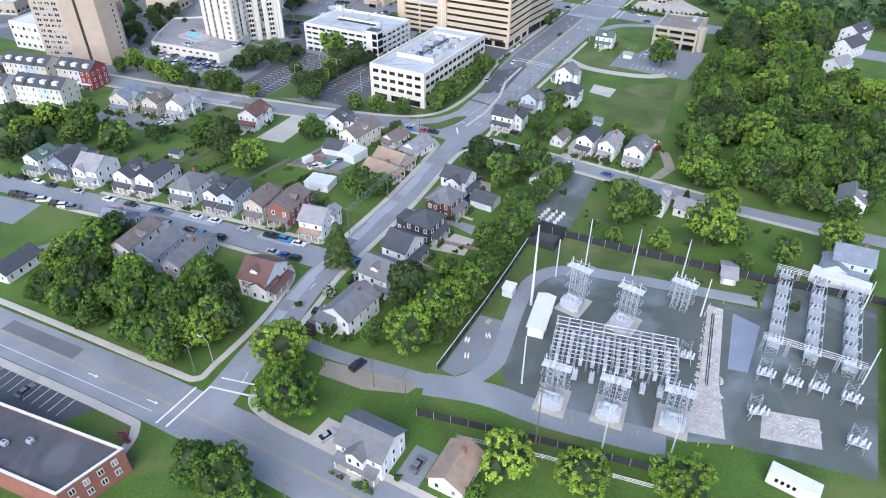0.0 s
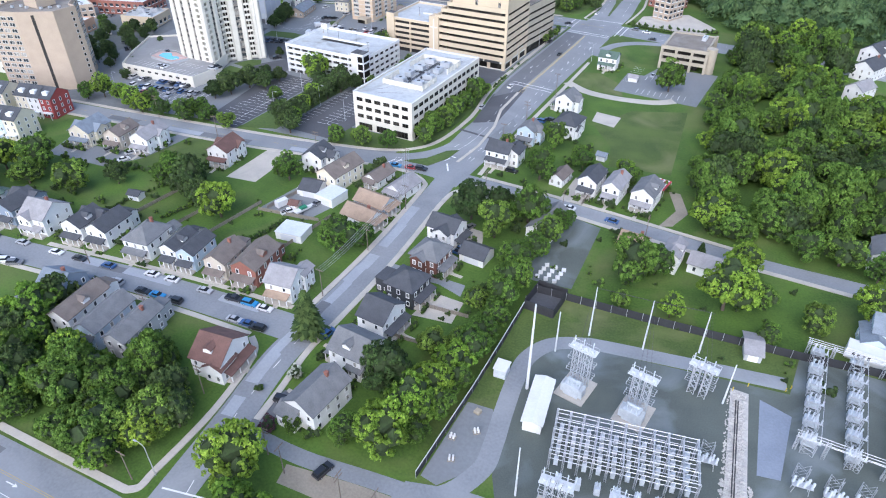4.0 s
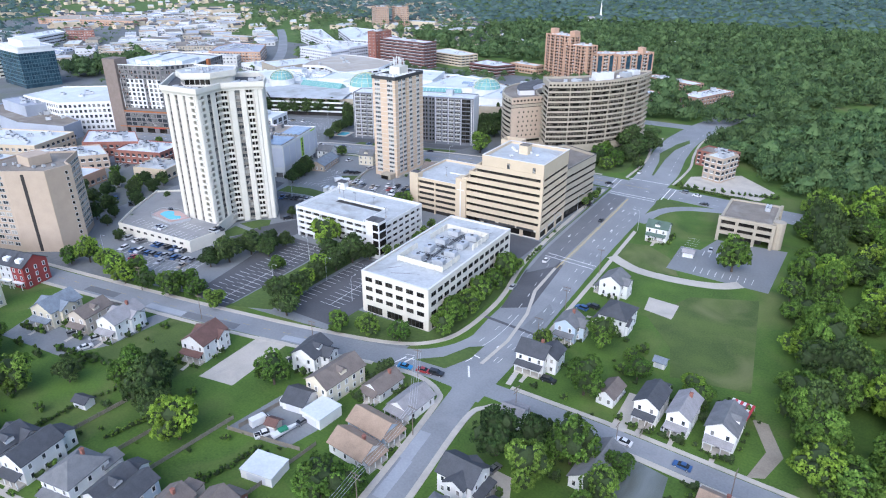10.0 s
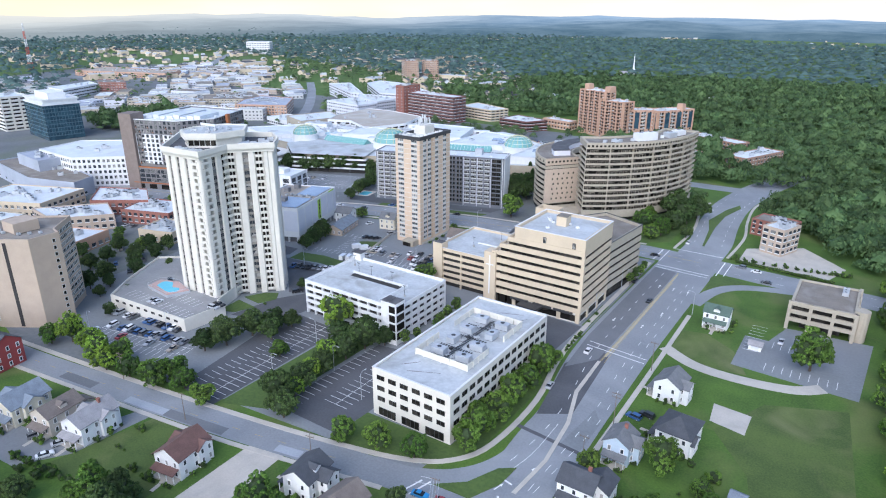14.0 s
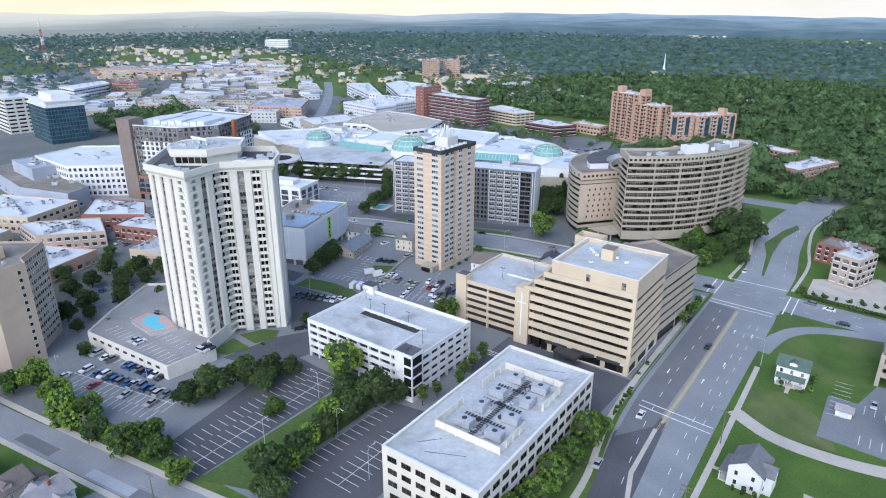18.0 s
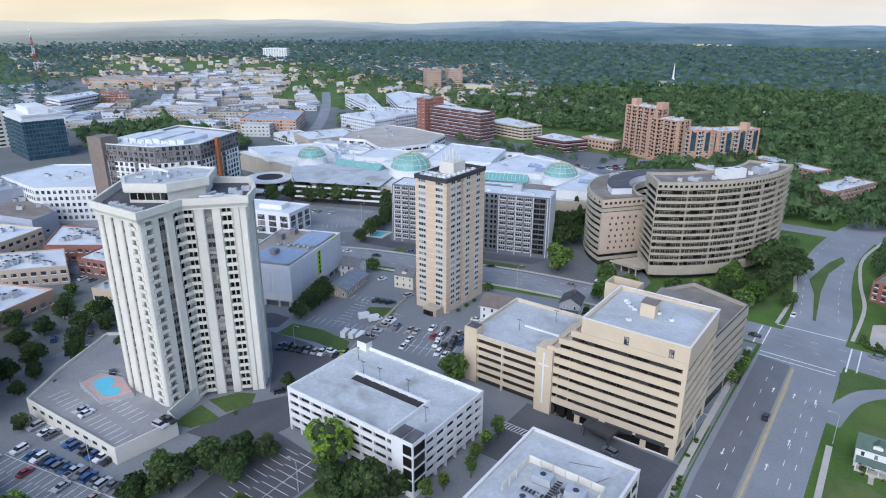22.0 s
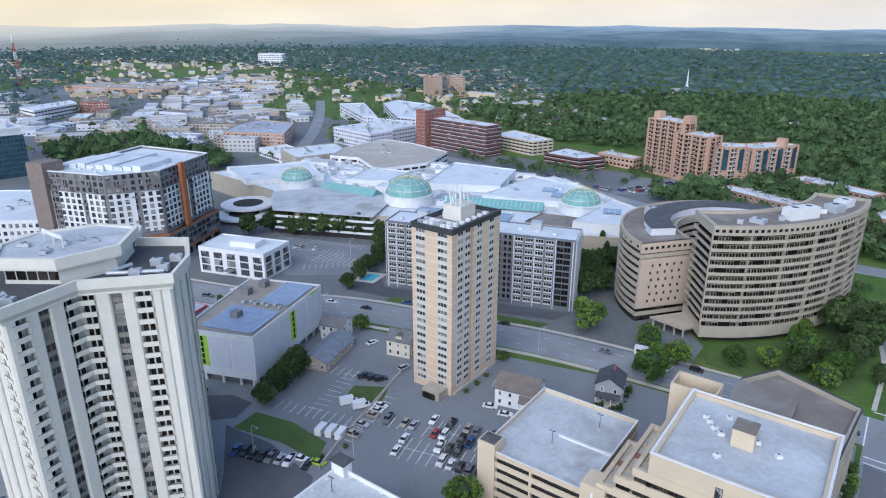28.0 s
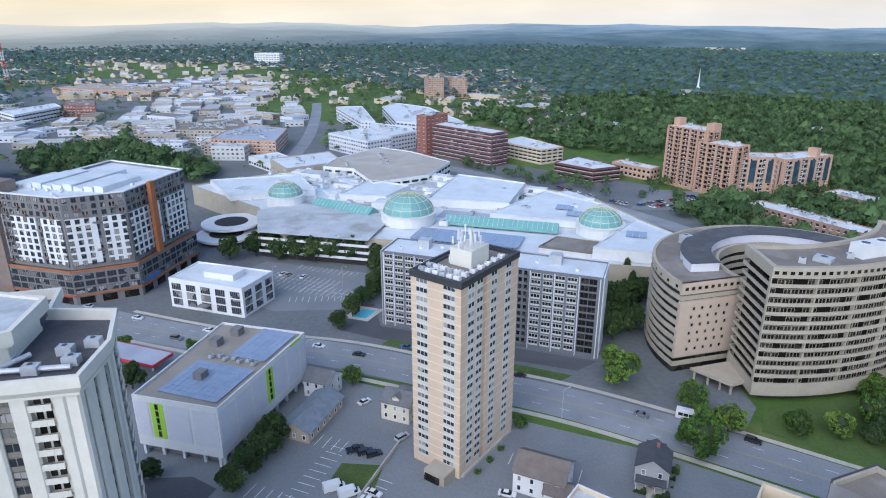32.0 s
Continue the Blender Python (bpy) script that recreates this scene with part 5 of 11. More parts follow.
# ---- small white office with roof plant ----
def white_office():
    t = building("white_office", "white four-storey office with rows of dark windows and roof plant")
    r = rect(-160.5, 229, -133, 289)
    shell(t, r, 15.8, mat("ivory_precast", (0.66, 0.62, 0.54), (0.60, 0.565, 0.49), 0.8, 0.25, 2.0, stain=(0.52, 0.48, 0.41), amount=0.3), OFFICEROOF, parapet=0.7, thick=0.45, coping=WHITEPAINT)
    w = window_mesh(2.7, 1.45, DARKMETAL, DARKGLASS, 1, 0, 0.07)
    wall_windows(t, (-160.5, 229), (-133, 229), 6.0, 3, 3.55, 6, w)
    wall_windows(t, (-133, 229), (-133, 289), 6.0, 3, 3.55, 14, w)
    wall_windows(t, (-160.5, 289), (-160.5, 229), 6.0, 3, 3.55, 15, w, False)
    wall_windows(t, (-133, 289), (-160.5, 289), 6.0, 3, 3.55, 7, w, False)
    big = window_mesh(6.2, 2.5, DARKMETAL, DARKGLASS, 3, 0, 0.1)
    wall_windows(t, (-160.5, 229), (-133, 229), 1.7, 1, 3.5, 3, big)
    wall_windows(t, (-133, 229), (-133, 289), 1.7, 1, 3.5, 7, big)
    pen = rect(-155, 243, -136.5, 277)
    k = pen + pen[:1]
    for a, b in zip(k, k[1:]):
        n = round(math.dist(a, b) / 3)
        for i in range(n):
            if a[0] == b[0] and 4 <= i <= 6:
                continue
            bm = bmesh.new()
            ln = math.dist(a, b) / n
            box(bm, 0.05, -0.08, 0.25, ln - 0.05, 0.08, 2.3)
            box(bm, 0, -0.3, 0, 0.15, 0.3, 2.2)
            o = part("screen_panel", bm, CREAM, t)
            o.matrix_basis = at_wall(a, b, i * ln, 15.2)
    rnd = random.Random(9)
    for i in range(4):
        for j in range(2):
            roof_unit(t, -150 + 8.6 * j + rnd.random(), 247.5 + 8.2 * i + rnd.random(), 15.25, 4.4, 2.8, 2.1, STEEL, rnd.choice((0, 0, 90)) + rnd.random() * 6)
    for i in range(16):
        roof_unit(t, -148 + 5 * rnd.random(), 246 + 29 * rnd.random(), 15.25, 1.1, 0.9, 0.8, DARKMETAL if i % 3 == 0 else STEEL, rnd.random() * 90)
    for i in range(4):
        bm = bmesh.new()
        rod(bm, (-154, 250 + i * 8, 15.7), (-138, 250 + i * 8, 15.7), 0.12, seg=5)
        part("pipe", bm, STEEL, t)
    # grated walkways over the pipes
    for x0, y0, x1, y1 in ((-146.6, 245, -145.2, 275), (-152, 251.5, -140, 252.6), (-152, 259.6, -140, 260.8), (-152, 267.6, -140, 268.8)):
        bm = bmesh.new()
        n = int(max(x1 - x0, y1 - y0) / 0.9)
        for k in range(n):
            q = k / n
            if x1 - x0 > y1 - y0:
                box(bm, x0 + (x1 - x0) * q, y0, 15.75, x0 + (x1 - x0) * q + 0.55, y1, 15.85)
            else:
                box(bm, x0, y0 + (y1 - y0) * q, 15.75, x1, y0 + (y1 - y0) * q + 0.55, 15.85)
        part("walkway_grating", bm, DARKMETAL, t)
    # dark weathered seams on the roof membrane
    for x, y, a_, ln in ((-147, 236, 25, 10), (-153, 238, 48, 6), (-144, 284, 20, 8), (-139, 281, 62, 5), (-156, 250, 80, 5)):
        bm = bmesh.new()
        q = [(-ln / 2 + ln * k / 8, 0.5 * noise.noise((x + k, y, 0)), 0.12 + 0.16 * abs(noise.noise((k * 0.7, x, y)))) for k in range(9)]
        for (xa, ya, wa), (xb, yb, wb) in zip(q, q[1:]):
            bm.faces.new([bm.verts.new((*p, 0)) for p in ((xa, ya - wa), (xb, yb - wb), (xb, yb + wb), (xa, ya + wa))])
        part("roof_seam", bm, mat("weathered_roof_seam", (0.22, 0.20, 0.19), (0.17, 0.155, 0.15)), t).matrix_basis = pose(x, y, 15.17, 0, 0, a_)


white_office()

# ---- grey-white slab block beyond the north road ----
def slab_block():
    t = building("apartment_slab", "long grey and white apartment slab with balcony bays")
    p0, p1 = (-310.5, 412), (-232, 435.5)
    u = (Vector(p1) - Vector(p0)).normalized()
    n = Vector((-u.y, u.x)) * 16
    pts = [p0, p1, tuple(Vector(p1) + n), tuple(Vector(p0) + n)]
    shell(t, pts, 30.5, mat("slate_blue_cladding", (0.16, 0.172, 0.195), (0.125, 0.135, 0.155), 0.6, 0.3, 2.0), WHITEROOF, parapet=0.5)
    for a_, b_ in ((pts[1], pts[2]), (pts[3], pts[0])):
        bm = bmesh.new()
        box(bm, 0.3, -0.3, -0.3, 15.7, 0.05, 30.6)
        part("end_wall", bm, WHITEPAINT, t, "plain white end wall").matrix_basis = at_wall(a_, b_, 0, 0)
    fh, fl = 2.6, 11
    w1 = window_mesh(3.2, 1.3, LIGHTPANEL, DARKGLASS, 2, 0.6, 0.13)
    w2 = window_mesh(2.6, 1.9, DARKMETAL, DARKGLASS, 1, 0.0, 0.1)
    for f in range(fl):
        z = 2.7 + f * fh
        join_pieces("window_band", w1, t, [at_wall(p0, p1, s, z) for s in [3, 7.2, 11.4] + [15.6 + 4.2 * i for i in range(8)]])
        for s in (50, 54.5):
            set_piece("balcony", balcony_mesh(4.2, 1.2, GREYCLAD, DARKMETAL), t, at_wall(p0, p1, s, z - 1.2))
        join_pieces("window_band", w1, t, [at_wall(p0, p1, s, z) for s in [59 + 4.2 * i for i in range(4)]])
        for s in (75.8, 78.6):
            set_piece("window", w2, t, at_wall(p0, p1, s, z))
    for s in (1.0, 5.1, 13.5, 22, 30.5, 39, 47.6, 57, 65.5, 74, 81):
        bm = bmesh.new()
        box(bm, -0.15, -0.35, 0, 0.15, 0.1, 30)
        o = part("fin", bm, WHITEPAINT if s in (1.0, 81) else GREYPANEL, t)
        o.matrix_basis = at_wall(p0, p1, s, 0)
    for s, d in ((14, 8), (64, 8)):
        bm = bmesh.new()
        box(bm, -2.2, 0, 0, 2.2, 4, 3.6)
        o = part("lift_house", bm, STEEL, t)
        o.matrix_basis = at_wall(p0, p1, s, 30, -d)
    for i in range(10):
        m = at_wall(p0, p1, 6 + 7.4 * i, 30, -5 - (i % 3) * 3)
        roof_unit(t, m.translation.x, m.translation.y, 30.0, 1.4, 1.2, 0.9, WHITEPAINT)


slab_block()


# ---- curved twin-wing apartments ----
def arc(cx, cy, r, a0, a1, n):
    return [(cx + r * math.cos(radians(a0 + (a1 - a0) * i / n)), cy + r * math.sin(radians(a0 + (a1 - a0) * i / n))) for i in range(n + 1)]


def curved_block():
    t = building("curved_apartments", "sand-coloured curved apartment building with banded balconies round a court")
    # west wing and back: a ring
    west = arc(-182, 480, 46.5, 236, 70, 26) + arc(-182, 480, 24, 70, 240, 22)
    h = 32.5
    bm = bmesh.new()
    prism(bm, inset(west, 0.5), -0.3, h - 1)
    part("core", bm, DARKGLASS, t)
    fh = 3.0
    for f in range(10):
        bm = bmesh.new()
        ring(bm, west, 1.0, 2.4 + f * fh, 2.4 + f * fh + (1.55 if f < 9 else 3.1))
        part("balcony_band", bm, SANDSTONE, t)
    bm = bmesh.new()
    prism(bm, inset(west, 0.7), h - 1.0, h - 0.8)
    part("roof", bm, GREYROOF, t)
    a, b = west[0], west[-1]
    a2, b2 = (Vector(b), Vector(a))
    bm = bmesh.new()
    ln = math.dist(a, b)
    box(bm, 0, -0.35, 6.0, ln, 0.9, h - 6.5)
    box(bm, 0, -0.3, h - 4, ln, 0.9, h)
    o = part("end_wall", bm, mat("pinkish_sand_wall", (0.50, 0.40, 0.31), (0.44, 0.35, 0.27), 0.85, 0.3, 2.0), t)
    o.matrix_basis = at_wall(a, b, 0, 0)
    small = window_mesh(0.95, 1.2, SANDSTONE, DARKGLASS, 0)
    for f in range(6):
        for i in range(5):
            set_piece("window", small, t, at_wall(a, b, ln * (0.2 + 0.14 * i + (0.03 if f % 2 else 0)), 8.5 + f * 2.95, 0.35))
    sq = window_mesh(1.4, 1.2, SANDSTONE, DARKGLASS, 0)
    for i in range(9):
        set_piece("window", sq, t, at_wall(a, b, 1.6 + (ln - 3.2) * i / 8, h - 2.0, 0.32))
    for i in range(26):
        set_piece("window", sq, t, at_wall(west[i + 1], west[i], math.dist(west[i], west[i + 1]) / 2, h - 1.7, 0.04))
    pent = arc(-182, 480, 37, 222, 70, 22) + arc(-182, 480, 27, 70, 222, 20)
    bm = bmesh.new()
    prism(bm, pent, h - 0.8, h + 2.2)
    part("penthouse", bm, GREYPANEL, t, "pale metal roof penthouse")
    bm = bmesh.new()
    prism(bm, inset(pent, -0.2), h + 2.2, h + 2.4)
    part("penthouse_roof", bm, DARKROOF, t)
    roof_unit(t, -220, 484, h - 0.8, 4, 3, 3.4, STEEL, 60)
    roof_unit(t, -213, 464, h - 0.8, 5, 2, 1.2, GREYROOF, 65)
    # east wing: a gentler arc
    east = arc(-218.8, 506, 77, -62, 4, 20) + arc(-218.8, 506, 57, 4, -64, 18)
    h2, n = 45.0, 14
    bm = bmesh.new()
    prism(bm, inset(east, 1.4), 3.2, h2 - 1)
    part("core", bm, DARKGLASS, t)
    # black block under the wing: shade of the ground storey as colour
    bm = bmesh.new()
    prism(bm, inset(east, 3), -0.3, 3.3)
    part("ground_storey", bm, OPENING_SHADE, t)
    fh = (h2 - 6.2) / (n - 1)
    for f in range(n):
        bm = bmesh.new()
        z = 3.0 + f * fh if f else 2.6
        if 0 < f < n - 1:
            ring(bm, east, 0.22, z, z + 1.15)
            ring(bm, inset(east, 0.2), 1.3, z, z + 0.25)
        else:
            ring(bm, east, 1.5 if f else 3.2, z, z + 3.4)
        part("balcony_band", bm, SANDSTONE, t)
    for i in range(0, 20, 3):
        p = east[i]
        bm = bmesh.new()
        box(bm, -0.16, -0.1, 5.6, 0.16, 1.2, h2 - 3)
        o = part("fin", bm, SANDSTONE, t)
        o.matrix_basis = at_wall(p, east[i + 1], 0, 0)
    for f in range(1, n - 1):
        z = 3.0 + f * fh + 1.2
        poses = [at_wall(east[i], east[i + 1], s, z + 0.2, -1.3) for i in range(20) for s in (1.15, 3.3) if (f * 7 + i * 5 + int(s) * 3) % 11 < 9]
        join_pieces("glazing_band", window_mesh(1.9, 1.5, SANDSTONE, DARKGLASS, 1, 0, 0.09), t, poses)
    for i in range(20):
        for s in (1.1, 3.3):
            set_piece("window", sq, t, at_wall(east[i], east[i + 1], s, h2 - 1.5, 0.02))
    bm = bmesh.new()
    prism(bm, inset(east, 1.4), h2 - 1.1, h2 - 0.8)
    part("roof", bm, GREYROOF, t)
    for i, (x, y, sx) in enumerate(((-161, 470, 13), (-152, 487, 6), (-150, 497, 7), (-172, 455, 4), (-158, 476, 3), (-177, 450, 2), (-155, 482, 2), (-166, 463, 2))):
        roof_unit(t, x, y, h2 - 1.0, sx, 5 if sx > 3 else 2, 4.4 if sx > 10 else 3.0 if sx > 5 else 1.6, STEEL if i % 2 else WHITEPAINT, 55 + 8 * i)
    # entrance podium between the wings
    bm = bmesh.new()
    prism(bm, [(-202, 441), (-188, 438), (-182, 448), (-192, 454)], 3.4, 4.2)
    for p in ((-200.5, 441.6), (-196, 441), (-192, 440), (-188.5, 439.3)):
        rod(bm, (*p, -0.3), (*p, 3.5), 0.4, seg=8)
    part("porch_roof", bm, SANDSTONE, t)


curved_block()


# ---- self-storage block ----
def storage_block():
    t = building("storage_block", "white storage block with grey panels, lime strips and solar roof")
    pts = [(-312, 312.8), (-288, 322.2), (-301.9, 364.8), (-329, 354)]
    shell(t, pts, 18.6, WHITEPAINT, mat("tan_roof_felt", (0.33, 0.29, 0.24), (0.27, 0.24, 0.20), 0.9, 0.15, 2.0, stain=(0.2, 0.18, 0.15), amount=0.5), z0=3.1, parapet=0.7)
    bm = bmesh.new()
    prism(bm, inset(pts, 2.0), -0.3, 3.3)
    part("ground_storey", bm, GREYCLAD, t)

    def face(p0, p1, seq, posts):
        s = 0
        ln = math.dist(p0, p1)
        k = ln / sum(w for _, w in seq)
        for kind, w in seq:
            w *= k
            if kind in "gl":
                bm = bmesh.new()
                box(bm, -w / 2 + (0.5 if kind == "g" else 0.1), -0.1, 6.2, w / 2 - (0.5 if kind == "g" else 0.1), 0.1, 17.0)
                o = part("wall_panel", bm, GREYPANEL if kind == "g" else LIME, t, "" if kind == "g" else "lime green panel")
                o.matrix_basis = at_wall(p0, p1, s + w / 2, 0)
            if kind == "l":
                for f in range(5):
                    set_piece("window", window_mesh(0.75, 1.5, DARKMETAL, DARKGLASS, 0), t, at_wall(p0, p1, s + w / 2, 7.6 + f * 2.1, 0.1))
            s += w
        for i in range(posts + 1):
            bm = bmesh.new()
            box(bm, -0.4, 0.9, -0.3, 0.4, 1.7, 3.3)
            o = part("column", bm, WHITEPAINT, t)
            o.matrix_basis = at_wall(p0, p1, min(max(ln * i / posts, 0.5), ln - 0.5), 0)

    face(pts[0], pts[1], [("g", 4.5), ("l", 3.6), ("g", 7), ("g", 7)], 4)
    face(pts[1], pts[2], [("g", 7.5), ("g", 7.5), ("g", 7), ("l", 3.6), ("g", 7.5), ("g", 7.5), ("g", 4)], 8)
    face(pts[2], pts[3], [("g", 7)] * 4, 4)
    face(pts[3], pts[0], [("g", 7)] * 6, 6)
    u = (Vector(pts[2]) - Vector(pts[1])).normalized()
    for s0, s1, d0, d1 in ((2.5, 20, 2, 21), (25, 43.5, 2, 14)):
        ns = 9
        wd = (s1 - s0) / ns
        k = round((d1 - d0) / 1.9)
        dd = (d1 - d0) / k
        bm = bmesh.new()
        box(bm, 0.05, 0.05, 0.35, wd - 0.05, dd - 0.05, 0.42)
        box(bm, 0.25, 0.3, -0.1, 0.4, dd - 0.3, 0.36)
        first = part("solar_panel", bm, SOLAR, t)
        first.matrix_basis = at_wall(pts[1], pts[2], s0, 17.95, -d0)
        for i in range(ns):
            for j in range(k):
                if i + j:
                    set_piece("solar_panel", first.data, t, at_wall(pts[1], pts[2], s0 + wd * i, 17.95, -d0 - dd * j))
    for s, d in ((12, 14), (30, 22), (38, 20)):
        m = at_wall(pts[1], pts[2], s, 18, -d)
        bm = bmesh.new()
        box(bm, -1.6, -1.4, 0, 1.6, 1.4, 2.4)
        o = part("roof_hatch", bm, GREYCLAD, t)
        o.matrix_basis = m
    for i in range(7):
        m = at_wall(pts[1], pts[2], 22.6 + (i % 2) * 1.2, 18, -4 - 2.4 * i)
        roof_unit(t, m.translation.x, m.translation.y, 18, 1.5, 1.2, 1.0, STEEL, 100)
    bm = bmesh.new()
    box(bm, 0, -0.15, 0, 6, 0.02, 0.7)
    o = part("sign_bar", bm, LIME, t)
    o.matrix_basis = at_wall(pts[1], pts[2], 36, 17.6)


storage_block()


# ---- white three-storey office ----
def small_clinic():
    t = building("white_low_office", "white three-storey office with glazed bays beside a car park")
    pts = [(-392, 373), (-358.5, 383.5), (-363.5, 403), (-398.5, 391.5)]
    shell(t, pts, 12.8, WHITEPAINT, WHITEROOF, parapet=0.6)
    for p0, p1, bays in ((pts[0], pts[1], 5), (pts[1], pts[2], 3)):
        ln = math.dist(p0, p1)
        for i in range(bays):
            for f in range(3):
                set_piece("window", window_mesh(ln / bays * 0.62, 2.7, GREYCLAD, GLASS, 4), t, at_wall(p0, p1, ln * (i + 0.5) / bays, 2.6 + f * 3.4))
    for m, s in ((at_wall(pts[0], pts[1], 20, 12.3, -10), 7),):
        bm = bmesh.new()
        box(bm, -s, -4, 0, s, 4, 2.6)
        o = part("plant_house", bm, WHITEPAINT, t)
        o.matrix_basis = m
    bm = bmesh.new()
    box(bm, -2.2, -3, 3.0, 2.2, 0, 3.4)
    o = part("canopy", bm, GREYCLAD, t)
    o.matrix_basis = at_wall(pts[0], pts[1], 17, 0)


small_clinic()


# ---- grey and white mixed-use block ----
def mixed_block():
    t = building("mixed_use_block", "grey and white mixed-use block on a panelled garage podium")
    base = [(-459, 337.5), (-450, 340.5), (-424, 350), (-412, 372), (-430, 412), (-480, 402)]
    h0, h = 15.0, 45.5
    shell(t, base, h0, GREYCLAD, GREYROOF, parapet=0.6)
    pe = GREYPANEL
    for p0, p1 in ((base[0], base[1]), (base[1], base[2]), (base[2], base[3]), (base[3], base[4])):
        ln = math.dist(p0, p1)
        nb = max(2, round(ln / 4.2))
        for f in range(3):
            join_pieces("window_band", window_mesh(ln / nb * 0.8, 2.2, DARKMETAL, GLASS, 2), t, [at_wall(p0, p1, ln * (i + 0.5) / nb, 6.2 + f * 3.0) for i in range(nb)])
        bm = bmesh.new()
        box(bm, 0, -0.6, 4.0, ln, 0.1, 4.6)
        box(bm, 0, -0.35, h0 - 0.6, ln, 0.1, h0 + 0.3)
        o = part("belt_beam", bm, ORANGE, t)
        o.matrix_basis = at_wall(p0, p1, 0, 0)
        for i in range(max(1, nb // 2)):
            bm = bmesh.new()
            box(bm, -2.8, -0.12, 0.4, 2.8, 0.1, 3.4)
            o = part("shopfront", bm, DARKGLASS, t)
            o.matrix_basis = at_wall(p0, p1, ln * (i + 0.5) / max(1, nb // 2), 0)
    up = inset(base, 1.8)
    shell(t, up, h, GREYCLAD, WHITEROOF, z0=h0, parapet=1.0)
    k = up
    for j in range(len(k)):
        p0, p1 = k[j], k[(j + 1) % len(k)]
        ln = math.dist(p0, p1)
        front = j < 4
        nb = max(3, round(ln / 3.3))
        # white projecting panels
        if front:
            for a, b in ((0.03, 0.5), (0.6, 0.96)):
                if ln < 14 and a > 0.5:
                    continue
                bm = bmesh.new()
                box(bm, ln * a, -0.45, h0 + 2.2, ln * b, 0.1, h - 9)
                o = part("white_bay", bm, WHITEPAINT, t, "white panelled bay")
                o.matrix_basis = at_wall(p0, p1, 0, 0)
        for f in range(10):
            row = []
            for i in range(nb):
                s = ln * (i + 0.5) / nb
                proud = front and f < 7 and any(a < s / ln < b for a, b in ((0.03, 0.5), (0.6, 0.96)) if not (ln < 14 and a > 0.5))
                if front:
                    if not proud and (f + i) % 4 == 1 and f < 9:
                        set_piece("balcony", balcony_mesh(2.8, 1.2, GREYCLAD, ORANGE), t, at_wall(p0, p1, s, h0 + 1.2 + f * 2.95))
                    else:
                        row.append(at_wall(p0, p1, s, h0 + 2.6 + f * 2.95, 0.46 if proud and h0 + 2.6 + f * 2.95 < h - 9.5 else 0))
            if row:
                join_pieces("window_band", window_mesh(1.7, 1.9, DARKMETAL, GLASS, 1, 0, 0.09), t, row)
    bm = bmesh.new()
    box(bm, -1.6, -1.4, h0 + 0.3, 1.6, 0.3, h + 1.2)
    o = part("orange_fin", bm, ORANGE, t, "rust-orange vertical fin")
    o.matrix_basis = at_wall(base[3], base[4], 15, 0)
    bm = bmesh.new()
    prism(bm, [(-463, 335.6), (-454, 338.6), (-456, 349), (-466, 346)], -0.3, h + 4)
    part("corner_tower", bm, mat("brown_grey_cladding", (0.22, 0.175, 0.15), (0.17, 0.135, 0.115), 0.7, 0.4, 2.0), t)
    bm = bmesh.new()
    box(bm, -1.5, -0.2, 0, 7, 0.05, 1.1)
    o = part("sign", bm, SIGNRED, t)
    o.matrix_basis = at_wall(base[1], base[2], 18, 3.4, 0.1)
    bm = bmesh.new()
    box(bm, 0, -0.2, 0, 10, 0.05, 1.6)
    o = part("banner", bm, BLUESIGN, t)
    o.matrix_basis = at_wall(base[3], base[4], 3, 5.2, 0.2)
    # folded white roof
    for i in range(9):
        m = pose(-461 + 4.6 * i, 344 + 2.0 * i, h, 0, 0, 22)
        bm = bmesh.new()
        dp = 30 + 2 * i if i < 6 else 34 - 2 * (i - 6)
        hi_ = 0.3 + 0.55 * (i % 3)
        vs_ = [bm.verts.new(c) for c in ((0, 7, -1), (4.4, 7, -1), (4.4, dp, -1), (0, dp, -1), (0, 7, hi_ + 0.6), (4.4, 7, hi_ + 0.1), (4.4, dp, hi_ - 0.3), (0, dp, hi_ + 0.3))]
        for f_ in ((0, 3, 2, 1), (4, 5, 6, 7), (0, 1, 5, 4), (1, 2, 6, 5), (2, 3, 7, 6), (3, 0, 4, 7)):
            bm.faces.new([vs_[q] for q in f_])
        part("roof_fold", bm, WHITEROOF, t).matrix_basis = m
    for a_, b_ in zip(up, up[1:] + up[:1]):
        bm = bmesh.new()
        box(bm, 0, -0.25, 0, math.dist(a_, b_), 0.5, 0.5)
        part("roof_edge", bm, WHITEPAINT, t).matrix_basis = at_wall(a_, b_, 0, h)
    rnd = random.Random(12)
    for i in range(30):
        x, y = -466 + 42 * rnd.random(), 352 + 45 * rnd.random()
        if y > 395 + 0.2 * (x + 430) or x > -422 + (372 - y) * 0.3:
            continue
        roof_unit(t, x, y, h - 1.0, 1.3, 1.0, 1.0, WHITEPAINT, 15)


mixed_block()


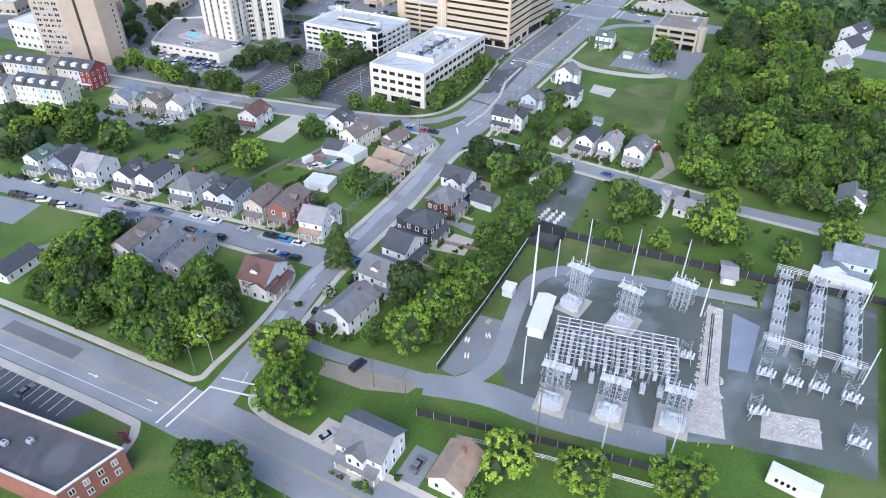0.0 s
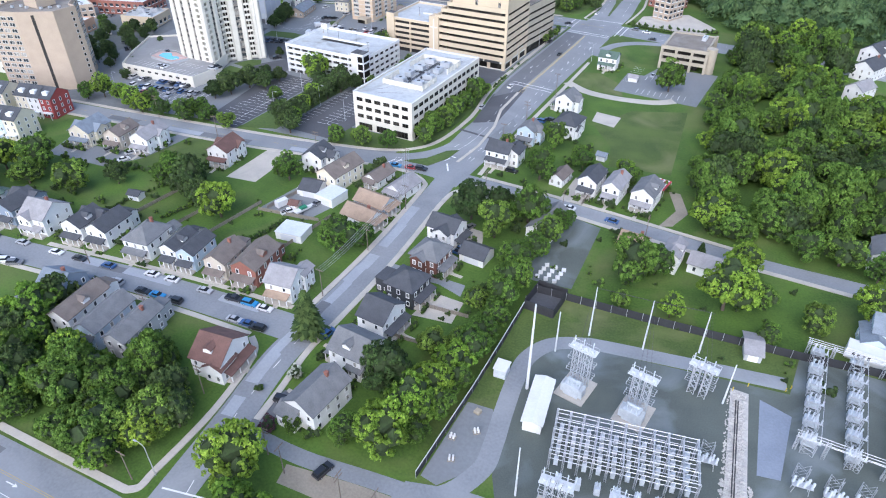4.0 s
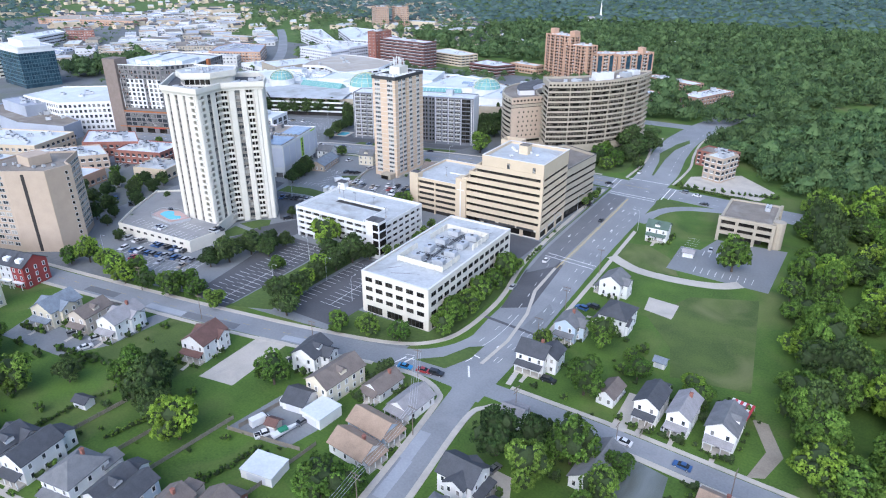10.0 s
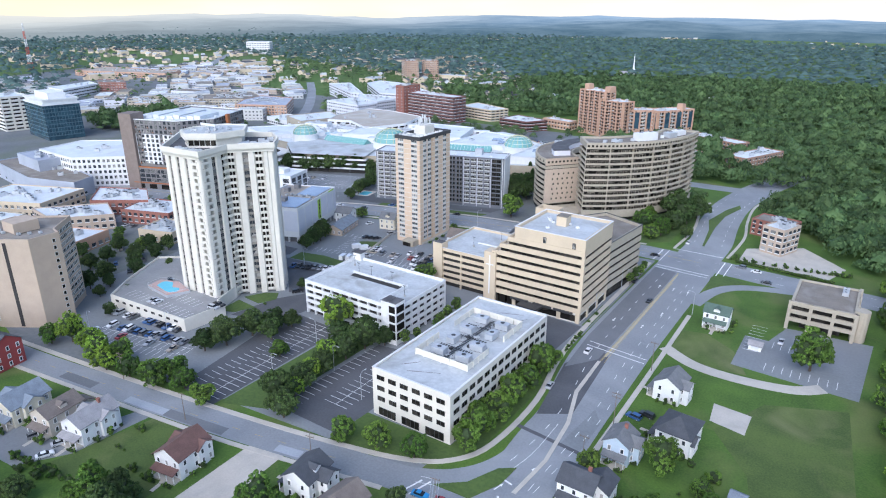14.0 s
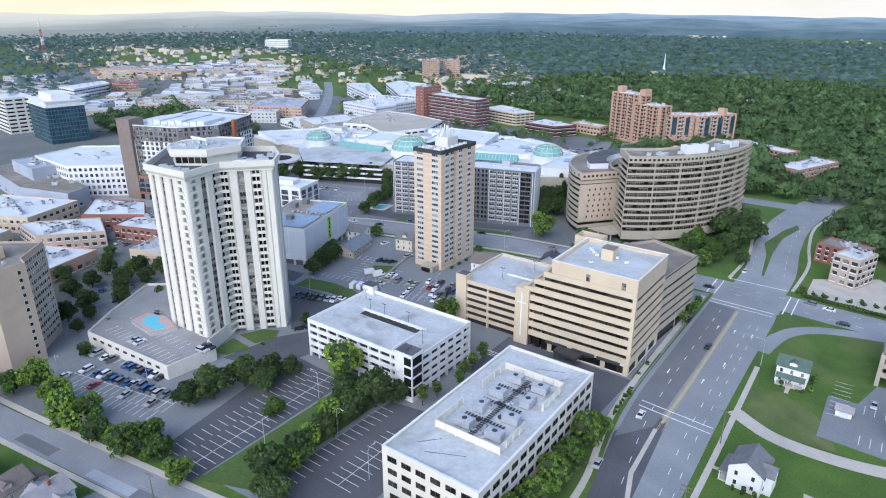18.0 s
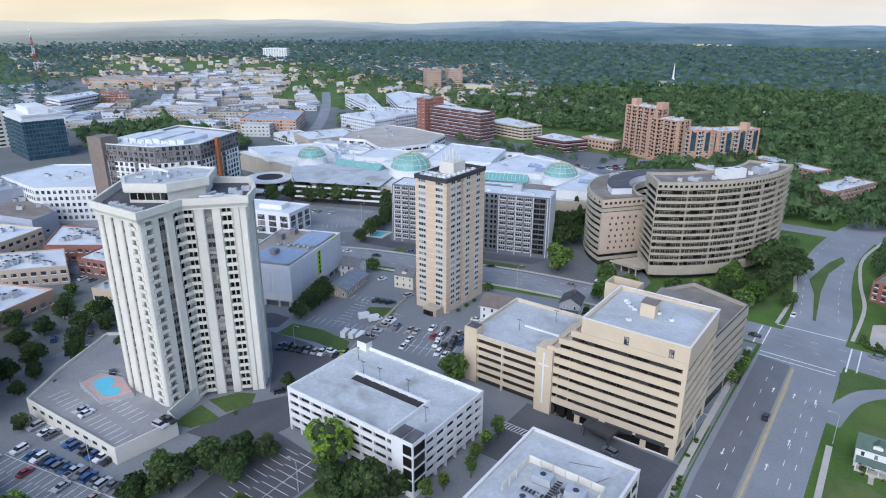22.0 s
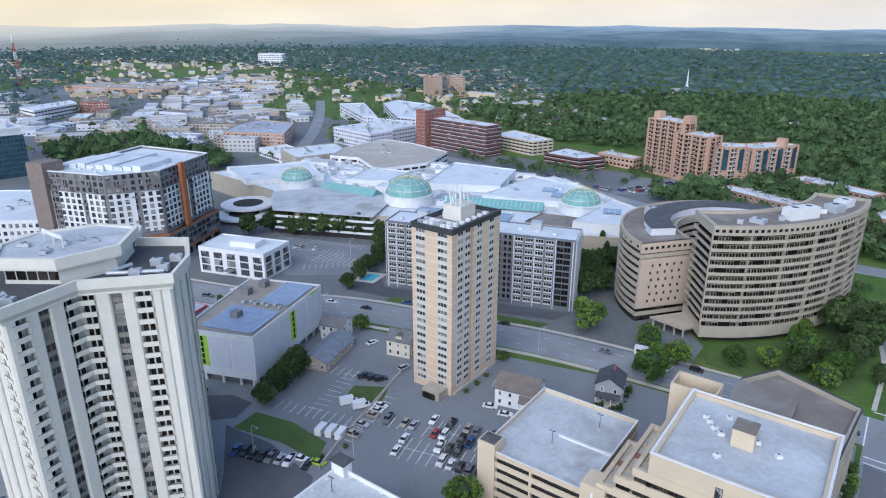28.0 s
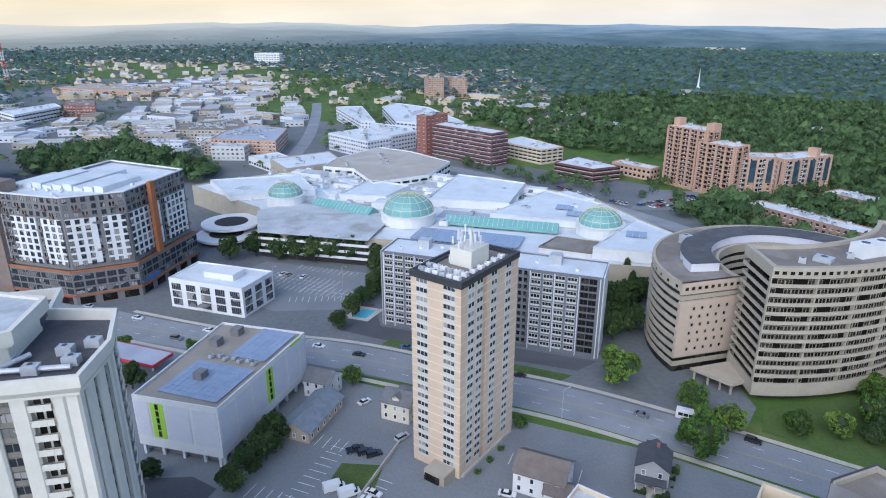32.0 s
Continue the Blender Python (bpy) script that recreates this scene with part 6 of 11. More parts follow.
# ---- shopping mall ----
def mall():
    rnd_s = random.Random(77)
    t = building("shopping_mall", "vast low mall with white roofs, green glass domes and solar panels")
    hall = [(-446, 462), (-400, 440), (-352, 462), (-300, 484), (-258, 492), (-229, 505), (-231, 545), (-300, 590), (-380, 600), (-460, 560), (-500, 540), (-520, 470)]
    shell(t, hall, 12.5, SANDSTONE, WHITEROOF, parapet=0.8)
    steps = [
        ("wing", [(-512, 478), (-470, 462), (-440, 500), (-478, 522)], 15, WHITEROOF),
        ("wing", [(-372, 520), (-330, 540), (-345, 585), (-392, 580)], 16, WHITEROOF),
        ("wing", [(-330, 520), (-285, 533), (-290, 572), (-328, 580)], 15, WHITEROOF),
        ("wing", [(-262, 497), (-233, 508), (-236, 535), (-262, 548)], 17, WHITEROOF),
        ("wing", [(-420, 500), (-395, 512), (-400, 540), (-430, 536)], 15.5, WHITEROOF),
        ("wing", [(-285, 490), (-262, 496), (-264, 512), (-285, 508)], 14.5, GREYROOF),
    ]
    for nm, p, h, rf in steps:
        bm = bmesh.new()
        prism(bm, p, 12.0, h)
        part("roof_block", bm, WHITEPAINT, t)
        bm = bmesh.new()
        ring(bm, p, 0.4, h, h + 0.8)
        prism(bm, inset(p, 0.4), h, h + 0.05)
        part("roof_terrace", bm, rf, t)
    for cx, cy, r in ((-441, 478, 9.6), (-363, 493, 13.2), (-274, 533, 10.5)):
        bm = bmesh.new()
        rod(bm, (cx, cy, 12), (cx, cy, 17.2), r + 1.2, r + 1.0, 24)
        rod(bm, (cx, cy, 17.2), (cx, cy, 17.7), r + 1.5, r + 1.5, 24)
        part("dome_drum", bm, WHITEPAINT, t)
        bm = bmesh.new()
        bmesh.ops.create_uvsphere(bm, u_segments=24, v_segments=12, radius=r)
        bmesh.ops.delete(bm, geom=[v for v in bm.verts if v.co.z < -0.01], context='VERTS')
        for v in bm.verts:
            v.co.z *= 0.72
        bmesh.ops.translate(bm, verts=bm.verts, vec=(cx, cy, 17.6))
        dome = part("dome", bm, AQUA, t, "green glass dome")
        for i in range(16):
            bm = bmesh.new()
            a = math.tau * i / 16
            q = [(cx + math.cos(a) * r * 1.01 * math.cos(e), cy + math.sin(a) * r * 1.01 * math.cos(e), 17.6 + 0.727 * r * math.sin(e)) for e in np.linspace(0, 1.5, 7)]
            for u, v in zip(q, q[1:]):
                rod(bm, u, v, 0.16, seg=4)
            part("dome_rib", bm, BRASS, dome)
        bm = bmesh.new()
        for e in (0.35, 0.75, 1.1):
            pts = [(cx + math.cos(a) * r * 1.01 * math.cos(e), cy + math.sin(a) * r * 1.01 * math.cos(e), 17.6 + 0.727 * r * math.sin(e)) for a in np.linspace(0, math.tau, 25)]
            for u, v in zip(pts, pts[1:]):
                rod(bm, u, v, 0.1, seg=4)
        part("dome_hoop", bm, WHITEPAINT, dome)
    for a, b in (((-424, 486), (-384, 489)), ((-345, 502), (-291, 522))):
        u = Vector((b[0] - a[0], b[1] - a[1], 0))
        ln = u.length
        bm = bmesh.new()
        prof = [(-4.5, 0), (-4.5, 1.2), (0, 4.2), (4.5, 1.2), (4.5, 0)]
        lo, hi = [bm.verts.new((0, y, z)) for y, z in prof], [bm.verts.new((ln, y, z)) for y, z in prof]
        for i in range(4):
            bm.faces.new((lo[i], lo[i + 1], hi[i + 1], hi[i]))
        bm.faces.new(lo[::-1])
        bm.faces.new(hi)
        o = part("skylight", bm, AQUA, t, "long green glass skylight")
        o.matrix_basis = Matrix.Translation((*a, 12.6)) @ Matrix.Rotation(math.atan2(u.y, u.x), 4, 'Z')
        bm = bmesh.new()
        for i in range(int(ln / 2.5)):
            for y in (-1, 1):
                rod(bm, (i * 2.5, y * 4.55, 1.25), (i * 2.5, 0, 4.28), 0.08, seg=4)
        q = part("glazing_bar", bm, WHITEPAINT, o)
    # solar fields
    for i, (x, y, nx, ny) in enumerate(((-344, 470, 9, 6), (-318, 480, 8, 6), (-256, 520, 3, 3), (-296, 540, 3, 3), (-306, 548, 3, 3))):
        bm = bmesh.new()
        box(bm, 0, 0, 0.35, 2.95, 2.85, 0.45)
        box(bm, 0.4, 0.4, -0.8, 0.6, 2.4, 0.36)
        me = bpy.data.meshes.new("solar_panel")
        bm.to_mesh(me)
        bm.free()
        me.materials.append(SOLAR)
        m = pose(x, y, 12.4 if i < 2 else (17.2 if i == 2 else 15.3), 0, 0, 18)
        for k in range(nx):
            for j in range(ny):
                set_piece("solar_panel", me, t, m @ pose(k * 3.1, j * 3.0, 0))
    # newer and older sheets of roof membrane
    sheet_rnd = random.Random(63)
    for i in range(46):
        x, y, w, d = sheet_rnd.uniform(-500, -245), sheet_rnd.uniform(470, 585), sheet_rnd.uniform(14, 40), sheet_rnd.uniform(8, 22)
        m = pose(x, y, 0, 0, 0, 18)
        if any(math.dist((x, y), c) < 24 for c in ((-441, 478), (-363, 493), (-274, 533))) or not all(inside(*(m @ Vector((a_ * w / 2, b_ * d / 2, 0)))[:2], inset(hall, 2)) for a_ in (-1, 1) for b_ in (-1, 1)):
            continue
        bm = bmesh.new()
        box(bm, -w / 2, -d / 2, 11.6, w / 2, d / 2, 11.8 + 0.006 * (i % 12))
        part("roof_sheet", bm, sheet_rnd.choice((OFFICEROOF, BLUEROOF, WHITEPAINT, OFFICEROOF, AQUAROOF)), t).matrix_basis = m
    # lower parking deck in front
    deck = [(-440, 456), (-409, 432), (-356, 454), (-372, 492), (-432, 490)]
    # black filling that paints the shade between the deck levels
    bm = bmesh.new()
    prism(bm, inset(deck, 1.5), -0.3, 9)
    part("deck_core", bm, OPENING_SHADE, t)
    for z in (3, 6.2, 9.6):
        bm = bmesh.new()
        ring(bm, deck, 0.4, z, z + 1.2)
        part("deck_wall", bm, WHITEPAINT, t)
    bm = bmesh.new()
    prism(bm, inset(deck, 0.4), 13.0, 13.25)
    part("deck_roof", bm, OFFICEROOF, t)
    for i, (x, y) in enumerate(((-446, 440), (-452, 448))):
        bm = bmesh.new()
        rod(bm, (x, y, 2 + 3.5 * i), (x, y, 3.2 + 3.5 * i), 16, 16, 28)
        # black disc on top paints the shaded well of the ramp
        rod(bm, (x, y, 3.21 + 3.5 * i), (x, y, 3.3 + 3.5 * i), 9, 9, 20, 1)
        part("spiral_ramp", bm, [WHITEPAINT, OPENING_SHADE], t)
    small = bmesh.new()
    for i in range(420):
        x, y = rnd_s.uniform(-510, -238), rnd_s.uniform(465, 592)
        w, d, h_ = rnd_s.uniform(1.5, 7), rnd_s.uniform(1.2, 4), rnd_s.uniform(0.4, 2.2)
        if any(math.dist((x, y), c) < 17 for c in ((-441, 478), (-363, 493), (-274, 533))) or (-445 < x < -348 and y < 500) or (-352 < x < -285 and y < 530) or not inside(x, y, inset(hall, 6)):
            continue
        m = pose(x, y, 12, 0, 0, rnd_s.choice((18, 108, -20)))
        k0 = len(small.verts)
        box(small, -w / 2, -d / 2, -0.3, w / 2, d / 2, h_, rnd_s.choice((0, 0, 0, 1, 2)))
        small.verts.ensure_lookup_table()
        bmesh.ops.transform(small, matrix=m, verts=small.verts[k0:])
    tagged(part("roof_curb", small, [WHITEPAINT, STEEL, GREYCLAD], t), kind="stuff")
    rnd = random.Random(22)
    for i in range(110):
        x, y = rnd.uniform(-505, -245), rnd.uniform(470, 588)
        w, d, h_ = rnd.uniform(5, 20), rnd.uniform(4, 12), rnd.uniform(0.6, 3.4)
        if any(math.dist((x, y), c) < 25 for c in ((-441, 478), (-363, 493), (-274, 533))) or (-445 < x < -348 and y < 500) or (-352 < x < -285 and y < 532):
            continue
        m = pose(x, y, 12, 0, 0, rnd.choice((18, 18, -20)))
        if not all(inside(*(m @ Vector((a_ * w / 2, b_ * d / 2, 0)))[:2], hall) for a_ in (-1.1, 1.1) for b_ in (-1.1, 1.1)):
            continue
        bm = bmesh.new()
        box(bm, -w / 2, -d / 2, -0.3, w / 2, d / 2, h_)
        box(bm, -w / 2 + 0.4, -d / 2 + 0.4, h_, w / 2 - 0.4, d / 2 - 0.4, h_ + 0.12, 1)
        part("roof_block", bm, [WHITEPAINT, rnd.choice((WHITEROOF, WHITEROOF, OFFICEROOF))], t).matrix_basis = m
    rnd = random.Random(21)
    for i in range(110):
        x, y = rnd.uniform(-510, -232), rnd.uniform(445, 595)
        if y < 470 + (x + 440) * -0.2 if x < -400 else y < 466 + (x + 352) * 0.33:
            continue
        if y > 600 + (x + 380) * -0.28 if x > -380 else y > 600 + (x + 380) * 0.5:
            continue
        if any(math.dist((x, y), c) < 19 for c in ((-441, 478), (-363, 493), (-274, 533))) or (x > -440 and x < -350 and y < 495):
            continue
        roof_unit(t, x, y, 12.0, rnd.uniform(1.6, 6), rnd.uniform(1.4, 4), rnd.uniform(3.6, 5.2) if rnd.random() < 0.2 else rnd.uniform(1.2, 2.6), rnd.choice((WHITEPAINT, STEEL, STEEL, GREYPANEL)), rnd.choice((18, 18, 108, -20)))


mall()

# ---- trees ----
def crown_mesh(name, seed, mat_, blobs=8, clumps=120, tall=1.0, leaf_size=0.054, spread=1.0):
    """A crown of unit radius over its base: big lobes coloured dark as inner shade, many small leaf clumps set on them,
    gaps between.
    """
    rnd = np.random.RandomState(seed)
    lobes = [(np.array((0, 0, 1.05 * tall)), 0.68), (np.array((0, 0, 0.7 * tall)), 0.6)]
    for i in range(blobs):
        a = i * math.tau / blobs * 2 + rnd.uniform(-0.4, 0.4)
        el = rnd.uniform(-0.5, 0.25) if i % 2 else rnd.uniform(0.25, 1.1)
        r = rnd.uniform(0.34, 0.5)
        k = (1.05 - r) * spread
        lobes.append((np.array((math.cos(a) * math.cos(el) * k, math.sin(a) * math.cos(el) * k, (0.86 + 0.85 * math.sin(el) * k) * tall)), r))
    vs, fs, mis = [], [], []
    # core lobes in the dark colour that paints the crown's inner shade
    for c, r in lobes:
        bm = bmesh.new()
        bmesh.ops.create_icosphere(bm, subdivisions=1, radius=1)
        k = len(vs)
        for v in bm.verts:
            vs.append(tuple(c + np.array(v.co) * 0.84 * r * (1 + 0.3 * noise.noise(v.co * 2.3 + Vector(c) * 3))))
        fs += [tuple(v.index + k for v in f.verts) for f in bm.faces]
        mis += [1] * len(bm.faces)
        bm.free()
    spots, tries = [], 0
    while len(spots) < clumps and tries < 4000:
        tries += 1
        c, r = lobes[rnd.randint(len(lobes))]
        u = rnd.normal(size=3)
        u /= np.linalg.norm(u)
        if u[2] < -0.45:
            continue
        p = c + u * r * rnd.uniform(0.86, 1.04)
        if any(np.sum((p - c2) ** 2) < (0.8 * r2) ** 2 for c2, r2 in lobes) or any(np.sum((p - q) ** 2) < 0.011 for q, _ in spots):
            continue
        spots.append((p, u))
    for p, u in spots:
        cr = rnd.uniform(0.08, 0.165) * (1.0 if clumps > 20 else 1.7)
        n = int(1500 * cr * cr)
        d = rnd.normal(size=(n, 3)) + u * 0.9 + np.array((0, 0, 0.5))
        d /= np.linalg.norm(d, axis=1)[:, None]
        for w in d:
            q0 = p + w * cr * rnd.uniform(0.7, 1.1) * np.array((1, 1, 0.8))
            q = w + rnd.normal(size=3) * 0.35
            q /= np.linalg.norm(q)
            e1 = np.cross(q, rnd.normal(size=3))
            e1 /= np.linalg.norm(e1)
            e2 = np.cross(q, e1)
            s = leaf_size * rnd.uniform(0.6, 1.3)
            k = len(vs)
            vs += [tuple(q0 + e1 * s), tuple(q0 - e1 * s * 0.6 + e2 * s), tuple(q0 - e1 * s * 0.6 - e2 * s * 0.9 + q * s * 0.3)]
            fs.append((k, k + 1, k + 2))
            mis.append(0)
    me = bpy.data.meshes.new(name)
    me.from_pydata([tuple(map(float, v)) for v in vs], [], fs)
    me.materials.append(mat_)
    me.materials.append(CROWN_SHADE)
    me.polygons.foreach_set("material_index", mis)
    me.update()
    return me


def conifer_mesh(name, seed):
    rnd = np.random.RandomState(seed)
    vs, fs = [], []
    for i in range(1100):
        z = rnd.uniform(0.0, 1.0) ** 0.85
        r = (1 - z) * 1.0 + 0.04
        a = rnd.uniform(0, math.tau)
        rr = r * math.sqrt(rnd.uniform(0.35, 1)) * (1 + 0.15 * math.sin(9 * z * math.tau))
        p = np.array((math.cos(a) * rr, math.sin(a) * rr, 0.25 + z * 2.6))
        out = np.array((math.cos(a), math.sin(a), -0.35))
        side = np.array((-math.sin(a), math.cos(a), 0))
        s = 0.12 * rnd.uniform(0.7, 1.5)
        k = len(vs)
        vs += [tuple(p + out * s * 1.6), tuple(p + side * s), tuple(p - out * s), tuple(p - side * s)]
        fs.append((k, k + 1, k + 2, k + 3))
    k = len(vs)
    n = 9
    vs += [(0.72 * math.cos(i * math.tau / n), 0.72 * math.sin(i * math.tau / n), 0.3) for i in range(n)] + [(0, 0, 2.7)]
    fs += [(k + i, k + (i + 1) % n, k + n) for i in range(n)]
    me = bpy.data.meshes.new(name)
    me.from_pydata([tuple(map(float, v)) for v in vs], [], fs)
    me.materials.append(LEAF_B)
    me.update()
    return me


def trunk_mesh(seed):
    """Trunk with limbs, for a crown of unit radius whose base stands at the ground."""
    rnd = random.Random(seed)
    bm = bmesh.new()
    rod(bm, (0, 0, -0.05), (0.02, 0.01, 0.55), 0.075, 0.05, 7)
    for i in range(5):
        a = i * 1.3 + rnd.random()
        rod(bm, (0.02, 0.01, 0.4 + 0.05 * i), (0.5 * math.cos(a), 0.5 * math.sin(a), 0.8 + 0.12 * i), 0.04, 0.015, 5)
    me = bpy.data.meshes.new("trunk")
    bm.to_mesh(me)
    bm.free()
    me.materials.append(TRUNK)
    return me


CROWNS = {
    "a": [crown_mesh("crown", 1, LEAF_A), crown_mesh("crown", 2, LEAF_A, 10), crown_mesh("crown", 3, LEAF_A, 8, 120, 1.15), crown_mesh("crown", 8, LEAF_A, 9, 120, 0.95)],
    "d": [crown_mesh("crown", 4, LEAF_B, 9), crown_mesh("crown", 5, LEAF_B, 8, 120, 1.1)],
    "b": [crown_mesh("crown", 6, LEAF_C, 8), crown_mesh("crown", 7, LEAF_C, 9, 120, 1.15)],
    "c": [conifer_mesh("crown", 9)],
    "u": [crown_mesh("crown", 11, LEAF_A, 7, 64, 1.9, 0.062, 0.7)],
}
TRUNKS = [trunk_mesh(1), trunk_mesh(2)]
WORDS = {"a": "leafy green deciduous tree with a rounded crown", "d": "dark green deciduous tree with a dense crown", "b": "bright green tree with a full leafy crown", "c": "dark green conifer with a pointed crown", "u": "slender upright green street tree"}
tree_rnd = random.Random(5)


def tree(x, y, r, kind="a", z=0.0, where=""):
    t = thing("tree", WORDS[kind] + (" " + where if where else ""), "tree", pose(x, y, z, 0, 0, tree_rnd.uniform(0, 360)), "trees of the place")
    k = tree_rnd.uniform(1.0, 1.3)
    r *= 1.0 if kind == "c" else 0.9
    m = Matrix.Diagonal((r, r, r * k, 1))
    set_piece("trunk", TRUNKS[0 if kind in "ac" else 1], t, m)
    c = set_piece("crown", tree_rnd.choice(CROWNS[kind]), t, m)
    return t


def trees(kind, *spots, where=""):
    for s in spots:
        tree(*s, kind, 0.0, where)


# south-west wood and the house gardens
trees("b", (-86, 79, 7.4), (-76, 68.5, 7.2), (-63.5, 99, 6.6), (-62, 108, 6.0), (-61, 116.5, 5.6), (-60, 125, 5.4), (-27, 77, 6.2), (-13, 81, 5.8), (5, 88, 7.0), (-30, 69, 2.7), (-164, 89, 7.2), (-160, 151, 6.8), (-250, 125, 6), (-252, 137, 6.2), where="in a garden")
trees("a", (-71.5, 97, 4.0), (-68, 129, 4.4), (-83.5, 93.5, 2.4), (-73, 47, 6.5), (-59, 139, 4.6), (-61, 164, 5.6), (-59, 146, 4.4), (-76, 183, 6.2), (-70, 196, 6.8), (-115, 155, 6.6), (-110, 160, 4.6), (-156, 181, 5.6), (-217, 139, 6.8), (-236, 135, 6.0), (-241, 144, 7.0), (-192, 160, 6.5), (-66, 150, 4), (-63, 133, 3.4), (-82, 47, 5.5), (-66, 45, 4), where="in a garden")
trees("d", (-72, 114, 6.6), (-185, 163, 5.5), (-178, 156, 7.0), (-170, 152, 6.2), (-87, 189, 7.0), (-80, 196, 5.2), (-241, 121, 6.0), (-243, 113, 5.5), (-208, 150, 4.2), (-262, 130, 7), (-130, 201, 3.4), (-152, 197, 2.2), where="behind the houses")
trees("c", (-99, 119.5, 4.2), (-17, 202, 1.8), where="beside the street")
trees("a", (-77, 224, 6.2), (-81, 250, 5.2), (-97, 240, 3.4), (-55, 330, 7.2), (-66, 239, 4.2), (-70, 247, 3), (-48, 235, 4.6), where="on a lawn")
trees("b", (-18, 219, 6.6), (-5, 200, 5.2), (-7, 181, 8.0), (-19, 171, 3.6), (28, 193, 6.2), (-50, 238, 4.5), where="behind a fence")
trees("a", (-32, 182, 8.0), (-27, 188, 5), (15, 183, 4.6), (30, 214, 4.6), (20, 218, 6.4), (5, 173, 3.2), (-32, 169, 2.8), (2, 186, 4), (10, 216, 5.6), (36, 225, 5.5), where="behind a fence")
trees("a", (-58, 104, 3.6), (-57.5, 113, 4.2), (-57, 121, 4.2), (-58.5, 131, 5.0), (-60, 152, 5.2), (-61, 159, 5.2), (-63, 171, 5.2), (-61, 178, 4.8), (-66, 173, 4.4), (-60, 188, 4.8), (-59, 198, 4.2), where="along the fence")
wood_rnd = random.Random(17)
n = 0
SMALL_WOOD = []
while n < 58:
    x, y = wood_rnd.uniform(-172, -106), wood_rnd.uniform(67, 99)
    if y > 66 + (x + 106) * -0.02 + 33 * (1 if x < -118 else 0.72) or y < 62 + max(0, -(x + 150)) * 0.2 or (-163 < x < -129 and y > 84):
        continue
    if n < 22:
        tree(x, y, wood_rnd.uniform(3.6, 5.8), wood_rnd.choice("aaaddb"), 0, "in a small wood")
    else:
        SMALL_WOOD.append((x, y, wood_rnd.uniform(3.6, 5.6)))
    n += 1
# street and car park trees
trees("a", (-159, 214, 4.0), (-149, 216.5, 4.2), (-138, 219, 4.0), (-129, 237, 5.6), (-129, 247, 5.4), (-128.5, 257, 5.2), (-129, 267, 5), (-129, 277, 5.2), (-128, 284, 4.0), (-128, 230, 4.6), where="by the office")
trees("d", (-188, 216, 6.0), (-181, 212, 5.4), (-188, 257, 6.4), (-189, 248, 5.6), (-188, 227, 5.0), (-189, 237, 4.8), (-198, 255, 5), (-184, 263, 4.2), where="between the car parks")
trees("b", (-206, 262, 6.8), (-189, 232, 4.0), (-187, 222, 3.6), (-193, 243, 4.2), where="between the car parks")
trees("b", (-279, 201, 5.2), (-267, 201, 5.0), (-258, 199, 5.0), (-250, 197, 4.6), where="along the cross street")
trees("a", (-250, 203, 4.4), (-240, 199, 4.4), (-228, 200, 5.0), (-226, 206, 5.2), (-207, 203, 4.4), (-219, 205, 4.6), (-284, 196, 4), (-209, 236, 3.8), where="along the cross street")
trees("d", (-231, 231, 6.2), (-229, 241, 5.8), (-226, 249, 5.0), (-222, 254, 4), (-234, 224, 4.6), (-237, 233, 4), (-245, 282, 2.4), (-221, 243, 4.2), where="below the parking podium")
trees("d", (-342, 242, 4.3), (-325, 240, 4.5), (-338, 263, 4.5), (-330, 268, 4.3), (-353, 263, 4.5), (-301, 236, 2.4), (-304, 246, 2.3), (-306, 254, 2.4), (-310, 262, 2.9), (-289, 221, 2.9), (-317, 250, 4.2), (-320, 230, 4.0), (-333, 228, 4.0), (-326, 255, 4.0), (-345, 252, 4.3), (-315, 236, 3.2), (-309, 228, 2.7), (-350, 232, 4.3), (-360, 248, 4.3), (-335, 278, 3.9), (-346, 275, 4.0), where="in a car park")
trees("a", (-352, 312, 3.4), (-344, 318, 3.0), (-336, 306, 3.2), (-374, 276, 3.2), (-366, 270, 3.0), (-348, 272, 3.4), (-408, 330, 3.0), (-415, 300, 3.2), (-384, 330, 2.8), where="in a town street")
trees("u", (-176, 298, 2.6), (-176, 292, 2.4), (-175.5, 286, 2.4), (-176, 272, 2.2), (-177, 266, 2.4), (-129.5, 366, 2.2), (-129, 372, 2.4), (-128.6, 378, 2.4), (-129, 384, 2.2), (-173, 280, 2.2), where="beside a garage")
trees("a", (-203, 315, 5.2), (-290, 373, 3.6), (-220, 424, 7.4), (-196, 423, 4.8), (-184, 418, 5.0), (-187, 402, 6.2), (-190, 413, 4.2), (-192, 406, 4), (-233.5, 384, 2.2), (-351, 355, 2.8), (-371, 341, 3.0), where="beside the north road")
trees("d", (-282, 331, 5.2), (-279, 318, 4.2), (-281, 325, 4.6), (-286, 337, 5), (-300, 308, 3.6), (-345, 329, 4.8), where="beside the storage block")
trees("d", (-140, 474, 9), (-132, 468, 8.4), (-142, 448, 5.6), (-136, 455, 6.5), (-148, 440, 4.6), (-130, 482, 7.6), (-126, 444, 4), (-150, 436, 3.6), where="by the apartments")
trees("d", (-233, 452, 7.0), (-238, 469, 6.4), (-241, 484, 6.6), (-230, 462, 6), (-246, 462, 5.6), (-246, 478, 6.4), (-237, 492, 5.6), where="by the apartments")
trees("c", (-247, 500, 4.2), (-242, 494, 3.8))
trees("a", (-150, 446, 6.5), (-158, 434, 4.6), (-141, 431, 4.8), (-168, 428, 4.2), (-138, 440, 5.2), (-152, 462, 5), where="on the apartment lawn")
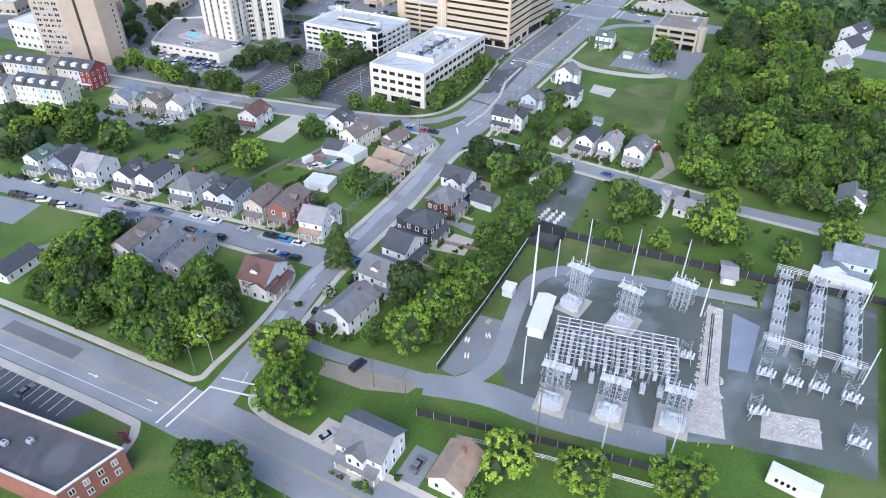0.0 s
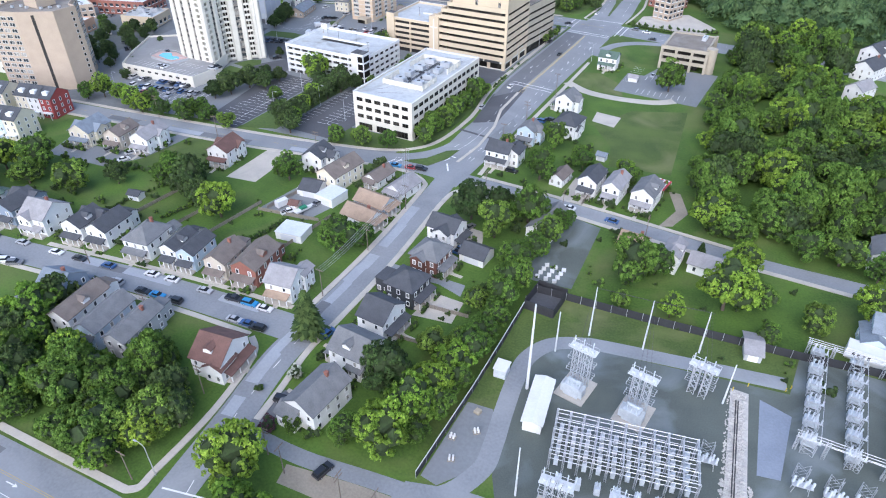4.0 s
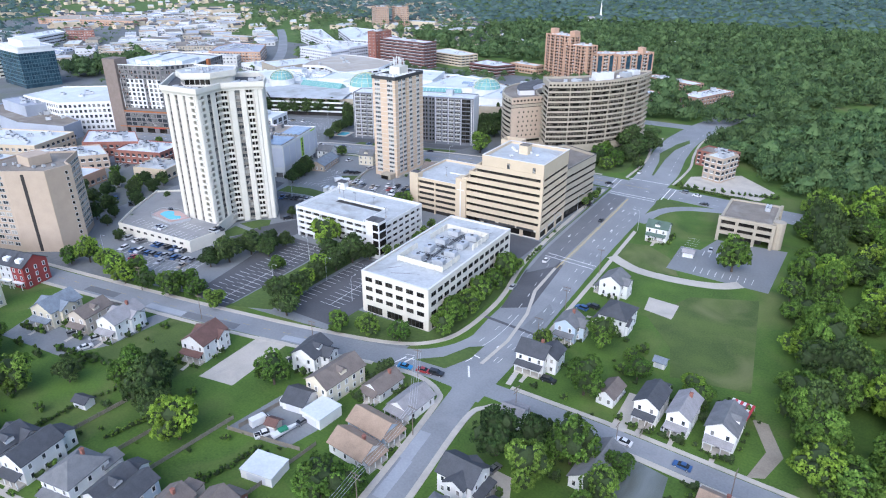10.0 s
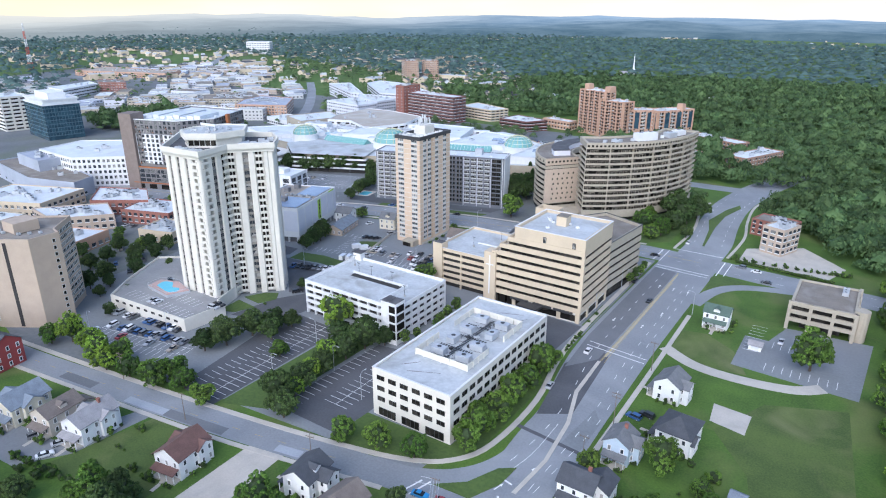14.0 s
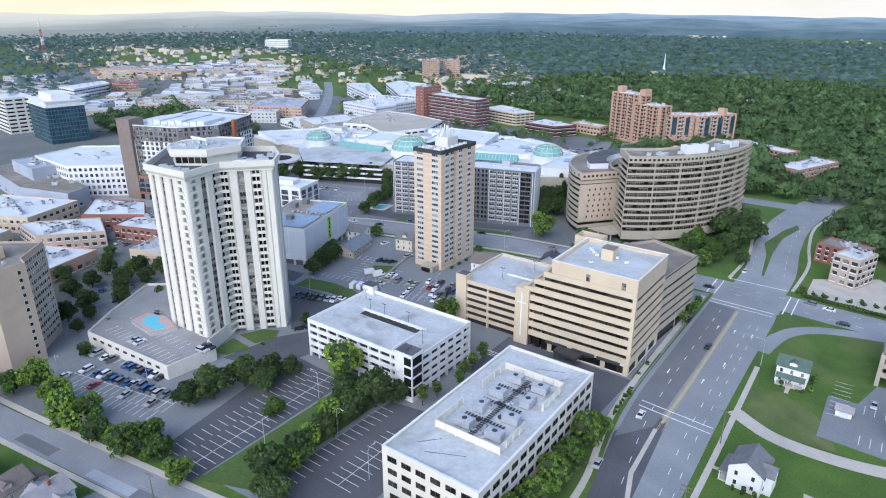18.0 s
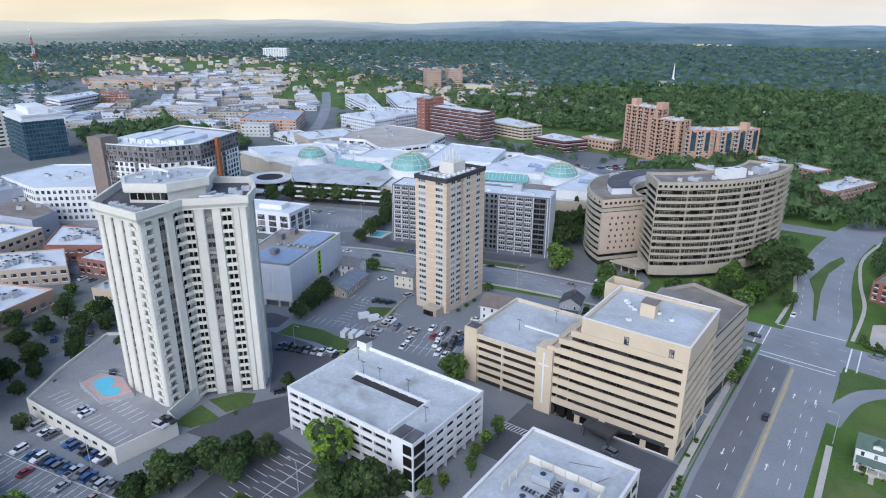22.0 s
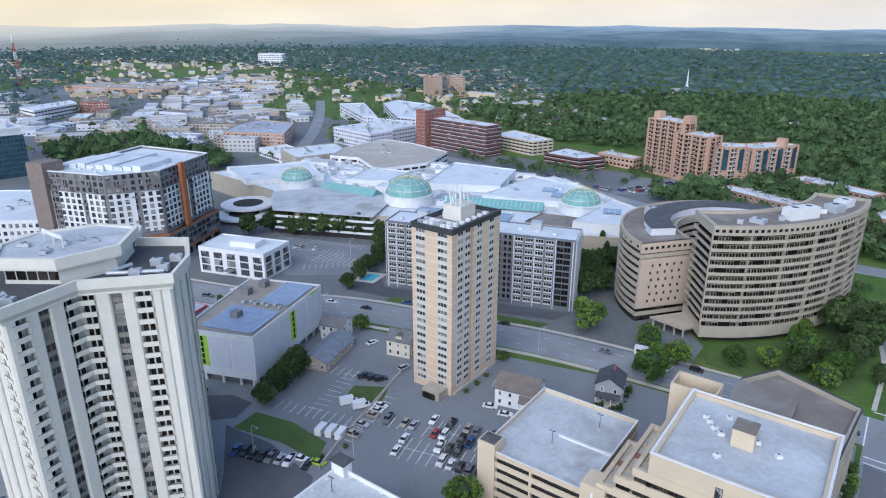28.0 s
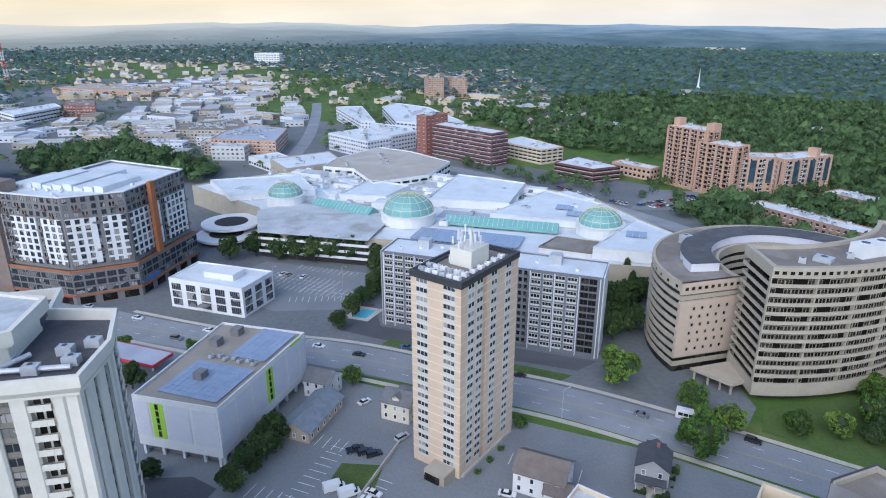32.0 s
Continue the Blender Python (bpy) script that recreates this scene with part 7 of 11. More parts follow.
trees("d", (-412, 432, 6.4), (-400, 436, 6.4), (-392, 441, 6.4), (-383, 444, 6.4), (-374, 449, 6.4), (-366, 455, 6.4), (-357, 460, 6.4), (-350, 464, 6), (-347, 449, 5.4), (-340, 456, 5.4), (-333, 447, 5), (-418, 421, 6), (-336, 436, 4.6), (-329, 420, 4.8), (-325, 410, 4.4), (-331, 428, 4.6), (-407, 440, 6), (-379, 455, 6), (-362, 466, 5), (-322, 399, 4.2), where="by a car park")
# wood east of the avenue
n = 0
EAST_WOOD = []
while n < 175:
    x, y = wood_rnd.uniform(-46, 60), wood_rnd.uniform(218, 440)
    left = -33 + (12 if y < 235 else 0) - 8 * min(1, max(0, (y - 290) / 60))
    if x < left + 3 or (y > 350 and x < -40 + (y - 350) * 0.1) or (x > 12 and 340 < y < 440) or (x > 22 and y < 235):
        continue
    if n < 24:
        tree(x, y, wood_rnd.uniform(4.6, 7.4), wood_rnd.choice("aaadb"), 0, "in the eastern wood")
    else:
        EAST_WOOD.append((x, y, wood_rnd.uniform(4.6, 7.6)))
    n += 1


def leafy_wood(name, spots, label):
    """Full crowns joined into one object for each kind of tree."""
    rnd = random.Random(len(spots))
    for kind, share_ in (("a", 0.62), ("d", 0.82), ("b", 1.0)):
        mine = [s for i, s in enumerate(spots) if {"a": i % 10 < 6, "d": 6 <= i % 10 < 8, "b": i % 10 >= 8}[kind]]
        poses = [pose(x, y, -0.25 * r, 0, 0, rnd.uniform(0, 360)) @ Matrix.Diagonal((r, r, r * rnd.uniform(0.85, 1.6), 1)) for x, y, r in mine]
        o = join_pieces(name, CROWNS[kind][0], None, poses)
        tagged(o, label, "trees", "", "stuff")


leafy_wood("small_wood", SMALL_WOOD, "dense leafy wood beside the south road")
leafy_wood("east_wood", EAST_WOOD, "dense leafy wood east of the avenue")


# ---- far woods ----
def leaf_proto(seed, fine=2, leaves=50, size=0.13):
    """A crown seen from afar: a dome broken into lumps, strewn with leaf clumps."""
    rnd = np.random.RandomState(seed)
    bm = bmesh.new()
    bmesh.ops.create_icosphere(bm, subdivisions=fine, radius=1.0)
    bmesh.ops.delete(bm, geom=[v for v in bm.verts if v.co.z < -0.35], context='VERTS')
    off = Vector((rnd.uniform(0, 50), rnd.uniform(0, 50), 0))

    def lump(u):
        return 0.84 + 0.36 * noise.noise(u * 2.0 + off) + 0.24 * noise.noise(u * 4.6 + off)

    bm.verts.index_update()
    co = [np.array(v.co * lump(v.co)) * np.array((1, 1, 0.95)) + np.array((0, 0, 0.45)) for v in bm.verts]
    fs = [[v.index for v in f.verts] for f in bm.faces]
    bm.free()
    for i in range(leaves):
        u = rnd.normal(size=3)
        u /= np.linalg.norm(u)
        u[2] = abs(u[2]) - 0.15
        p = u * lump(Vector(u)) * rnd.uniform(0.96, 1.08) + np.array((0, 0, 0.45))
        q = u + rnd.normal(size=3) * 0.45
        q /= np.linalg.norm(q)
        e1 = np.cross(q, rnd.normal(size=3))
        e1 /= np.linalg.norm(e1)
        e2 = np.cross(q, e1)
        s = size * rnd.uniform(0.6, 1.4)
        k = len(co)
        co += [p + e1 * s, p - e1 * s * 0.6 + e2 * s, p - e1 * s * 0.6 - e2 * s]
        fs.append([k, k + 1, k + 2])
    return np.array(co), np.array(fs)


PROTO = [leaf_proto(i, 1, 150, 0.125) for i in range(6)]
PROTO_FAR = [leaf_proto(i, 1, 3, 0.16) for i in range(6)]


def ground_z(x, y):
    d = math.hypot(x + 100, y - 250)
    return -0.02 + max(0, min(1, (d - 2200) / 2600)) * (55 + 60 * noise.noise((x / 1300, y / 1300, 3)))


def wood(name, spots, label, flat=1.0, protos=None, leaves=None):
    """Many crowns joined into one object: rows of x, y, radius."""
    vs, fs, k = [], [], 0
    rnd = np.random.RandomState(len(spots))
    for i, (x, y, r) in enumerate(spots):
        co, f = (protos or PROTO)[i % 6]
        a = rnd.uniform(0, math.tau)
        c, s = math.cos(a), math.sin(a)
        p = np.stack([(co[:, 0] * c - co[:, 1] * s) * r + x, (co[:, 0] * s + co[:, 1] * c) * r + y, co[:, 2] * r * rnd.uniform(0.65, 1.75) * flat + r * 0.25 + ground_z(x, y)], 1)
        vs.append(p)
        fs.append(f + k)
        k += len(co)
    me = bpy.data.meshes.new(name)
    v, f = np.concatenate(vs), np.concatenate(fs)
    me.vertices.add(len(v))
    me.vertices.foreach_set("co", v.ravel().astype(np.float32))
    me.loops.add(f.size)
    me.loops.foreach_set("vertex_index", f.ravel().astype(np.int32))
    me.polygons.add(len(f))
    me.polygons.foreach_set("loop_start", np.arange(0, f.size, 3, dtype=np.int32))
    me.update(calc_edges=True)
    me.materials.append(leaves or LEAF_FAR)
    return tagged(new(name, me), label, "trees", "", "stuff")
def scatter(poly, step, r0, r1, seed, keep=1.0, avoid=()):
    rnd = random.Random(seed)
    xs, ys = [p[0] for p in poly], [p[1] for p in poly]
    out = []
    y = min(ys)
    while y < max(ys):
        x = min(xs)
        while x < max(xs):
            px, py = x + rnd.uniform(-0.5, 0.5) * step, y + rnd.uniform(-0.5, 0.5) * step
            if rnd.random() < keep and inside(px, py, poly) and not any(inside(px, py, a) for a in avoid):
                out.append((px, py, rnd.uniform(r0, r1)))
            x += step
        y += step
    return out


# outlines of places kept free of trees in the middle distance
PROTO_MID = [leaf_proto(i, 1, 70, 0.17) for i in range(6)]
APTS = [(-320, 690), (-262, 675), (-225, 690), (-195, 735), (-215, 760), (-262, 740), (-318, 748)]
BRICKS = [(-233, 640), (-168, 612), (-160, 630), (-226, 662)]
BRICKB = [(-203, 702), (-148, 672), (-136, 694), (-190, 720)]
BRICKC = [(-152, 624), (-126, 614), (-104, 668), (-128, 678)]
BACKROAD = [(-330, 612), (-250, 588), (-190, 552), (-150, 536), (-96, 546), (-90, 580), (-144, 574), (-190, 574), (-250, 612)]
LOTN = [(-292, 622), (-262, 640), (-266, 696), (-300, 690), (-380, 660), (-380, 610)]
ROADN = [(-135, 440), (-98, 440), (-102, 520), (-92, 560), (-75, 660), (-95, 664), (-112, 600), (-128, 540)]
OFFN = [(-120, 415), (-55, 415), (-62, 462), (-72, 486), (-102, 486), (-104, 460)]
wood("east_woods", scatter([(-44, 440), (62, 440), (62, 215), (330, 300), (330, 800), (-30, 640), (-95, 480)], 9.6, 4.0, 6.8, 31, 0.97, (OFFN, ROADN)), "dense green woods east of the avenue")
wood("near_woods", scatter([(-262, 600), (-190, 574), (-144, 576), (-94, 578), (-60, 660), (0, 720), (-60, 790), (-200, 775), (-262, 745)], 8.0, 4.2, 6.6, 38, 0.95, (APTS, BRICKS, BRICKB, BRICKC, BACKROAD, LOTN)), "green trees round the brick apartment rows")
wood("middle_woods", scatter([(-250, 560), (-150, 530), (-140, 690), (-60, 700), (330, 780), (330, 1250), (-500, 1250), (-610, 900), (-430, 770), (-330, 780), (-255, 700)], 10.2, 4.0, 7.0, 32, 0.96, (APTS, BRICKS, BRICKB, BRICKC, ROADN, LOTN, [(-262, 540), (-94, 540), (-60, 660), (0, 720), (-60, 790), (-200, 775), (-262, 745)])), "unbroken green woods behind the apartments", 1.0, PROTO_MID)
wood("town_woods", scatter([(-640, 470), (-560, 500), (-580, 530), (-720, 540), (-760, 470), (-700, 440)], 9, 5, 8, 33), "dark trees behind the mixed-use block")
wood("side_woods", scatter([(330, 250), (700, 400), (700, 1300), (330, 1300)], 15, 6, 9.5, 34), "dense green woods to the east", 1.0, PROTO_FAR)
# far and west woods wear the leaf colour with haze mixed in
wood("far_woods", scatter([(-2600, 700), (-1500, 1250), (-700, 1000), (-300, 1250), (900, 1250), (1500, 2200), (-600, 2500), (-2600, 2300)], 17.5, 7, 11, 35, 0.93), "distant woods with pale clearings", 0.75, PROTO_FAR, LEAF_HAZED)
wood("west_woods", scatter([(-1500, 300), (-900, 330), (-900, 480), (-1500, 900), (-2300, 1150), (-2500, 700)], 18, 6, 10, 37, 0.55), "trees among the far western suburbs", 1.0, PROTO_FAR, LEAF_HAZED)
wood("avenue_woods", scatter([(-98, 488), (-60, 470), (-40, 445), (20, 445), (40, 520), (-40, 640), (-74, 655), (-88, 580), (-98, 540)], 7.5, 3.6, 6.0, 39, 0.95, (OFFN, [(-62, 415), (-30, 415), (-30, 448), (-62, 448)])), "green trees beside the avenue's northern end")
wood("court_trees", [(-146, 512, 3.6), (-142, 522, 4), (-150, 530, 4.2), (-143, 534, 3.4), (-137, 530, 2.6), (-152, 519, 3), (-139, 516, 2.6), (-134, 505, 3), (-157, 537, 4)], "young green trees beside the apartment drive")
wood("mall_trees", scatter([(-470, 660), (-412, 652), (-330, 632), (-326, 640), (-410, 662), (-470, 672)], 9, 3.2, 4.8, 40, 0.85), "row of green trees along the road behind the mall")
wood("lot_trees", scatter([(-372, 640), (-262, 640), (-262, 696), (-330, 705), (-372, 668)], 12, 2.8, 4.4, 41, 0.5), "young trees between rows of a car park")


# ---- the far distance: rolling wooded hills as a plain glowing backdrop ----
def distance_material():
    m = bpy.data.materials.new("hazy_distance")
    m.use_nodes = True
    n, l = m.node_tree.nodes, m.node_tree.links
    n.remove(n["Principled BSDF"])
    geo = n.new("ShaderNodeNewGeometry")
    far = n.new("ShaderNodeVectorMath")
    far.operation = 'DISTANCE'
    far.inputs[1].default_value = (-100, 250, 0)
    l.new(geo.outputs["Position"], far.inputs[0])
    # haze painted into the emission: paler and bluer with distance
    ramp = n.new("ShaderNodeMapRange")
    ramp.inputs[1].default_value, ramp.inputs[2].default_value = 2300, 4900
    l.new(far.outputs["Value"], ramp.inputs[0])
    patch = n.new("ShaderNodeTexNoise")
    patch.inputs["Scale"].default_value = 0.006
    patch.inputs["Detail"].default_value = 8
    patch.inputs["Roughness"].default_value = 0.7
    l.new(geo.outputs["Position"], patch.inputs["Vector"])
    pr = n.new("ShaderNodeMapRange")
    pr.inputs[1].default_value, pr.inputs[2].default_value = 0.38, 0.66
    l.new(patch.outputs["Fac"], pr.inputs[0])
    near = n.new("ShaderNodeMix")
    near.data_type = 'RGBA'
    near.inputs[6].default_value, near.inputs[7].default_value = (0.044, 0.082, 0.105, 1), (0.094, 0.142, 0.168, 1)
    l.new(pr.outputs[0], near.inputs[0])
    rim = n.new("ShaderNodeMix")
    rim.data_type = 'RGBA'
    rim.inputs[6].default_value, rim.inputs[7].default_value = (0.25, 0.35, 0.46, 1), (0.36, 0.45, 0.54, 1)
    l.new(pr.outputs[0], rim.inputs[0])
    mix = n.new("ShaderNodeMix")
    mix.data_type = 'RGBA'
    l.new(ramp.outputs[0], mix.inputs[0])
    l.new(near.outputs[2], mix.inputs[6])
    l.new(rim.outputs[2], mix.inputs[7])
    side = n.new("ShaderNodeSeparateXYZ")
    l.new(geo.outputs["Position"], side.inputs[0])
    # warm sunset glow painted over the western hills
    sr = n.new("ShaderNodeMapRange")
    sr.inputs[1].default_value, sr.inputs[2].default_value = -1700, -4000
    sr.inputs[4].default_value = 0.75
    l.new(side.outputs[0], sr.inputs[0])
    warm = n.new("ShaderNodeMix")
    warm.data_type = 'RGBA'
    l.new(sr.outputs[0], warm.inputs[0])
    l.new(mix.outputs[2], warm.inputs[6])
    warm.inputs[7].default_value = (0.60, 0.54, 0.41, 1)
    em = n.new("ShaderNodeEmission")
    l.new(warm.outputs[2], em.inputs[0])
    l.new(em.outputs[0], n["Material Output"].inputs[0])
    return m


bm = bmesh.new()
rings = []
for i in range(12):
    d = 2350 + 170 * i
    row = []
    for j in range(97):
        a = radians(-100 + 1.6 * j)
        x, y = -100 + d * math.sin(a), 250 + d * math.cos(a)
        hill = 26 * noise.noise((x / 420, y / 420, 7)) + 9 * noise.noise((x / 130, y / 130, 2))
        row.append(bm.verts.new((x, y, ground_z(x, y) + max(9, 20 + hill * min(1, i / 3)) - (30 if i == 0 else 0))))
    rings.append(row)
for a, b in zip(rings, rings[1:]):
    for j in range(96):
        bm.faces.new((a[j], a[j + 1], b[j + 1], b[j]))
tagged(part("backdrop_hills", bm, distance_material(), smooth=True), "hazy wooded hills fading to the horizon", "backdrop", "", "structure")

# evening haze above the hills, as a plain glowing backdrop of sky
def evening_material():
    m = bpy.data.materials.new("evening_haze")
    m.use_nodes = True
    n, l = m.node_tree.nodes, m.node_tree.links
    n.remove(n["Principled BSDF"])
    geo = n.new("ShaderNodeNewGeometry")
    axes = n.new("ShaderNodeSeparateXYZ")
    l.new(geo.outputs["Position"], axes.inputs[0])
    side = n.new("ShaderNodeMapRange")
    side.inputs[1].default_value, side.inputs[2].default_value = -4200, 500
    l.new(axes.outputs[0], side.inputs[0])
    cloud = n.new("ShaderNodeTexNoise")
    cloud.inputs["Scale"].default_value = 0.0012
    cloud.inputs["Detail"].default_value = 5
    flat_ = n.new("ShaderNodeVectorMath")
    flat_.operation = 'MULTIPLY'
    flat_.inputs[1].default_value = (1, 1, 5)
    l.new(geo.outputs["Position"], flat_.inputs[0])
    l.new(flat_.outputs[0], cloud.inputs["Vector"])
    high = n.new("ShaderNodeMapRange")
    high.inputs[1].default_value, high.inputs[2].default_value = 110, 270
    l.new(axes.outputs[2], high.inputs[0])
    low = n.new("ShaderNodeMix")
    low.data_type = 'RGBA'
    low.inputs[6].default_value, low.inputs[7].default_value = (0.72, 0.61, 0.42, 1), (0.63, 0.59, 0.53, 1)
    l.new(side.outputs[0], low.inputs[0])
    top = n.new("ShaderNodeMix")
    top.data_type = 'RGBA'
    top.inputs[6].default_value, top.inputs[7].default_value = (0.77, 0.60, 0.36, 1), (0.68, 0.575, 0.46, 1)
    l.new(side.outputs[0], top.inputs[0])
    mix = n.new("ShaderNodeMix")
    mix.data_type = 'RGBA'
    l.new(high.outputs[0], mix.inputs[0])
    l.new(low.outputs[2], mix.inputs[6])
    l.new(top.outputs[2], mix.inputs[7])
    gain = n.new("ShaderNodeMapRange")
    gain.inputs[1].default_value, gain.inputs[2].default_value = 0.3, 0.7
    gain.inputs[3].default_value, gain.inputs[4].default_value = 0.93, 1.07
    l.new(cloud.outputs["Fac"], gain.inputs[0])
    em = n.new("ShaderNodeEmission")
    l.new(mix.outputs[2], em.inputs[0])
    l.new(gain.outputs[0], em.inputs[1])
    l.new(em.outputs[0], n["Material Output"].inputs[0])
    return m


bm = bmesh.new()
rings = []
for z in (20, 90, 150, 220, 290, 370):
    rings.append([bm.verts.new((-100 + 4350 * math.sin(radians(-100 + 1.6 * j)), 250 + 4350 * math.cos(radians(-100 + 1.6 * j)), z)) for j in range(97)])
for a, b in zip(rings, rings[1:]):
    for j in range(96):
        bm.faces.new((a[j], a[j + 1], b[j + 1], b[j]))
tagged(part("backdrop_sky", bm, evening_material(), smooth=True), "warm evening haze low over the horizon", "backdrop", "", "structure")

# ---- houses ----
def paint(name, c):
    return mat("siding_" + name, c, tuple(0.88 * v for v in c), 0.7, 0.4, 3.0, stain=tuple(0.75 * v for v in c), amount=0.25)


def shingle(name, c):
    return mat("shingles_" + name, c, tuple(0.72 * v for v in c), 0.9, 0.5, 4.0, 0.3, stain=tuple(min(1, 1.25 * v) for v in c), amount=0.4)


WALLS = {"white": paint("white", (0.76, 0.76, 0.745)), "cream": paint("cream", (0.70, 0.64, 0.50)), "blue": paint("pale_blue", (0.48, 0.57, 0.66)), "slate": paint("slate_blue", (0.22, 0.27, 0.34)),
         "brick": REDBRICK, "black": paint("charcoal", (0.045, 0.048, 0.055)), "brown": paint("dark_brown", (0.13, 0.055, 0.04)), "grey": paint("grey", (0.42, 0.43, 0.44)), "red": paint("barn_red", (0.32, 0.055, 0.05)), "beige": paint("beige", (0.55, 0.49, 0.41))}
ROOFS = {"grey": shingle("grey", (0.175, 0.18, 0.185)), "dark": shingle("dark", (0.075, 0.08, 0.09)), "brown": shingle("brown", (0.185, 0.155, 0.135)), "tan": shingle("tan", (0.36, 0.265, 0.19)), "light": shingle("light", (0.31, 0.30, 0.305)),
         "red": shingle("dark_red", (0.155, 0.085, 0.07)), "green": shingle("green", (0.10, 0.15, 0.12)), "blue": shingle("blue_grey", (0.21, 0.245, 0.285)), "flat": WHITEROOF}
CWORD = {"blue": "pale blue", "slate": "slate blue", "brick": "red brick", "black": "charcoal", "brown": "dark brown"}
WHITETRIM = paint("trim_white", (0.8, 0.8, 0.79))


def roof_shape(bm, w, d, z, rise, hip=False, over=0.45, th=0.18):
    """Ridge along x; two slopes as slabs, or four with hips."""
    a, b = w / 2 + over, d / 2 + over
    dz = rise * over / (d / 2)
    r = max(0.3, a - b) if hip else a
    top = z + rise
    lo = [(-a, -b), (a, -b), (a, b), (-a, b)]
    v0 = [bm.verts.new((x, y, z - dz)) for x, y in lo] + [bm.verts.new((-r, 0, top)), bm.verts.new((r, 0, top))]
    v1 = [bm.verts.new((x, y, z - dz + th)) for x, y in lo] + [bm.verts.new((-r, 0, top + th)), bm.verts.new((r, 0, top + th))]
    for v, flip in ((v0, True), (v1, False)):
        fs = [(0, 1, 5, 4), (2, 3, 4, 5)] + ([(1, 2, 5), (3, 0, 4)] if hip else [])
        for f in fs:
            q = [v[i] for i in f]
            bm.faces.new(q[::-1] if flip else q)
    pairs = [(0, 1), (1, 2), (2, 3), (3, 0)] if hip else [(0, 1), (2, 3), (1, 5), (5, 2), (3, 4), (4, 0)]
    for i, j in pairs:
        bm.faces.new((v0[i], v0[j], v1[j], v1[i]))


def gable_block(t, w, d, h, rise, wall, roof, hip, cx=0.0, cy=0.0, turn=0, windows=True, floors=2, joined=False):
    """One block of a house, ridge along its x, as wall, roof and windows."""
    m = pose(cx, cy, 0, 0, 0, turn)
    bm = bmesh.new()
    box(bm, -w / 2, -d / 2, -0.3, w / 2, d / 2, h)
    if not hip and rise:
        for x in (-w / 2, w / 2 - 0.2):
            v = [bm.verts.new(c) for c in ((x, -d / 2, h), (x, d / 2, h), (x, 0, h + rise), (x + 0.2, -d / 2, h), (x + 0.2, d / 2, h), (x + 0.2, 0, h + rise))]
            for f in ((0, 2, 1), (3, 4, 5), (0, 3, 5, 2), (1, 2, 5, 4)):
                bm.faces.new([v[i] for i in f])
    part("wall", bm, wall, t).matrix_basis = m
    bm = bmesh.new()
    if rise:
        roof_shape(bm, w, d, h, rise, hip)
    else:
        box(bm, -w / 2 - 0.15, -d / 2 - 0.15, h, w / 2 + 0.15, d / 2 + 0.15, h + 0.25)
    part("roof", bm, roof, t).matrix_basis = m
    if windows:
        me = window_mesh(0.95, 1.5, WHITETRIM, GLASS, 0, 0, 0.14)
        for p0, p1 in (((-w / 2, -d / 2), (w / 2, -d / 2)), ((w / 2, -d / 2), (w / 2, d / 2)), ((w / 2, d / 2), (-w / 2, d / 2)), ((-w / 2, d / 2), (-w / 2, -d / 2))):
            ln = math.dist(p0, p1)
            n = max(2, round(ln / 3.3))
            poses = [m @ at_wall(p0, p1, ln * (i + 0.5) / n, 1.7 + f * 2.8) for f in range(floors) for i in range(n)]
            if (m.to_3x3() @ Vector((p1[1] - p0[1], p0[0] - p1[0], 0))).y > 0.5 * ln or joined:
                join_pieces("window_band", me, t, poses)
            else:
                for q in poses:
                    set_piece("window", me, t, q)


house_count = 0
YARD = []


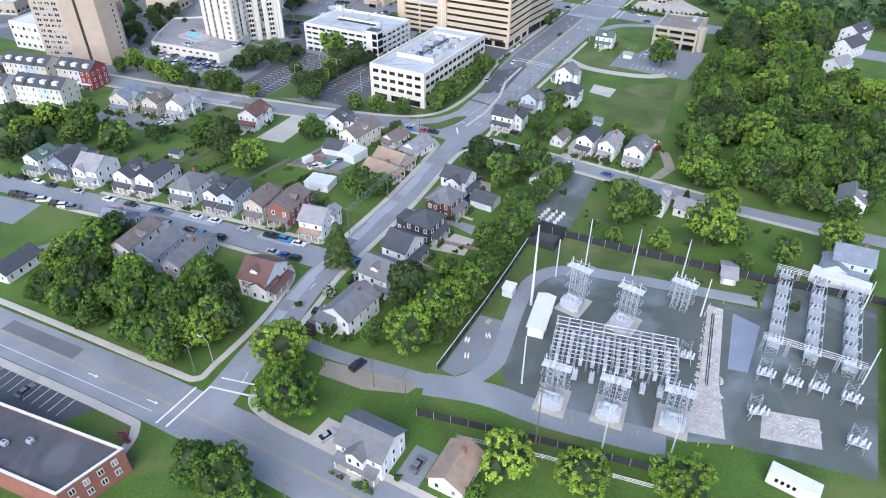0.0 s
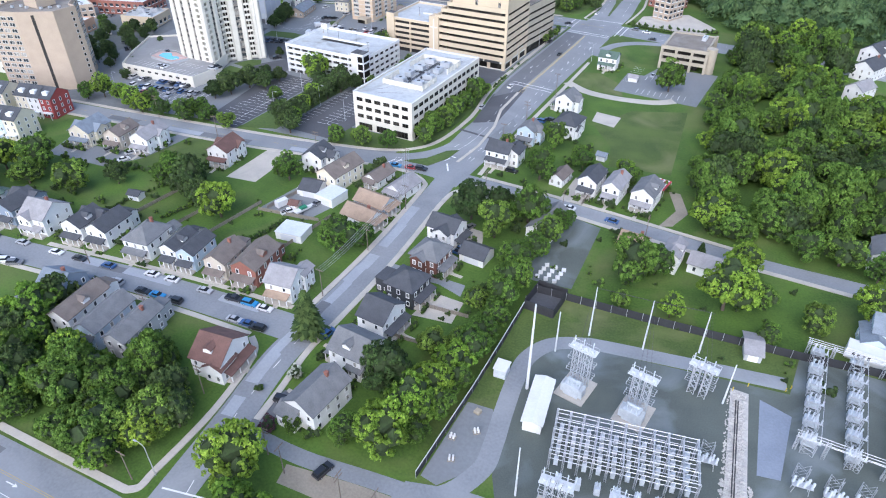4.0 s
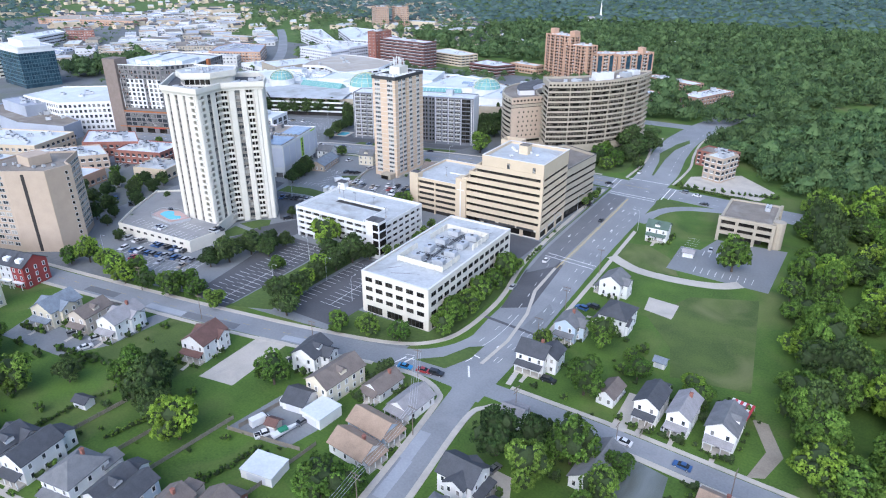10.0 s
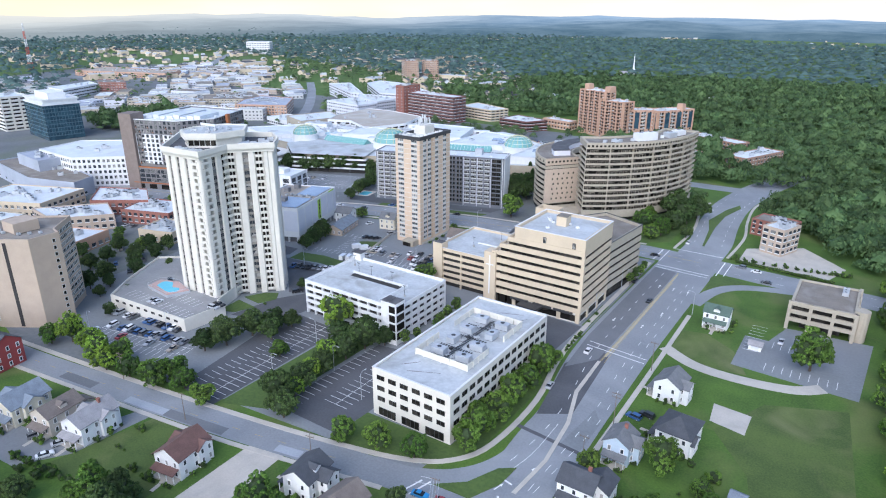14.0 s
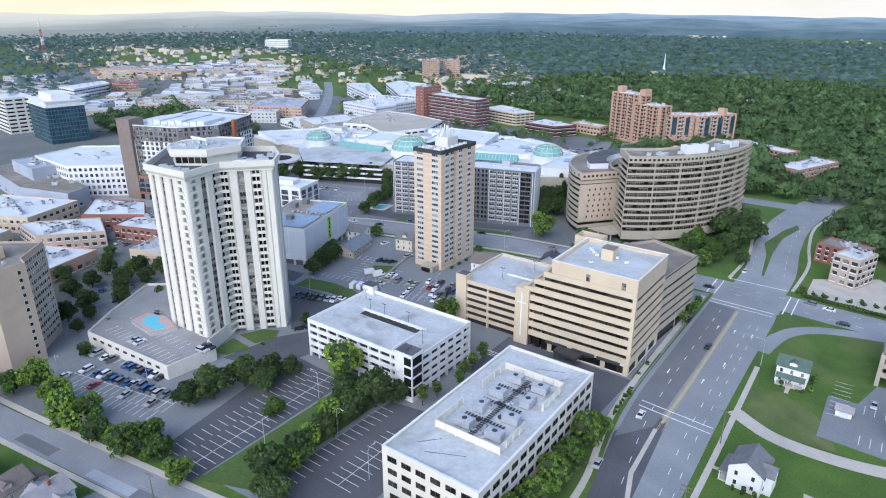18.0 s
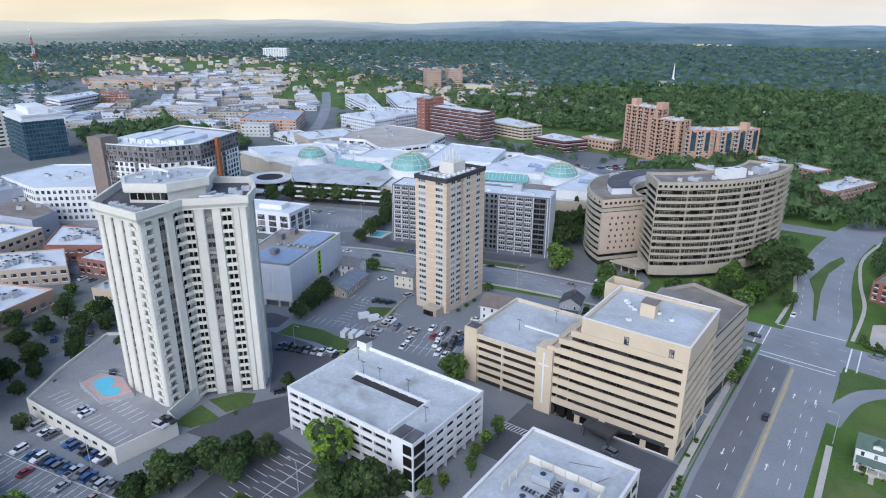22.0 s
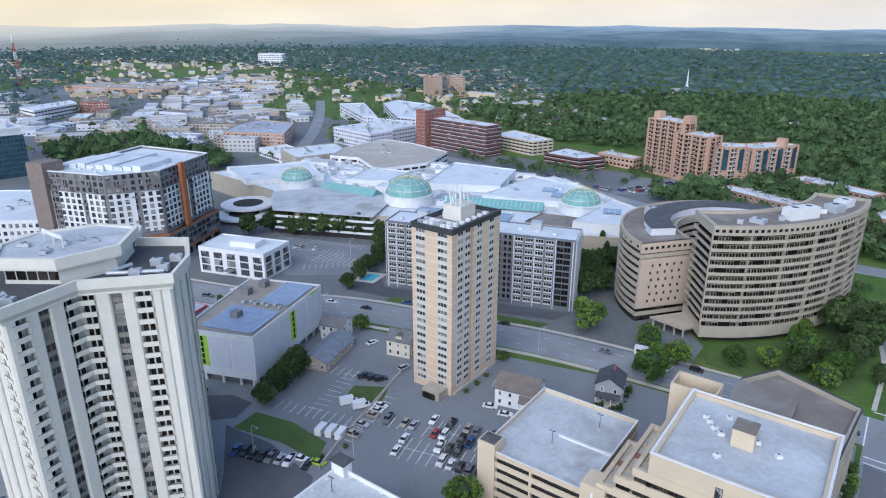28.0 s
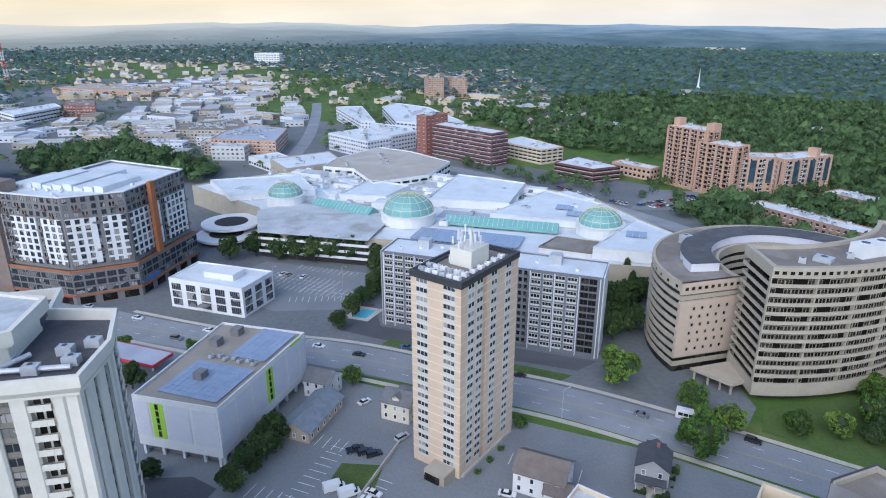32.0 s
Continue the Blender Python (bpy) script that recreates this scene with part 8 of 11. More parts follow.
def house(x, y, w, d, wall, roof, rot=0, ridge="x", porch="s", floors=2, hip=False, chimney=True, ell=None, where="on a lawn", porch_roof=None):
    """A family house: main block, porch with posts, door, chimney and, if asked, a side block."""
    global house_count
    house_count += 1
    kind = "house" if floors > 1 else "bungalow"
    style = "hipped" if hip else "gabled"
    t = thing(kind, f"{CWORD.get(wall, wall)} {floors}-storey {style} house, {roof} shingles, {where}", "house", pose(x, y, 0, 0, 0, rot), "houses of the quarter")
    h = 0.5 + 2.8 * floors
    W, R = WALLS[wall], ROOFS[roof]
    if ridge == "x":
        gable_block(t, w, d, h, d * 0.32, W, R, hip, floors=floors, joined=y > 205)
        rise = d * 0.32
    else:
        gable_block(t, d, w, h, w * 0.32, W, R, hip, turn=90, floors=floors, joined=y > 205)
        rise = w * 0.32
    if ell:
        ex, ey, ew, ed, eh = ell
        gable_block(t, ew, ed, eh, min(ew, ed) * 0.3, W, R, False, ex, ey, 90 if ed > ew else 0, True, max(1, int(eh // 2.7)))if ew >= ed else gable_block(t, ed, ew, eh, ew * 0.3, W, R, False, ex, ey, 90, True, max(1, int(eh // 2.7)))
    if not ell and floors > 1 and house_count % 4:
        back = {"s": (0, 1), "n": (0, -1), "e": (-1, 0), "w": (1, 0)}.get(porch, (0, 1))
        wide_, deep_ = (w * 0.62, 4.4) if back[1] else (4.4, d * 0.62)
        gable_block(t, wide_, deep_, 3.4 + 1.4 * (house_count % 2), 0.0 if house_count % 3 == 0 else 1.1, W, R, False, back[0] * (w / 2 + 2.15), back[1] * (d / 2 + 2.15), 0, True, 1, True)
    if house_count % 3 == 1 and not hip and floors > 1:
        bm = bmesh.new()
        box(bm, -1.1, -1.6, h + 0.3, 1.1, 1.6, h + rise * 0.62)
        part("dormer", bm, W, t).matrix_basis = pose(0, -d * 0.22, 0) if ridge == "x" else pose(w * 0.22, 0, 0, 0, 0, 90)
        bm = bmesh.new()
        roof_shape(bm, 3.2, 2.2, h + rise * 0.62, 0.7, False, 0.2)
        part("dormer_roof", bm, R, t).matrix_basis = (pose(0, -d * 0.22, 0, 0, 0, 90) if ridge == "x" else pose(w * 0.22, 0, 0))
    if chimney and house_count % 3 == 0:
        bm = bmesh.new()
        cx, cy = (w * 0.22, 0.6) if ridge == "x" else (0.6, d * 0.22)
        box(bm, cx - 0.4, cy - 0.35, h, cx + 0.4, cy + 0.35, h + rise + 0.9)
        box(bm, cx - 0.48, cy - 0.43, h + rise + 0.75, cx + 0.48, cy + 0.43, h + rise + 0.95)
        part("chimney", bm, REDBRICK, t)
    if porch:
        ang = {"s": 0, "e": 90, "n": 180, "w": 270}[porch]
        half, wide = (d / 2, w) if porch in "sn" else (w / 2, d)
        m = pose(0, 0, 0, 0, 0, ang)
        bm = bmesh.new()
        box(bm, -wide * 0.45, -half - 2.1, -0.3, wide * 0.45, -half - 0.02, 0.5)
        for k in range(3):
            box(bm, -0.7, -half - 2.4 - 0.3 * k, -0.3, 0.7, -half - 2.1 - 0.3 * k, 0.36 - 0.16 * k)
        deck = part("porch_deck", bm, CONCRETE, t)
        deck.matrix_basis = m
        bm = bmesh.new()
        box(bm, -0.6, -half - 6.0, -0.1, 0.6, -half - 3.1, 0.045)
        part("front_walk", bm, CONCRETE, t).matrix_basis = m
        for q in (-0.42, -0.22, 0.26, 0.44):
            YARD.append(t.matrix_basis @ m @ pose(q * wide, -half - 2.9 - 0.3 * (house_count % 3), 0))
        for q in (-0.3, 0.1, 0.5):
            YARD.append(t.matrix_basis @ m @ pose(wide * 0.5 + 1.1, half * q * 1.6, 0))
        bm = bmesh.new()
        v = [bm.verts.new(c) for c in ((-wide * 0.47, -half - 2.35, 2.75), (wide * 0.47, -half - 2.35, 2.75), (wide * 0.47, -half - 0.01, 3.45), (-wide * 0.47, -half - 0.01, 3.45))]
        u = [bm.verts.new(q.co + Vector((0, 0, 0.16))) for q in v]
        bm.faces.new(v[::-1])
        bm.faces.new(u)
        for i in range(4):
            bm.faces.new((v[i], v[(i + 1) % 4], u[(i + 1) % 4], u[i]))
        part("porch_roof", bm, ROOFS[porch_roof or roof], t).matrix_basis = m
        for i in range(4):
            bm = bmesh.new()
            px = -wide * 0.43 + wide * 0.86 * i / 3
            box(bm, px - 0.1, -half - 2.05, 0.5, px + 0.1, -half - 1.85, 2.85)
            part("porch_post", bm, WHITETRIM, deck)
        bm = bmesh.new()
        box(bm, -0.5, -half - 0.08, 0.5, 0.5, -half + 0.02, 2.6)
        part("door", bm, GREYCLAD, t).matrix_basis = m
    return t


def shed(x, y, w, d, h, wall, roof, rot=0, name="garage", label="white garage with grey roof behind a house", rise=0.3, door="s"):
    t = thing(name, label, "shed" if name == "shed" else "garage", pose(x, y, 0, 0, 0, rot))
    gable_block(t, w, d, h, min(w, d) * rise, WALLS[wall], ROOFS[roof], False, windows=False)
    bm = bmesh.new()
    box(bm, -w * 0.3, -d / 2 - 0.05, 0, w * 0.3, -d / 2 + 0.02, min(2.2, h - 0.3))
    part("door", bm, WHITETRIM if wall != "white" else GREYPANEL, t)
    return t


ST = "facing the west street"
house(-229, 116, 6.5, 9, "white", "green", 9, "y", where=ST)
house(-218, 120, 8, 11, "slate", "dark", 9, "y", where=ST, ell=(0, 4.5, 10, 6, 6))
house(-205, 121, 9.5, 11, "white", "light", 9, "x", where=ST, ell=(-2, -2, 5, 9, 6))
house(-190, 123.5, 7.5, 10, "white", "dark", 9, "y", where=ST, ell=(1, 4, 8, 6, 5.6))
house(-181.5, 126, 7.5, 11, "white", "dark", 9, "y", where=ST)
house(-166, 127.5, 9, 11, "white", "grey", 9, "y", where=ST, hip=True, ell=(2.5, 6.5, 4.5, 5, 4))
house(-154.5, 129, 5.5, 10, "white", "dark", 9, "y", where=ST)
house(-148.5, 130, 5.8, 10.5, "blue", "dark", 9, "y", where=ST)
house(-138, 131, 7, 10.5, "beige", "brown", 9, "y", where=ST)
house(-129, 134, 8, 13, "brick", "brown", 9, "y", where=ST, porch_roof="brown")
house(-115.5, 131, 8, 9, "white", "light", 9, "x", where=ST, porch_roof="tan", ell=(3, 4, 4, 5, 5.8))
house(-168, 100, 8, 10, "slate", "blue", 9, "x", porch="n", where="by the small wood")
house(-156, 96.5, 6.5, 14, "white", "brown", 9, "y", porch=None, where="by the small wood")
house(-146, 96.5, 6.8, 14, "blue", "grey", 9, "y", porch=None, where="by the small wood", ell=(0, -5.5, 5, 5, 4))
house(-136.5, 97.5, 6.2, 14, "grey", "grey", 9, "y", porch=None, where="by the small wood")
house(-111.5, 101.5, 8.5, 11, "white", "red", 8, "x", porch="e", where="at the corner", ell=(2, -3, 5, 6, 4.6))
house(-180, 73, 7, 12, "white", "dark", 8, "y", porch=None, floors=1, where="by the south road")
house(-82, 101.5, 8.4, 12.6, "white", "grey", -4, "y", porch="w", where="beside the middle street", ell=(-2.5, -6, 5, 5, 4.2))
house(-83, 118, 9.5, 9.5, "white", "grey", -3, "x", porch="w", where="beside the middle street", ell=(3, -3.5, 4, 4, 3))
house(-84.5, 131.5, 8, 10, "white", "dark", -3, "x", porch="e", where="beside the middle street")
house(-85, 145.5, 9, 9, "black", "dark", -3, "x", porch="e", hip=True, chimney=False, where="beside the middle street")
house(-86, 160.5, 9, 9, "brown", "grey", -3, "x", porch="e", hip=True, chimney=False, where="beside the middle street", ell=(-1, -1, 4, 10, 6))
house(-88.5, 175, 9.5, 8, "white", "dark", -3, "x", porch="e", chimney=False, where="beside the middle street", ell=(1, -1, 5, 9.5, 6))
house(-89, 203, 6, 5.5, "white", "light", 0, "x", porch="n", floors=1, chimney=False, where="at the corner")
house(-63, 196, 8.5, 15, "white", "grey", -4, "y", porch=None, floors=1, where="beside the east street")
house(-115.5, 193, 7.5, 11, "white", "light", -6, "y", porch="s", floors=1, where="near the crossing")
house(-127, 195.5, 6.5, 10, "white", "brown", -6, "y", porch="s", floors=1, where="near the crossing")
house(-139, 189, 8.5, 15, "cream", "brown", -6, "y", porch=None, where="near the crossing")
house(-118.5, 180, 12, 7.5, "blue", "tan", -6, "x", porch="e", floors=1, where="beside the middle street")
house(-117.5, 171, 11.5, 7.5, "white", "tan", -6, "x", porch="e", floors=1, where="beside the middle street")
house(-153, 194.5, 8, 9.5, "white", "dark", 8, "y", porch="w", where="near the cross street", ell=(2.5, 1, 9, 5, 5.6))
house(-187, 182.5, 8.5, 11, "white", "red", 10, "y", porch="s", where="near the cross street", ell=(0, 3, 10, 5, 5.5))
house(-221, 176.5, 8, 12.5, "white", "light", 10, "y", porch="s", where="near the cross street", ell=(0, 2, 10, 5, 5.5))
house(-232.5, 173, 7.5, 11, "beige", "brown", 10, "y", porch="s", where="near the cross street")
house(-246.5, 169.5, 9.5, 12, "cream", "blue", 10, "y", porch="s", where="near the cross street", ell=(0, 0, 12, 6, 5.8))
house(-92.5, 251.5, 7, 8, "blue", "grey", 0, "y", porch="s", where="beside the avenue", ell=(1.5, 1, 8, 5, 5.6))
house(-81, 266, 9.5, 11, "white", "dark", -4, "y", porch="w", hip=True, where="beside the avenue", ell=(3, -2, 5, 5, 4))
house(-89.5, 288.5, 8, 9, "white", "grey", -4, "y", porch="w", where="beside the avenue", ell=(2, 0, 8, 5, 5.6))
house(-95, 230, 9, 8, "white", "dark", 0, "x", porch="s", where="at the crossing", ell=(4.5, 2, 6, 7, 5.6))
house(-89, 348, 9, 7, "white", "green", 0, "x", porch="s", chimney=False, where="beside the avenue")
house(-58.5, 226, 6.5, 10, "white", "dark", -4, "y", porch="s", where="on the east street")
house(-50, 226, 6, 11, "white", "light", -4, "y", porch="s", where="on the east street")
house(-39.5, 226, 7.5, 11, "white", "grey", -4, "y", porch="s", where="on the east street", porch_roof="light")
house(-70, 226.5, 5, 8, "white", "brown", -6, "y", porch=None, floors=1, where="behind trees")
house(-36, 198, 8, 7, "white", "tan", -4, "x", porch=None, floors=1, where="on the east street")
house(-24, 195, 5, 9, "white", "light", -4, "y", porch=None, floors=2, chimney=False, where="on the east street")
house(-15, 197, 8, 7, "white", "light", -4, "x", porch=None, floors=1, chimney=False, where="on the east street")
house(32, 187, 10, 9, "blue", "blue", 3, "x", porch="s", where="beyond the substation", ell=(-4, -3, 6, 8, 4))
house(31, 224, 8, 10, "white", "grey", 0, "y", porch=None, where="at the wood's edge")
house(22, 362, 8, 11, "white", "light", -30, "y", porch=None, where="beyond the wood")
house(26, 396, 10, 16, "white", "dark", -25, "y", porch=None, where="beyond the wood")
house(29, 424, 10, 16, "white", "dark", -25, "y", porch=None, where="beyond the wood")
house(-54, 68.5, 11, 9, "white", "grey", 0, "x", porch="s", chimney=False, where="beside the south road", ell=(0, -2, 4, 8, 6.2))
house(-36, 72.5, 7.5, 10, "white", "tan", 0, "y", porch=None, floors=1, where="beside the south road")
house(-266, 369, 9, 8, "cream", "grey", 14, "x", porch=None, chimney=False, where="beside the north road")
house(-216.5, 366, 13, 10, "white", "brown", 12, "x", porch=None, chimney=False, where="behind the beige garage", ell=(5, -4, 6, 6, 4))
house(-195, 385.5, 8, 9, "grey", "dark", 14, "y", porch="s", where="beside the north road")
shed(-76, 170.5, 8, 7, 2.8, "white", "dark", -3)
shed(-143, 178.5, 7, 8, 2.8, "white", "dark", 8)
shed(-134, 177, 7, 8, 3.2, "white", "flat", -6, rise=0, label="white flat-roofed garage behind a house")
shed(-132, 154, 9, 7, 2.6, "white", "flat", 9, rise=0, label="white flat-roofed garage behind a house")
shed(-194, 146, 4.5, 3.2, 2.2, "white", "dark", 9, "shed", "small white garden shed with a dark roof")
shed(-62, 250, 3.4, 3, 2.3, "white", "blue", -4, "shed", "small white garden shed with a blue-grey roof")
shed(-73, 336, 4.2, 3.2, 2.2, "white", "light", 0, "shed", "small white garden shed with a pale roof")
shed(2, 168, 4, 8, 2.4, "grey", "light", 10, "shed", "pale metal shed beyond the fence")
shed(-142, 167, 3, 3, 2.2, "beige", "red", 9, "shed", "small garden shed with a red roof")
# brick office with slate roofs beside the storage block
brick_t = building("brick_low_office", "low brown brick office with slate-blue gabled roof")
gable_block(brick_t, 20, 9.5, 3.4, 2.4, BROWNBRICK, ROOFS["blue"], False, -285, 351, 106, True, 1)
gable_block(brick_t, 9, 8, 5.8, 2.6, WALLS["white"], ROOFS["grey"], False, -294, 364, 16, True, 2)


# ---- row houses to the west ----
def row_house(x, y, rot, n, colours, label):
    t = building("row_house", label, "row houses")
    t.matrix_basis = pose(x, y, 0, 0, 0, rot)
    for i in range(n):
        cx = (i - (n - 1) / 2) * 6.2
        W = WALLS[colours[i % len(colours)]]
        gable_block(t, 6.1, 10.5, 9.0, 3.2, W, ROOFS["dark"], False, cx, 0, 0, True, 3, True)
        bm = bmesh.new()
        box(bm, cx - 1.2, -4.2, 9.4, cx + 1.2, -2.2, 11.2)
        part("dormer", bm, WHITETRIM, t)
        bm = bmesh.new()
        box(bm, cx - 2.4, -6.9, 2.6, cx + 2.4, -5.3, 2.9)
        for px in (cx - 2.2, cx + 2.2):
            box(bm, px - 0.1, -6.8, -0.3, px + 0.1, -6.6, 2.7)
        part("porch", bm, WHITETRIM, t)


row_house(-314, 172, 12, 4, ["cream", "white", "blue"], "row of pastel three-storey townhouses with dark dormered roofs")
row_house(-283, 157, 12, 4, ["cream", "white", "blue"], "row of pastel three-storey townhouses with dark dormered roofs")
row_house(-309, 148, 12, 4, ["white", "cream", "slate"], "row of pastel three-storey townhouses with dark dormered roofs")
row_house(-287, 178, 12, 3, ["cream", "white", "red"], "townhouse row ending in a red gabled house")
row_house(-345, 160, 12, 4, ["red", "white", "cream"], "row of red and white three-storey townhouses")

# ---- electrical substation ----
PORCELAIN = mat("pale_porcelain", (0.56, 0.60, 0.63), (0.44, 0.48, 0.52), 0.35, 1.0, 4.0)
WOODPOLE = mat("weathered_wood_pole", (0.21, 0.17, 0.135), (0.15, 0.12, 0.095), 0.9, 1.0, 6.0, 0.3)
BLACKMESH = mat("black_fence_screen", (0.035, 0.037, 0.042), (0.025, 0.026, 0.03), 0.85, 0.5, 4.0)
YELLOWPOST = mat("yellow_bollard", (0.62, 0.48, 0.03), (0.5, 0.38, 0.03), 0.6, 0.5, 3.0)


def lattice(bm, x0, y0, z0, x1, y1, z1, r=0.07, steps=4):
    """A lattice column between two levels."""
    c = [(x0, y0), (x1, y0), (x1, y1), (x0, y1)]
    for x, y in c:
        rod(bm, (x, y, z0), (x, y, z1), r, seg=4)
    for k in range(steps):
        za, zb = z0 + (z1 - z0) * k / steps, z0 + (z1 - z0) * (k + 1) / steps
        for i in range(4):
            a, b = c[i], c[(i + 1) % 4]
            rod(bm, (*a, za), (*b, zb), r * 0.6, seg=3)
            rod(bm, (*b, za), (*a, zb), r * 0.6, seg=3)


def insulator(bm, x, y, z0, z1, r=0.16):
    n = 5
    for i in range(n):
        z = z0 + (z1 - z0) * i / n
        rod(bm, (x, y, z), (x, y, z + (z1 - z0) / n * 0.9), r, r * 0.55, 6)


def gantry(x, y, h, rot, wide=6.5, transformer=True):
    t = thing("line_gantry", "galvanised lattice gantry with platform and insulators on gravel", "gantry", pose(x, y, 0, 0, 0, rot), "substation gantries")
    for sx in (-1, 1):
        bm = bmesh.new()
        cx = sx * wide * 0.2
        lattice(bm, cx - 0.75, -0.9, 0, cx + 0.75, 0.9, h * 0.92, 0.1, 5)
        part("leg", bm, STEEL, t)
    bm = bmesh.new()
    top = h * 0.92
    for k in range(9):
        y0 = -1.15 + 0.26 * k
        box(bm, -wide / 2, y0, top, wide / 2, y0 + 0.2, top + 0.14)
    for sy in (-1.2, 1.2):
        rod(bm, (-wide / 2, sy, top + 0.9), (wide / 2, sy, top + 0.9), 0.05, seg=4)
        for k in range(5):
            x0 = -wide / 2 + wide * k / 4
            rod(bm, (x0, sy, top), (x0, sy, top + 0.9), 0.045, seg=4)
    for k in range(4):
        x0 = -wide * 0.36 + wide * 0.24 * k
        box(bm, x0 - 0.3, -0.5 + 0.25 * (k % 2), top + 0.14, x0 + 0.3, 0.2 + 0.25 * (k % 2), top + 0.75 + 0.2 * (k % 3))
    platform = part("platform", bm, mat("pale_grey_steel", (0.62, 0.64, 0.66), (0.54, 0.56, 0.58), 0.5, 0.6, 4.0), t)
    for k in (0.35, 0.62):
        bm = bmesh.new()
        lattice(bm, -wide / 2, -0.7, h * k, wide / 2, 0.7, h * k + 0.9, 0.08, 1)
        for i in range(5):
            q = -wide / 2 + wide * i / 4
            rod(bm, (q, -0.7, h * k), (q, 0.7, h * k + 0.9), 0.05, seg=3)
        part("cross_beam", bm, STEEL, t)
    for i in range(6):
        bm = bmesh.new()
        insulator(bm, -wide / 2 + 0.4 + (wide - 0.8) * i / 5, -1.2 if i % 2 else 1.2, h * 0.92 + 0.1, h * 0.92 + 1.9)
        part("insulator", bm, PORCELAIN, platform)
    if transformer:
        bm = bmesh.new()
        box(bm, -3.6, -5.5, -0.2, 3.6, 3.2, 0.25)
        part("foundation", bm, CONCRETE, t)
        bm = bmesh.new()
        box(bm, -1.8, -4.2, 0.25, 1.8, -1.4, 3.4)
        for i in range(7):
            box(bm, -2.7, -4.0 + i * 0.36, 0.6, -1.8, -3.85 + i * 0.36, 3.0)
            box(bm, 1.8, -4.0 + i * 0.36, 0.6, 2.7, -3.85 + i * 0.36, 3.0)
        rod(bm, (-1.4, -2.8, 4.2), (1.6, -2.8, 4.2), 0.45, seg=10)
        tank = part("transformer_tank", bm, PORCELAIN, t)
        for i in range(3):
            bm = bmesh.new()
            insulator(bm, -1.1 + 1.1 * i, -3.6, 3.4, 5.6, 0.2)
            part("bushing", bm, PORCELAIN, tank)


gantry(-32.5, 136, 13, -8)
gantry(-18.5, 135, 12, -8)
gantry(-7.3, 147, 9.5, -8, transformer=False)
gantry(-26, 101.5, 11, 6)
gantry(-13.5, 104.5, 10, 6)
gantry(-0.4, 108.5, 9.5, 6)

# bus bar rack
rack = thing("busbar_rack", "wide galvanised busbar framework over rows of breakers", "framework", pose(-17.5, 119.5, 0, 0, 0, 12))
for i in range(11):
    for j in range(3):
        bm = bmesh.new()
        x, y = -14.5 + 2.9 * i, -5.5 + 5.5 * j
        lattice(bm, x - 0.2, y - 0.2, 0, x + 0.2, y + 0.2, 6.2, 0.05, 5)
        part("post", bm, STEEL, rack)
for z in (3.6, 5.0, 6.2):
    for j in range(5):
        bm = bmesh.new()
        y = -5.5 + 2.75 * j
        rod(bm, (-14.7, y, z), (14.7, y, z), 0.10, seg=4)
        part("long_bar", bm, STEEL, rack)
for i in range(11):
    bm = bmesh.new()
    x = -14.5 + 2.9 * i
    for z in (5.0, 6.2):
        rod(bm, (x, -5.7, z), (x, 5.7, z), 0.10, seg=4)
    for k in range(5):
        rod(bm, (x, -5.7 + 2.3 * k, 6.2), (x, -4.6 + 2.3 * k, 5.0), 0.05, seg=3)
        rod(bm, (x, -4.6 + 2.3 * k, 5.0), (x, -3.4 + 2.3 * k, 6.2), 0.05, seg=3)
    part("cross_bar", bm, STEEL, rack)
for i in range(10):
    for j in range(4):
        bm = bmesh.new()
        x, y = -13.1 + 2.9 * i, -4.4 + 2.9 * j
        box(bm, x - 0.45, y - 0.5, 0.8, x + 0.45, y + 0.5, 2.6)
        for q in (-0.3, 0, 0.3):
            insulator(bm, x + q, y, 2.6, 3.6, 0.1)
        part("breaker", bm, PORCELAIN, rack)
for i in range(7):
    bm = bmesh.new()
    x = -12 + 3.9 * i
    box(bm, x - 0.6, -9.2, 0, x + 0.6, -7.6, 2.2)
    insulator(bm, x - 0.3, -8.4, 2.2, 3.6, 0.14)
    insulator(bm, x + 0.3, -8.4, 2.2, 3.6, 0.14)
    part("breaker_tank", bm, PORCELAIN, rack)

# strings of switchgear in the eastern bay
for bx_, lab in ((16.5, 0), (25.0, 1), (33.5, 2)):
    t = thing("switchgear_bay", "tall string of galvanised switchgear frames with insulators", "switchgear", pose(bx_, 156, 0), "switchgear bays")
    for k in range(6):
        bm = bmesh.new()
        y = -15 + k * 6
        lattice(bm, -1.3, y - 0.7, 0, 1.3, y + 0.7, 3.4, 0.07, 3)
        box(bm, -1.9, y - 0.12, 3.4, 1.9, y + 0.12, 3.7)
        rack_ = part("frame", bm, STEEL, t)
        for q in (-1.5, 0, 1.5):
            bm = bmesh.new()
            insulator(bm, q, y, 3.7, 5.0, 0.2)
            part("insulator", bm, PORCELAIN, rack_)
        bm = bmesh.new()
        box(bm, -1.4, y + 1.6, 0.3, 1.4, y + 3.4, 2.2)
        for q in (-0.9, 0, 0.9):
            insulator(bm, q, y + 2.5, 2.2, 4.2, 0.22)
        part("breaker", bm, PORCELAIN, t)
    for q in (-1.5, 0, 1.5):
        bm = bmesh.new()
        rod(bm, (q, -15, 5.0), (q, 16, 5.0), 0.06, seg=4)
        part("bus_bar", bm, STEEL, t)
